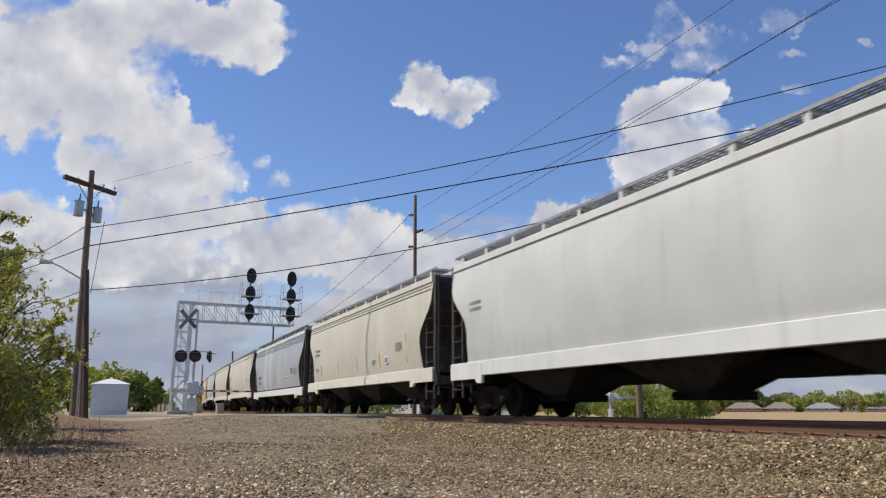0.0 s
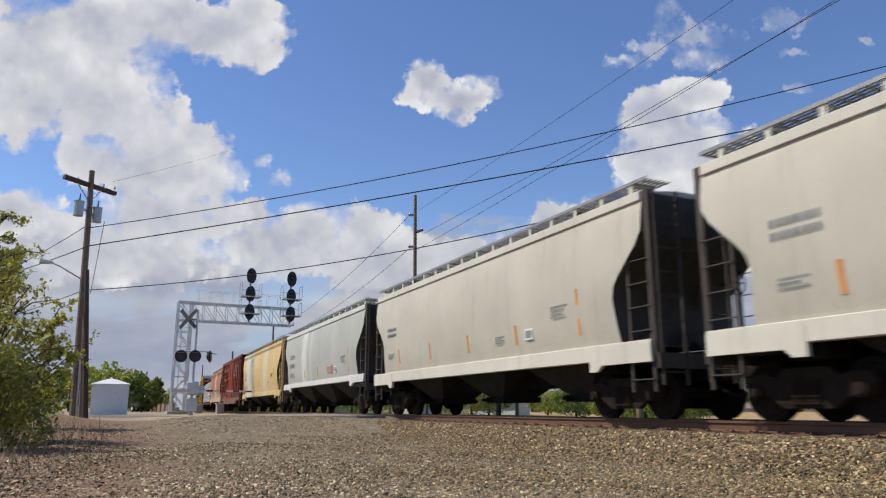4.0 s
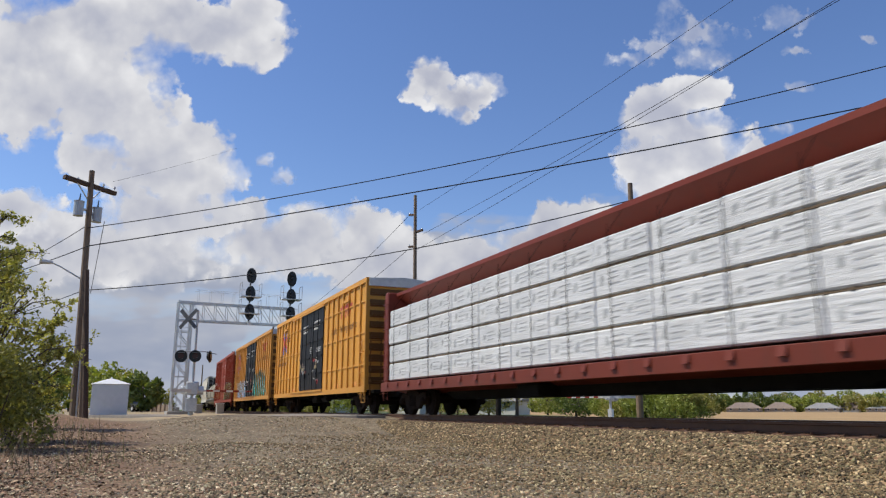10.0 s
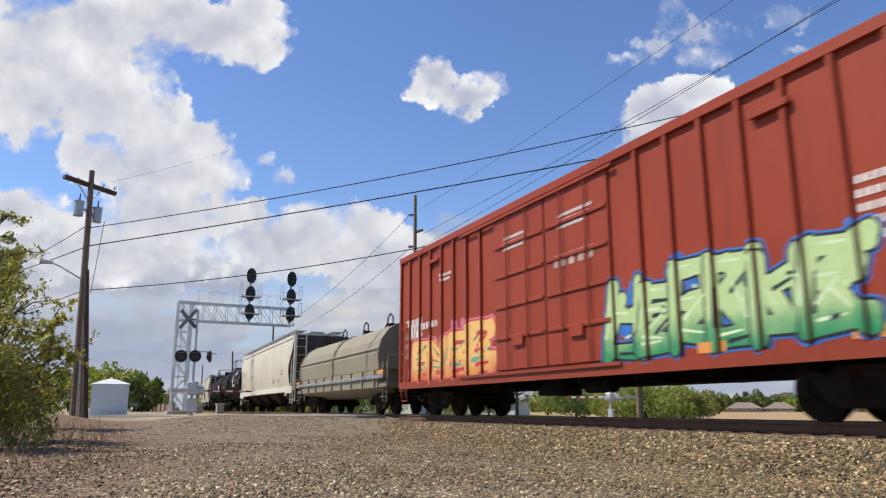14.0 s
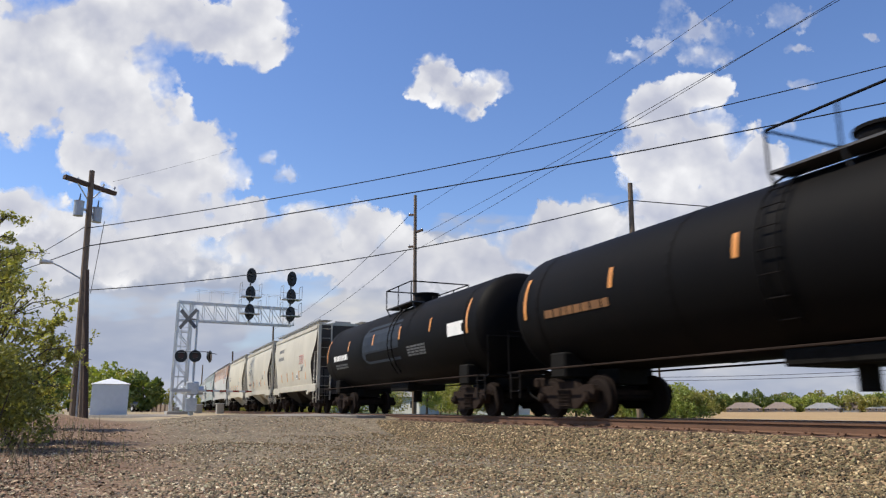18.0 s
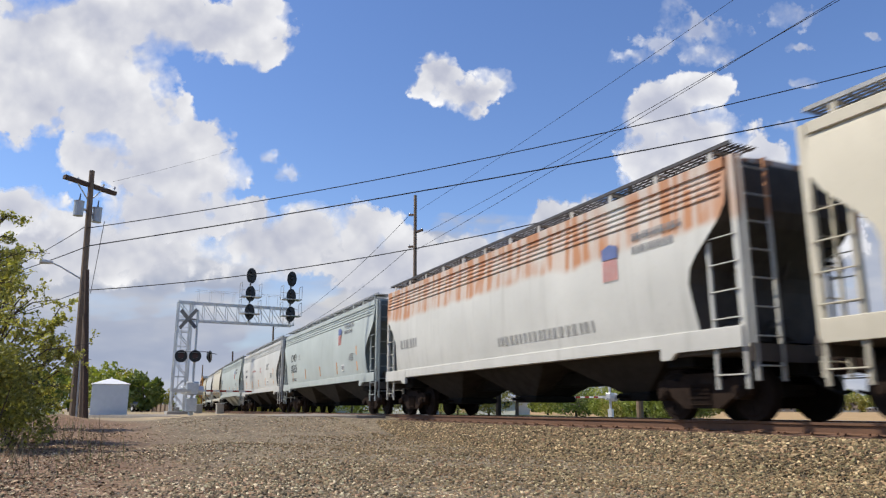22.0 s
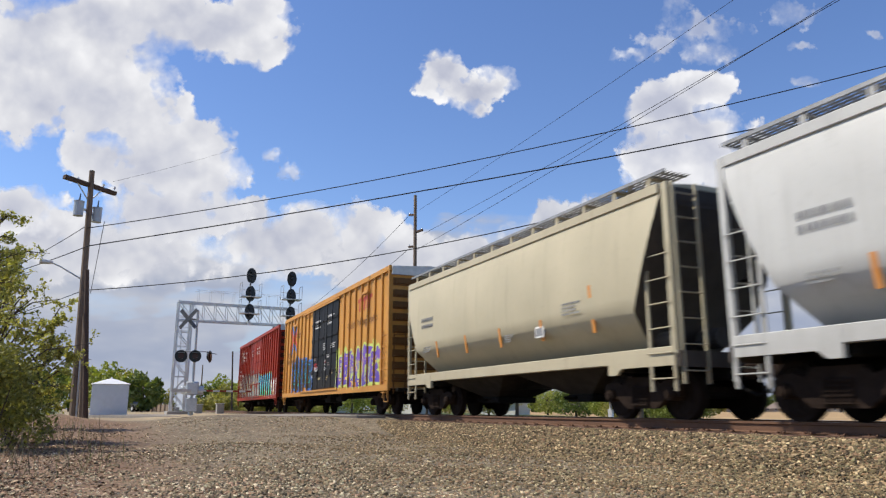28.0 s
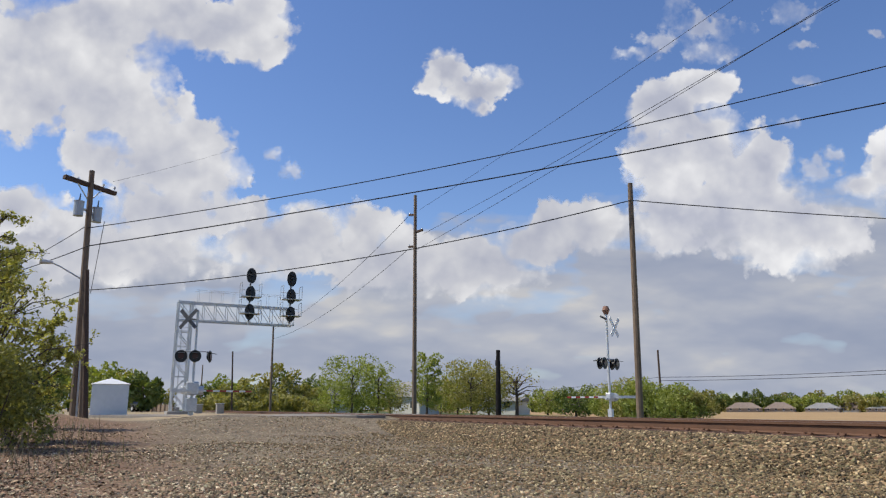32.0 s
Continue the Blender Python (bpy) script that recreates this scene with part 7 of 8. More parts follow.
for yy, top in ((5.1, 10.42), (8.3, 10.42)):
    bm = bmesh.new()
    rod(bm, (1.05, yy, 6.5), (1.05, yy, top), 0.06, 8)
    mast = part("signal_mast", bm, M_steel, sb)
    for k in range(3):
        z = top - 0.1 - k * 1.41
        bm = bmesh.new()
        o = [(0.38 * math.cos(t), 0.62 * math.sin(t)) for t in (2 * math.pi * q / 22 for q in range(22))]
        A = [bm.verts.new((1.35, yy + u, z + v)) for u, v in o]
        B = [bm.verts.new((1.39, yy + u, z + v)) for u, v in o]
        bm.faces.new(A), bm.faces.new(B)
        for q in range(22):
            bm.faces.new((A[q], A[(q + 1) % 22], B[(q + 1) % 22], B[q]))
        box(bm, 1.1, 1.36, yy - 0.2, yy + 0.2, z - 0.45, z + 0.45)
        for q in (-0.3, 0, 0.3):
            rod(bm, (1.38, yy, z + q), (1.62, yy, z + q + 0.02), 0.12, 10)
        rod(bm, (1.2, yy, z - 0.72), (1.2, yy, z - 0.45), 0.05, 6)
        part("signal_head", bm, M_signal_black, mast, "black three-lens signal head")
    bm = bmesh.new()
    for z in (8.9, 7.6):
        box(bm, 0.9, 1.9, yy - 0.75, yy + 0.75, z - 0.9 + 0.62, z - 0.86 + 0.62)
        for u in (-0.75, 0.75):
            pipe(bm, [(1.0, yy + u, z - 0.3), (1.0, yy + u, z + 0.8), (1.8, yy + u, z + 0.8), (1.8, yy + u, z - 0.3)], 0.022, 5)
        pipe(bm, [(1.0, yy - 0.75, z + 0.35), (1.0, yy + 0.75, z + 0.35)], 0.02, 5)
    part("service_platform", bm, M_steel, mast, "grated maintenance platform with rails")
bm = bmesh.new()
for x in (0.05, 0.85):
    pipe(bm, [(x, 1.2, 9.0), (x, 8.6, 9.0)], 0.012, 5)
    for k in range(9):
        pipe(bm, [(x, 1.4 + k * 0.88, 8.0), (x, 1.4 + k * 0.88, 9.0)], 0.011, 5)
part("hand_rail", bm, M_steel, sb)
bm = bmesh.new()
for k in range(19):
    rod(bm, (1.05, 0.3, 0.5 + k * 0.4), (1.05, 0.75, 0.5 + k * 0.4), 0.015, 5)
box(bm, 1.03, 1.07, 0.28, 0.32, 0.2, 8.0)
box(bm, 1.03, 1.07, 0.73, 0.77, 0.2, 8.0)
part("ladder", bm, M_steel, sb)
bm = bmesh.new()
box(bm, -0.3, 1.2, -0.3, 1.35, -0.45, 0.05, 0.03)
part("footing", bm, M_concrete, sb, "concrete footing")


# ---- crossing signals with gates ----
def crossing_signal(at, face, label, arm_dir, arm_len, flip=1, bell=False, arm_drop=0.0):
    ob = thing("crossing_signal", label, "crossing signal", Matrix.Translation(at) @ pose(0, 0, 0, 0, 0, face), group="level crossing signals")
    bm = bmesh.new()
    rod(bm, (0, 0, -0.3), (0, 0, 4.9 if not bell else 5.3), 0.06, 12)
    rod(bm, (0, 0, -0.3), (0, 0, 0.35), 0.14, 12, 0.1)
    part("mast", bm, M_steel, ob)
    bm = bmesh.new()
    yb = -0.12
    for s_ in (1, -1):
        bar(bm, (-0.76, yb - 0.03 * s_ + 0.22, 4.45 - 0.43 * s_), (-0.04, yb - 0.03 * s_ - 0.22, 4.45 + 0.43 * s_), 0.02, 0.17) if not bell else bar(bm, (-0.4, -0.42 - 0.03 * s_, 4.45 - 0.43 * s_), (0.4, -0.42 - 0.03 * s_, 4.45 + 0.43 * s_), 0.02, 0.2)
    if not bell:
        bar(bm, (-0.45, yb, 4.45), (0.0, 0.0, 4.45), 0.05, 0.05)
    part("crossbuck", bm, M_board_white if bell else M_grey_back, ob, "crossed sign boards")
    bm = bmesh.new()
    rod(bm, (-0.75, 0, 2.95), (0.75, 0, 2.95), 0.03, 8)
    pairs = [(-0.6, -1, 0), (-0.6, 1, 0), (0.02, -1, 0), (0.56, -1, 70)] if not bell else [(-0.6, -1, 0), (-0.6, 1, 0), (0.6, -1, 0), (0.6, 1, 0)]
    arm = part("lamp_bar", bm, M_steel, ob)
    for x, y, turn in pairs:
        m = pose(x, 0, 2.72, 0, 0, turn)
        bm = bmesh.new()
        rod(bm, (0, y * 0.12, 0), (0, y * 0.14, 0), 0.28, 20)
        rod(bm, (0, y * 0.02, 0), (0, y * 0.16, 0), 0.16, 14)
        prism(bm, [(y * 0.14, 0.17), (y * 0.42, 0.13), (y * 0.42, 0.11), (y * 0.14, 0.14)], -0.15, 0.15)
        rod(bm, (0, 0, 0), (0, 0, 0.23), 0.03, 6)
        lamp = part("flasher_lamp", bm, M_signal_black, ob, "black flasher lamp with hood", m=m)
        bm = bmesh.new()
        rod(bm, (0, y * 0.16, 0), (0, y * 0.18, 0), 0.13, 14)
        part("lens", bm, M_red_lamp, lamp, "dark red lens")
    if bell:
        bm = bmesh.new()
        rod(bm, (0, 0, 5.3), (0, 0, 5.5), 0.19, 14, 0.12)
        rod(bm, (0, 0, 5.1), (0, 0, 5.3), 0.1, 14, 0.19)
        part("bell", bm, M_bell, ob, "rusty warning bell")
        bm = bmesh.new()
        rod(bm, (-0.55, 0, 4.95), (0.05, 0, 4.85), 0.05, 8)
        part("bracket", bm, M_signal_black, ob)
    bm = bmesh.new()
    box(bm, -0.28, 0.28, -0.25, 0.25, 0.95, 1.55, 0.05) if not bell else box(bm, -0.2, 0.2, -0.14, 0.14, 1.0, 1.35, 0.04)
    rod(bm, (0.28, 0, 1.15), (0.5, 0, 1.15), 0.2, 12)
    box(bm, -0.5, 0.5, 0.2, 0.4, 1.0, 1.35, 0.04) if not bell else box(bm, -0.42, 0.42, -0.05, 0.05, 1.02, 1.1, 0.01)
    part("gate_mechanism", bm, M_steel, ob, "grey gate motor housing")
    d = Vector(arm_dir).normalized()
    b0 = Vector((0, 0, 1.15)) + d * 0.35
    n = 8
    for k in range(n):
        bm = bmesh.new()
        z = Vector((0, 0, -arm_drop * k / n))
        z2 = Vector((0, 0, -arm_drop * (k + 1) / n))
        bar(bm, b0 + d * arm_len * k / n + z, b0 + d * arm_len * (k + 1) / n + z2, 0.03, 0.08)
        part("gate_arm_band", bm, M_arm_red if k % 2 else M_board_white, ob)
    bm = bmesh.new()
    for q in (-0.2, 0.2):
        bar(bm, Vector((0, q, 1.15)) - d * 1.0, Vector((0, q, 1.15)) + d * 0.5, 0.05, 0.12)
    box(bm, -0.25, 0.25, -0.3, 0.3, 0.2, 0.8, 0.03) if not bell else box(bm, -0.1, 0.1, -0.1, 0.1, 0.2, 0.6)
    part("counterweight_arm", bm, M_steel, ob)
    return ob


M_grey_back = plain("sign_back_aluminium", (0.10, 0.10, 0.105), 0.6, 0.2, grain=9)
M_bell = plain("rusty_bell", (0.22, 0.11, 0.07), 0.7, grain=12)
crossing_signal((-35.66, 5.29, -0.12), 81.4, "grey crossing signal mast with black flashers and lowered gate", (0.9, 0.42, 0), 2.7)
crossing_signal((-27.6, 23.15, -0.4), 112, "grey crossing signal with bell, crossbuck and lowered gate", (-0.34, 0.94, 0), 1.7, bell=True)

# relay cabinet and small boxes
shed = thing("equipment_shed", "white sheet-metal equipment shed with a hipped roof", "shed", Matrix.Translation((-47.5, 2.45, -0.27)) @ pose(0, 0, 0, 0, 0, -3))
bm = bmesh.new()
box(bm, -0.98, 0.98, -0.98, 0.98, 0, 1.88, 0.01)
part("wall", bm, M_shed, shed)
bm = bmesh.new()
base = [bm.verts.new(p) for p in ((-1.06, -1.06, 1.88), (1.06, -1.06, 1.88), (1.06, 1.06, 1.88), (-1.06, 1.06, 1.88))]
tipv = [bm.verts.new(p) for p in ((-0.15, -0.15, 2.2), (0.15, -0.15, 2.2), (0.15, 0.15, 2.2), (-0.15, 0.15, 2.2))]
for k in range(4):
    bm.faces.new((base[k], base[(k + 1) % 4], tipv[(k + 1) % 4], tipv[k]))
bm.faces.new(base[::-1]), bm.faces.new(tipv)
rod(bm, (0, 0, 2.18), (0, 0, 2.3), 0.1, 8, 0.03)
part("roof", bm, M_shed, shed)
bm = bmesh.new()
box(bm, 0.98, 1.0, -0.8, -0.05, 0.05, 1.8)
part("door", bm, M_shed, shed)
for x, y, w_, hh in ((-70, 11.0, 0.7, 0.8), (-78, 10.2, 0.5, 0.5), (-66, 12.2, 0.6, 0.9)):
    ob = thing("equipment_cabinet", "small grey trackside equipment cabinet", "cabinet", Matrix.Translation((x, y, float(ground_z(x, y)) - 0.03)))
    bm = bmesh.new()
    box(bm, -w_ / 2, w_ / 2, -w_ / 2, w_ / 2, 0, hh, 0.03)
    part("housing", bm, M_concrete, ob)
    bm = bmesh.new()
    box(bm, -w_ / 2 - 0.04, w_ / 2 + 0.04, -w_ / 2 - 0.04, w_ / 2 + 0.04, hh, hh + 0.05)
    part("lid", bm, M_shed, ob)


# ---- plants ----
def leaf_material(name, a, b, c):
    n = Nodes(name)
    geo = n.node("ShaderNodeNewGeometry")
    col = n.ramp(geo.outputs["Random Per Island"], [(0.0, a), (0.5, b), (1.0, c)])
    col = n.mix(n.math("MULTIPLY", n.noise(0.5, 3), 0.6), col, a)
    n.put(n.bsdf.inputs["Roughness"], 0.6)
    n.put(n.bsdf.inputs["Base Color"], col)
    tl = n.node("ShaderNodeBsdfTranslucent")
    n.put(tl.inputs[0], n.mix(1.0, col, (1.0, 1.0, 0.45), "MULTIPLY"))
    mx = n.node("ShaderNodeMixShader")
    n.put(mx.inputs[0], 0.4), n.put(mx.inputs[1], n.bsdf.outputs[0]), n.put(mx.inputs[2], tl.outputs[0])
    n.put(n.t.nodes["Material Output"].inputs[0], mx.outputs[0])
    return n.m


M_leaf = leaf_material("leaf_spring_green", (0.17, 0.21, 0.04), (0.34, 0.37, 0.075), (0.50, 0.52, 0.14))
M_leaf_dark = leaf_material("leaf_dark_green", (0.08, 0.115, 0.025), (0.15, 0.19, 0.045), (0.24, 0.28, 0.075))
M_leaf_olive = leaf_material("leaf_olive", (0.20, 0.19, 0.05), (0.36, 0.33, 0.09), (0.52, 0.46, 0.16))
M_leaf_young = leaf_material("leaf_yellow_green", (0.24, 0.25, 0.045), (0.41, 0.42, 0.085), (0.56, 0.52, 0.14))
M_leaf_near = leaf_material("leaf_new_olive", (0.23, 0.23, 0.055), (0.44, 0.43, 0.10), (0.64, 0.59, 0.18))
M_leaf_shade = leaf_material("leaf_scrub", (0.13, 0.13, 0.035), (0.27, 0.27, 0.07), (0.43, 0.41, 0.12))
M_bark = plain("bark", (0.085, 0.065, 0.05), 0.95, grain=8, vary=0.4, bump=0.6)
M_twig = plain("dry_twig", (0.14, 0.10, 0.075), 0.95, grain=8, vary=0.4)


def leaves(centres, radii, count, size, rng_, flat=0.8, hollow=0.35):
    """Small folded leaves scattered through clumps."""
    centres, radii = np.asarray(centres, float), np.asarray(radii, float)
    pick = rng_.integers(0, len(centres), count)
    d = rng_.normal(size=(count, 3))
    d /= np.linalg.norm(d, axis=1)[:, None]
    r = rng_.uniform(hollow, 1.0, count) ** 0.6
    c = centres[pick] + d * (radii[pick] * r)[:, None] * np.array([1, 1, flat])
    u = rng_.normal(size=(count, 3))
    u /= np.linalg.norm(u, axis=1)[:, None]
    v = np.cross(u, rng_.normal(size=(count, 3)))
    v /= np.linalg.norm(v, axis=1)[:, None] + 1e-9
    s = size * rng_.uniform(0.6, 1.4, count)[:, None]
    w_ = np.cross(u, v) * s * 0.25
    p = np.stack([c - u * s, c + v * s * 0.55 + w_, c + u * s, c - v * s * 0.55 + w_], 1)
    f = np.arange(count * 4).reshape(-1, 4)
    return p.reshape(-1, 3), f


def tree(name, at, height, spread, label, leaf_m, seed, count=1800, leaf=0.22, trunk=0.18, clumps=14, low=0.25, lean=(0, 0), bark=None, category="tree", limb_show=8):
    rng_ = np.random.default_rng(seed)
    ob = thing(name, label, category, Matrix.Translation(at))
    bm = bmesh.new()
    top = Vector((lean[0] * height, lean[1] * height, height * 0.78))
    mid = Vector((top.x * 0.4 + rng_.uniform(-0.05, 0.05) * height, top.y * 0.4, height * 0.4))
    rod(bm, (0, 0, -0.3), mid, trunk, 8, trunk * 0.65)
    rod(bm, mid, top, trunk * 0.65, 8, trunk * 0.2)
    part("trunk", bm, bark or M_bark, ob)
    cs, rs = [], []
    for k in range(clumps):
        a = k * 2.4 + rng_.uniform(-0.5, 0.5)
        z = height * (low + (0.93 - low) * (k + 0.5) / clumps)
        f = math.sqrt(max(0.05, 1 - ((z / height - 0.55) / 0.5) ** 2))
        rr = spread * f * rng_.uniform(0.45, 0.95)
        base_ = top * (z / height)
        cs.append((base_.x + rr * math.cos(a), base_.y + rr * math.sin(a), z))
        rs.append(spread * rng_.uniform(0.26, 0.46))
    for k in range(min(limb_show, clumps)):
        j = (k * clumps) // max(1, min(limb_show, clumps))
        c_ = Vector(cs[j])
        s0 = mid.lerp(top, max(0.0, min(0.9, (c_.z / height - 0.45) * 1.4)))
        bm = bmesh.new()
        m_ = s0.lerp(c_, 0.5) + Vector((0, 0, 0.06 * height))
        rod(bm, s0, m_, trunk * 0.34, 6, trunk * 0.2)
        rod(bm, m_, c_, trunk * 0.2, 6, trunk * 0.07)
        part("limb", bm, bark or M_bark, ob)
    v, f = leaves(cs, rs, count, leaf, rng_)
    part("crown", raw_mesh("crown", v, f, leaf_m), None, ob)
    return ob


def bush(name, at, w_, h_, label, leaf_m, seed, count=1500, leaf=0.12):
    rng_ = np.random.default_rng(seed)
    ob = thing(name, label, "bush", Matrix.Translation(at))
    cs, rs = [], []
    for k in range(16):
        a = rng_.uniform(0, 6.28)
        r_ = w_ * 0.5 * math.sqrt(rng_.uniform(0, 1)) * 0.8
        cs.append((r_ * math.cos(a), r_ * math.sin(a), h_ * rng_.uniform(0.15, 0.72)))
        rs.append(min(w_, h_) * rng_.uniform(0.2, 0.36))
    bm = bmesh.new()
    for c_ in cs[:9]:
        rod(bm, (c_[0] * 0.2, c_[1] * 0.2, -0.1), c_, 0.035, 5, 0.01)
    part("stem", bm, M_bark, ob)
    v, f = leaves(cs, rs, count, leaf, rng_)
    part("foliage", raw_mesh("foliage", v, f, leaf_m), None, ob)
    return ob


def plant_at(x, y, d, drop=0.0):
    p = far_at(x, y, d)
    return (p.x, p.y, float(ground_z(p.x, p.y)) - drop)


# the trees at the lot's edge, on the near side
VIEW_RIGHT = CAM_POSE.to_3x3() @ Vector((1, 0, 0))


def spray_tree(at, height, label, leaf_m, seed, limbs, reach, low, leaf=0.05, per=16):
    """A young tree whose arching limbs carry thin sprays of new leaves."""
    r = random.Random(seed)
    ob = thing("tree", label, "tree", Matrix.Translation(at))
    side, deep = Vector((VIEW_RIGHT.x, VIEW_RIGHT.y, 0)).normalized(), Vector((-VIEW_RIGHT.y, VIEW_RIGHT.x, 0)).normalized()
    bm = bmesh.new()
    stem = [Vector((0, 0, -0.2))]
    for k in range(1, 6):
        stem.append(side * r.uniform(-0.05, 0.12) * k + deep * r.uniform(-0.08, 0.08) * k + Vector((0, 0, height * 0.88 * k / 5)))
    for k, (a, b) in enumerate(zip(stem, stem[1:])):
        rod(bm, a, b, 0.085 * (1 - k / 6), 7, 0.085 * (1 - (k + 1) / 6))
    part("trunk", bm, M_bark, ob)
    points = []
    for k in range(limbs):
        f = low + (0.98 - low) * (k + r.random()) / limbs
        g = min(4.999, f * 5)
        a = stem[int(g)].lerp(stem[int(g) + 1], g - int(g))
        way = side * r.choice((1, 1, 1, -1)) * r.uniform(0.35, 1.0) + deep * r.uniform(-0.7, 0.7)
        size = reach * r.uniform(0.55, 1.0) * (1.1 - 0.62 * f)
        rise = r.uniform(0.25, 0.8)
        c = a + way * size * 0.55 + Vector((0, 0, rise * size))
        e = a + way * size * 1.05 + Vector((0, 0, (rise + r.uniform(-0.25, 0.25)) * size))
        bm = bmesh.new()
        rod(bm, a, c, 0.026, 5, 0.016)
        rod(bm, c, e, 0.016, 5, 0.006)
        for q in range(7):
            s0 = a.lerp(c, r.uniform(0.4, 1)) if q < 3 else c.lerp(e, r.random())
            tip = s0 + Vector((r.gauss(0, 1), r.gauss(0, 1), r.gauss(0.35, 0.7))).normalized() * size * r.uniform(0.16, 0.36)
            rod(bm, s0, tip, 0.007, 4, 0.003)
            for z in range(per):
                w_ = s0.lerp(tip, r.uniform(0.2, 1.08))
                points.append(w_ + Vector((r.gauss(0, 1), r.gauss(0, 1), r.gauss(0, 1))) * 0.05)
        part("limb", bm, M_bark, ob)
    rng_ = np.random.default_rng(seed)
    v, fc = leaves(points, np.full(len(points), 0.05), len(points), leaf, rng_)
    part("crown", raw_mesh("crown", v, fc, leaf_m), None, ob)
    return ob


spray_tree(plant_at(-32, 765, 20), 4.7, "young tree with sparse sprays of new yellow-green leaves", M_leaf_near, 3, 36, 2.2, 0.2, leaf=0.042, per=22)
spray_tree(plant_at(-95, 765, 18), 5.4, "thin young tree with small olive leaves", M_leaf_near, 8, 26, 1.3, 0.3, leaf=0.04)
spray_tree(plant_at(38, 757, 26), 3.6, "small young tree with olive-green leaves", M_leaf_near, 5, 26, 2.0, 0.1, leaf=0.06, per=18)
bush("bush", plant_at(-30, 772, 17.0), 1.9, 2.6, "dark scrubby undergrowth with bare twigs", M_leaf_shade, 6, count=5200, leaf=0.05)
bush("bush", plant_at(8, 768, 19.0), 1.4, 1.7, "scrubby olive undergrowth with bare twigs", M_leaf_shade, 7, count=2600, leaf=0.05)
# far trees beyond the shed and lot
for k, (x, y, d, hh, sp) in enumerate(((190, 735, 95, 5.2, 3.2), (250, 735, 80, 3.6, 2.2), (215, 735, 110, 5.0, 3.4), (120, 735, 100, 5.4, 3.0), (60, 735, 90, 4.6, 3.0), (10, 735, 95, 6.0, 3.2), (160, 735, 120, 6.4, 3.4), (-50, 735, 90, 6.0, 3.5), (285, 730, 170, 5.0, 3.0))):
    tree("tree", plant_at(x, y, d), hh, sp, "distant green tree beyond the lawn", (M_leaf, M_leaf_dark, M_leaf_olive)[k % 3], 20 + k, count=1300, leaf=0.26, trunk=0.14, low=0.15)
# hedge line behind the line, left of the middle
for k in range(16):
    x = 372 + k * 15
    tree("tree", plant_at(x, 730, 175 + 12 * math.sin(k * 2.1)), 6.2 + 2.2 * math.sin(k * 1.7) + (2.5 if k in (8, 9) else 0), 4.2, "distant green tree by the road", (M_leaf_dark, M_leaf, M_leaf_olive)[k % 3], 50 + k, count=900, leaf=0.42, trunk=0.2, low=0.12)
for k in range(14):
    bush("bush", plant_at(360 + k * 19, 730, 130 + 9 * math.sin(k * 3.3)), 7.5, 3.0 + 0.8 * math.sin(k), "tall yellow-green scrub along the road", M_leaf_olive, 80 + k, count=700, leaf=0.3)
# trees behind the middle of the line
for k, (x, d, hh, sp, lm, cnt) in enumerate(((622, 95, 7.6, 4.0, 0, 2600), (668, 100, 7.0, 2.6, 0, 1400), (590, 110, 5.5, 3.2, 0, 1200), (690, 110, 4.8, 3.2, 2, 1300), (715, 120, 5.2, 3.0, 0, 1200), (755, 88, 7.8, 1.9, 0, 1700), (780, 105, 4.8, 3.0, 2, 1400),
                                              (835, 92, 6.8, 4.2, 2, 3000), (865, 96, 6.2, 3.6, 2, 2200), (810, 100, 5.2, 3.2, 0, 1600), (970, 105, 3.4, 2.6, 0, 1200), (1020, 80, 2.9, 2.4, 1, 1300), (1000, 120, 3.0, 3.0, 1, 1000), (1060, 95, 3.6, 2.6, 0, 1000))):
    tree("tree", plant_at(x, 738, d), hh, sp, "leafing spring tree behind the railway line", (M_leaf, M_leaf_dark, M_leaf_olive)[lm], 120 + k, count=int(cnt * 1.9), leaf=0.135, trunk=0.17, low=0.16, clumps=26, limb_show=14)
bare = tree("bare_tree", plant_at(915, 738, 95), 6.2, 3.6, "nearly bare crooked old tree", M_leaf_olive, 140, count=260, leaf=0.16, trunk=0.26, clumps=16, low=0.35, limb_show=16)
for k, (x, d, w_, h_) in enumerate(((1110, 47, 3.0, 2.9), (1150, 45, 4.2, 3.1), (1190, 46, 4.2, 2.7), (1225, 47, 3.4, 2.2), (1080, 50, 2.4, 2.6), (1172, 49, 3.6, 3.0))):
    bush("bush", plant_at(x, 742, d), w_, h_, "dense spring-green bush behind the track", M_leaf if k % 3 else M_leaf_olive, 160 + k, count=4200, leaf=0.075)
# far tree belt beyond the field
for k in range(34):
    x = 1240 + k * 10.5
    tree("tree", plant_at(x, 733, 500 + 30 * math.sin(k * 1.9)), 9.4 + 2.0 * math.sin(k * 2.3) + 1.6 * math.sin(k * 5.1), 6.0, "far green tree beyond the field", (M_leaf_dark, M_leaf, M_leaf_olive)[(k * 7) % 3], 200 + k, count=900, leaf=0.7, trunk=0.3, low=0.1)
for k in range(15):
    x = 560 + k * 48
    tree("tree", plant_at(x, 733, 300 + 25 * math.sin(k * 2.9)), 6.6 + 1.8 * math.sin(k * 2.3), 7.0, "far tree on the horizon", (M_leaf_dark, M_leaf_olive)[k % 2], 240 + k, count=450, leaf=0.8, trunk=0.3, low=0.08)

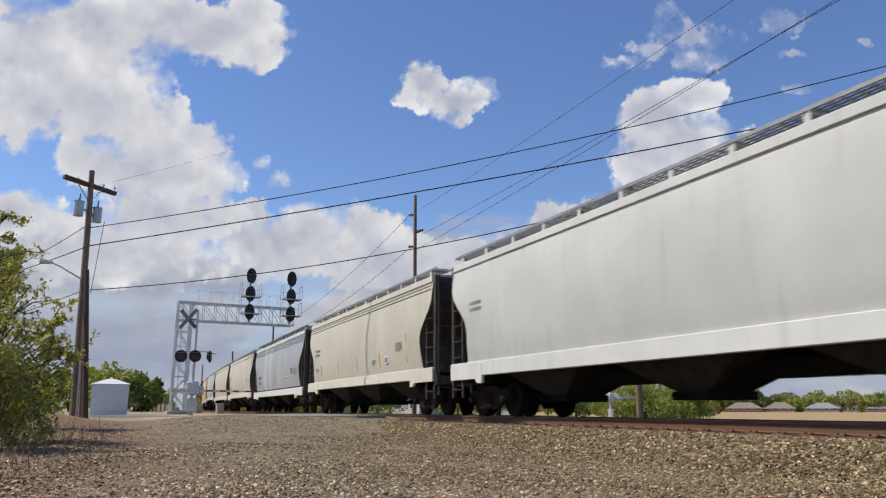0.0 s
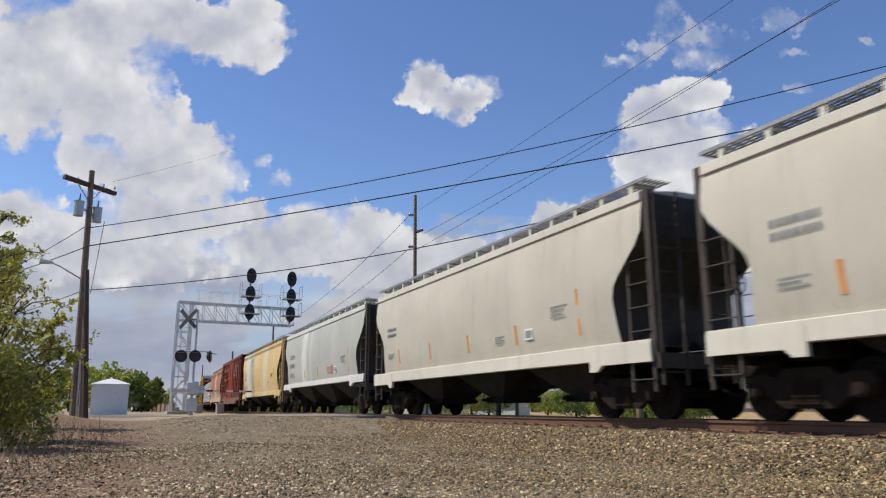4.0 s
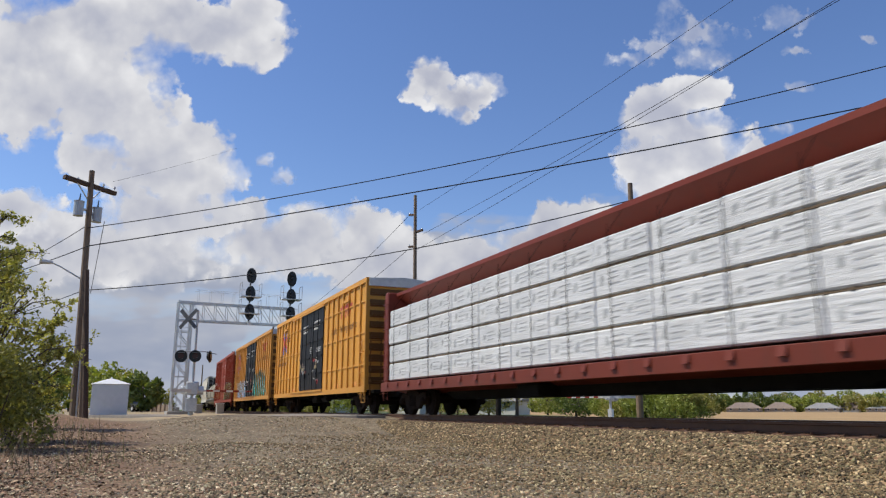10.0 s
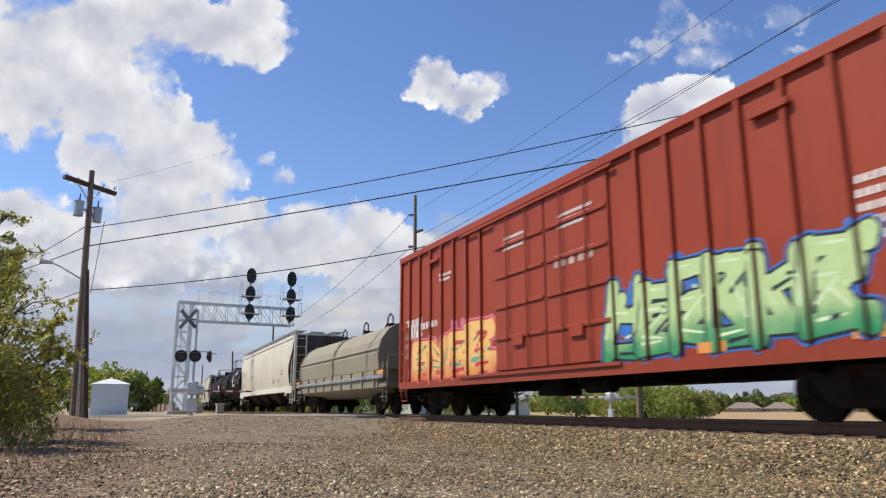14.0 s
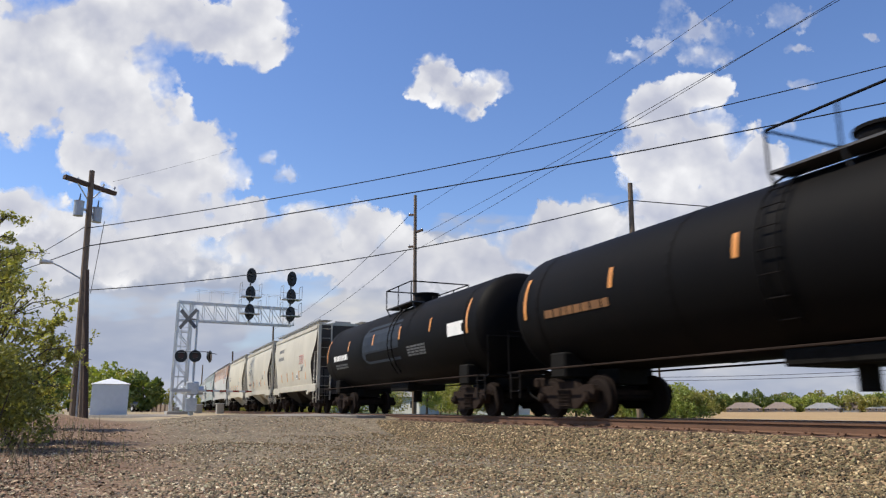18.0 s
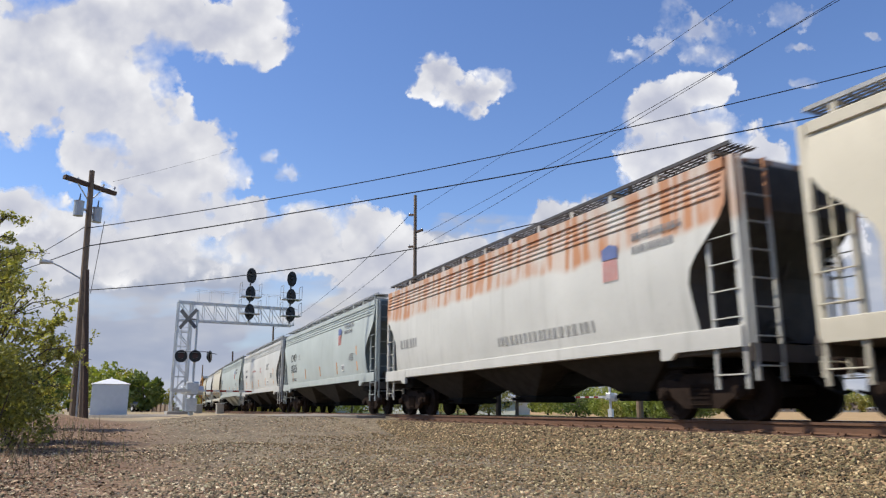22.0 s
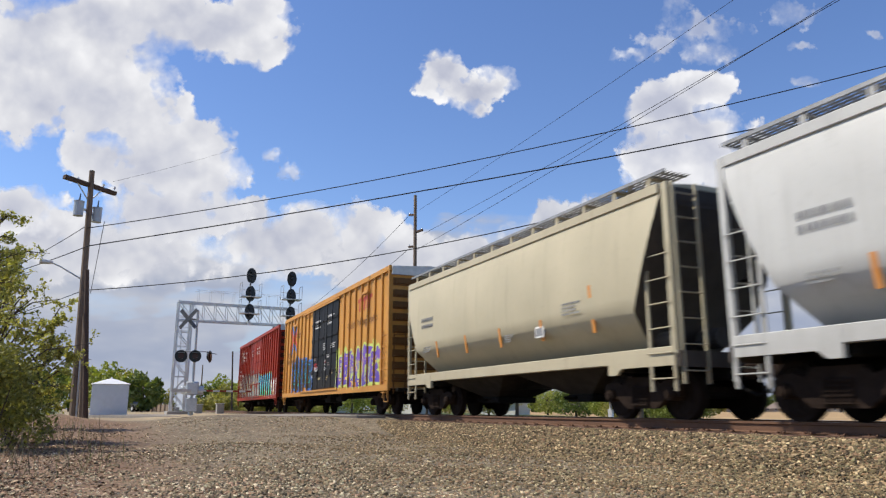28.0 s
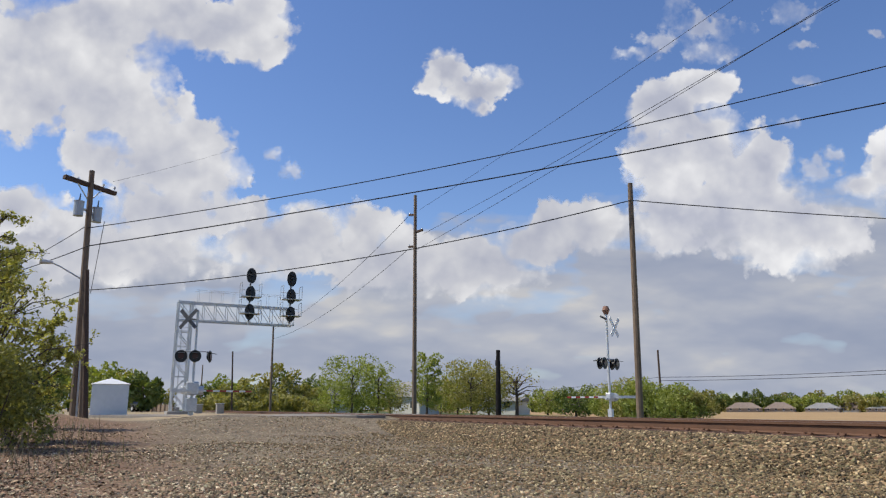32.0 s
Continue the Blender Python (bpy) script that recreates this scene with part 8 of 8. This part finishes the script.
# ---- houses ----
M_siding = plain("pale_siding", (0.55, 0.54, 0.50), 0.7, grain=4, vary=0.12)
M_brickwall = plain("tan_brick", (0.26, 0.215, 0.17), 0.9, grain=9, vary=0.25)
M_shingle = plain("brown_shingle", (0.20, 0.155, 0.125), 0.95, grain=6, vary=0.3)
M_shingle_grey = plain("grey_shingle", (0.22, 0.215, 0.21), 0.95, grain=6, vary=0.3)
M_glass = plain("dark_window_glass", (0.03, 0.035, 0.045), 0.08, grain=4)


def house(at, turn, w_, d_, wall_h, roof_h, wall_m, roof_m, label, windows=4, hip=True):
    ob = thing("house", label, "house", Matrix.Translation(at) @ pose(0, 0, 0, 0, 0, turn))
    bm = bmesh.new()
    box(bm, -w_ / 2, w_ / 2, -d_ / 2, d_ / 2, -0.6, wall_h)
    part("wall", bm, wall_m, ob)
    bm = bmesh.new()
    e = 0.5
    b4 = [bm.verts.new(p) for p in ((-w_ / 2 - e, -d_ / 2 - e, wall_h), (w_ / 2 + e, -d_ / 2 - e, wall_h), (w_ / 2 + e, d_ / 2 + e, wall_h), (-w_ / 2 - e, d_ / 2 + e, wall_h))]
    k = w_ / 2 - (d_ / 2 if hip else -e)
    r2 = [bm.verts.new((-k, 0, wall_h + roof_h)), bm.verts.new((k, 0, wall_h + roof_h))]
    bm.faces.new((b4[0], b4[1], r2[1], r2[0])), bm.faces.new((b4[2], b4[3], r2[0], r2[1]))
    bm.faces.new((b4[1], b4[2], r2[1])), bm.faces.new((b4[3], b4[0], r2[0])), bm.faces.new(b4[::-1])
    part("roof", bm, roof_m, ob)
    for i in range(windows):
        x = -w_ / 2 + w_ * (i + 0.5) / windows
        bm = bmesh.new()
        box(bm, x - 0.6, x + 0.6, -d_ / 2 - 0.03, -d_ / 2 + 0.03, 0.9, 2.1)
        wi = part("window", bm, M_board_white, ob)
        bm = bmesh.new()
        box(bm, x - 0.5, x + 0.5, -d_ / 2 - 0.045, -d_ / 2 - 0.03, 1.0, 2.0)
        part("pane", bm, M_glass, wi)
    return ob


for k, (x, d, w_, rh, hip) in enumerate(((1318, 460, 19, 3.4, True), (1382, 470, 16, 3.6, True), (1458, 465, 17, 3.2, True), (1508, 480, 9, 3.6, False), (1472, 490, 10, 4.6, False), (1556, 470, 12, 1.8, True))):
    p = far_at(x, 733, d)
    house((p.x, p.y, float(ground_z(p.x, p.y))), 40 - 6 * k % 13, w_, 11, 2.0, rh, (M_brickwall, M_brickwall, M_brickwall, M_siding)[k % 4], (M_shingle, M_shingle, M_shingle_grey)[k % 3], "low ranch house with a brown hipped roof", hip=hip)
for k, (x, d, w_, dd, wh, rh, turn) in enumerate(((738, 118, 6, 5, 2.7, 2.4, 20), (603, 122, 3.4, 5, 3.0, 2.0, 75), (890, 112, 7, 4, 1.9, 0.7, 30))):
    p = far_at(x, 735, d)
    house((p.x, p.y, float(ground_z(p.x, p.y))), turn, w_, dd, wh, rh, M_siding, M_shingle_grey, "small pale house with a grey gable roof among the trees", 2, False)

# ---- parked vehicles and things by the lot ----
M_car_dark = plain("dark_car_paint", (0.015, 0.016, 0.018), 0.25, 0.2, grain=5, vary=0.1)
M_car_white = plain("white_car_paint", (0.6, 0.62, 0.65), 0.3, grain=5, vary=0.05)
M_tyre = plain("tyre_rubber", (0.02, 0.02, 0.02), 0.9, grain=9)


def parked_car(at, turn, body_m, label):
    ob = thing("parked_car", label, "car", Matrix.Translation(at) @ pose(0, 0, 0, 0, 0, turn))
    bm = bmesh.new()
    plate(bm, [(-2.2, 0.35), (2.2, 0.35), (2.25, 0.75), (1.2, 0.95), (-2.0, 1.0), (-2.25, 0.8)], -0.88, 0.88)
    body = part("body", bm, body_m, ob)
    bm = bmesh.new()
    plate(bm, [(-1.9, 0.98), (1.15, 0.95), (0.5, 1.48), (-1.4, 1.5)], -0.76, 0.76)
    part("cabin", bm, M_glass, ob, "dark glazed cabin")
    bm = bmesh.new()
    plate(bm, [(-1.4, 1.48), (0.5, 1.46), (0.3, 1.54), (-1.2, 1.56)], -0.7, 0.7)
    part("roof", bm, body_m, ob)
    for x in (-1.35, 1.35):
        for y in (-0.85, 0.85):
            bm = bmesh.new()
            rod(bm, (x, y - 0.1, 0.33), (x, y + 0.1, 0.33), 0.33, 16)
            wh = part("wheel", bm, M_tyre, ob)
            bm = bmesh.new()
            rod(bm, (x, y - 0.11, 0.33), (x, y + 0.11, 0.33), 0.2, 12)
            part("rim", bm, M_steel, wh)
    return ob


parked_car(plant_at(238, 732, 88), 20, M_car_dark, "dark parked car beside the shed")
parked_car(plant_at(75, 730, 110), 60, M_car_white, "white car parked beyond the lawn")
for k in range(7):
    p = plant_at(249 + k * 8, 731, 92 + k * 9)
    ob = thing("fence_panel", "grey plank fence panel", "fence", Matrix.Translation(p) @ pose(0, 0, 0, 0, 0, 5), group="grey fence along the lot")
    bm = bmesh.new()
    box(bm, -4.4, 4.4, -0.04, 0.04, -0.2, 1.15 + 0.12 * (k % 2), 0.01)
    part("board", bm, M_pole, ob)
    bm = bmesh.new()
    for x in (-4.3, 0, 4.3):
        box(bm, x - 0.06, x + 0.06, -0.1, 0.06, -0.2, 1.3)
    part("post", bm, M_pole, ob)



# ---- what moves ----
def motions():
    times = [k * 1.0 for k in range(33)]
    for rec in CARS:
        rows = []
        for t in times:
            p, a = track(rec["mid"] + rolled(t))
            rows.append((t, pose(p.x, p.y, 0, 0, 0, math.degrees(a))))
        walk(rec["car"], rows)
    for ws, along, rec, x in WHEELSETS:
        near = [k * 0.04 for k in range(801) if -46 < rec["mid"] + along + rolled(k * 0.04) < 2]
        steps = sorted({0.0, 32.0, *near})
        rows, turn, last = [], 0.0, None
        for t in steps:
            if last is not None:
                turn += 2.0 * 16.06 * 0.04 / 2 / 0.457 if t - last < 0.05 else 0.0
            rows.append((t, Matrix.Translation((x, 0, 0.457)) @ Matrix.Rotation(turn, 4, "Y")))
            last = t
        walk(ws, rows)
    for cl, base, shift in CLOUDS:
        walk(cl, [(0, base), (32, Matrix.Translation(shift) @ base)])


motions()
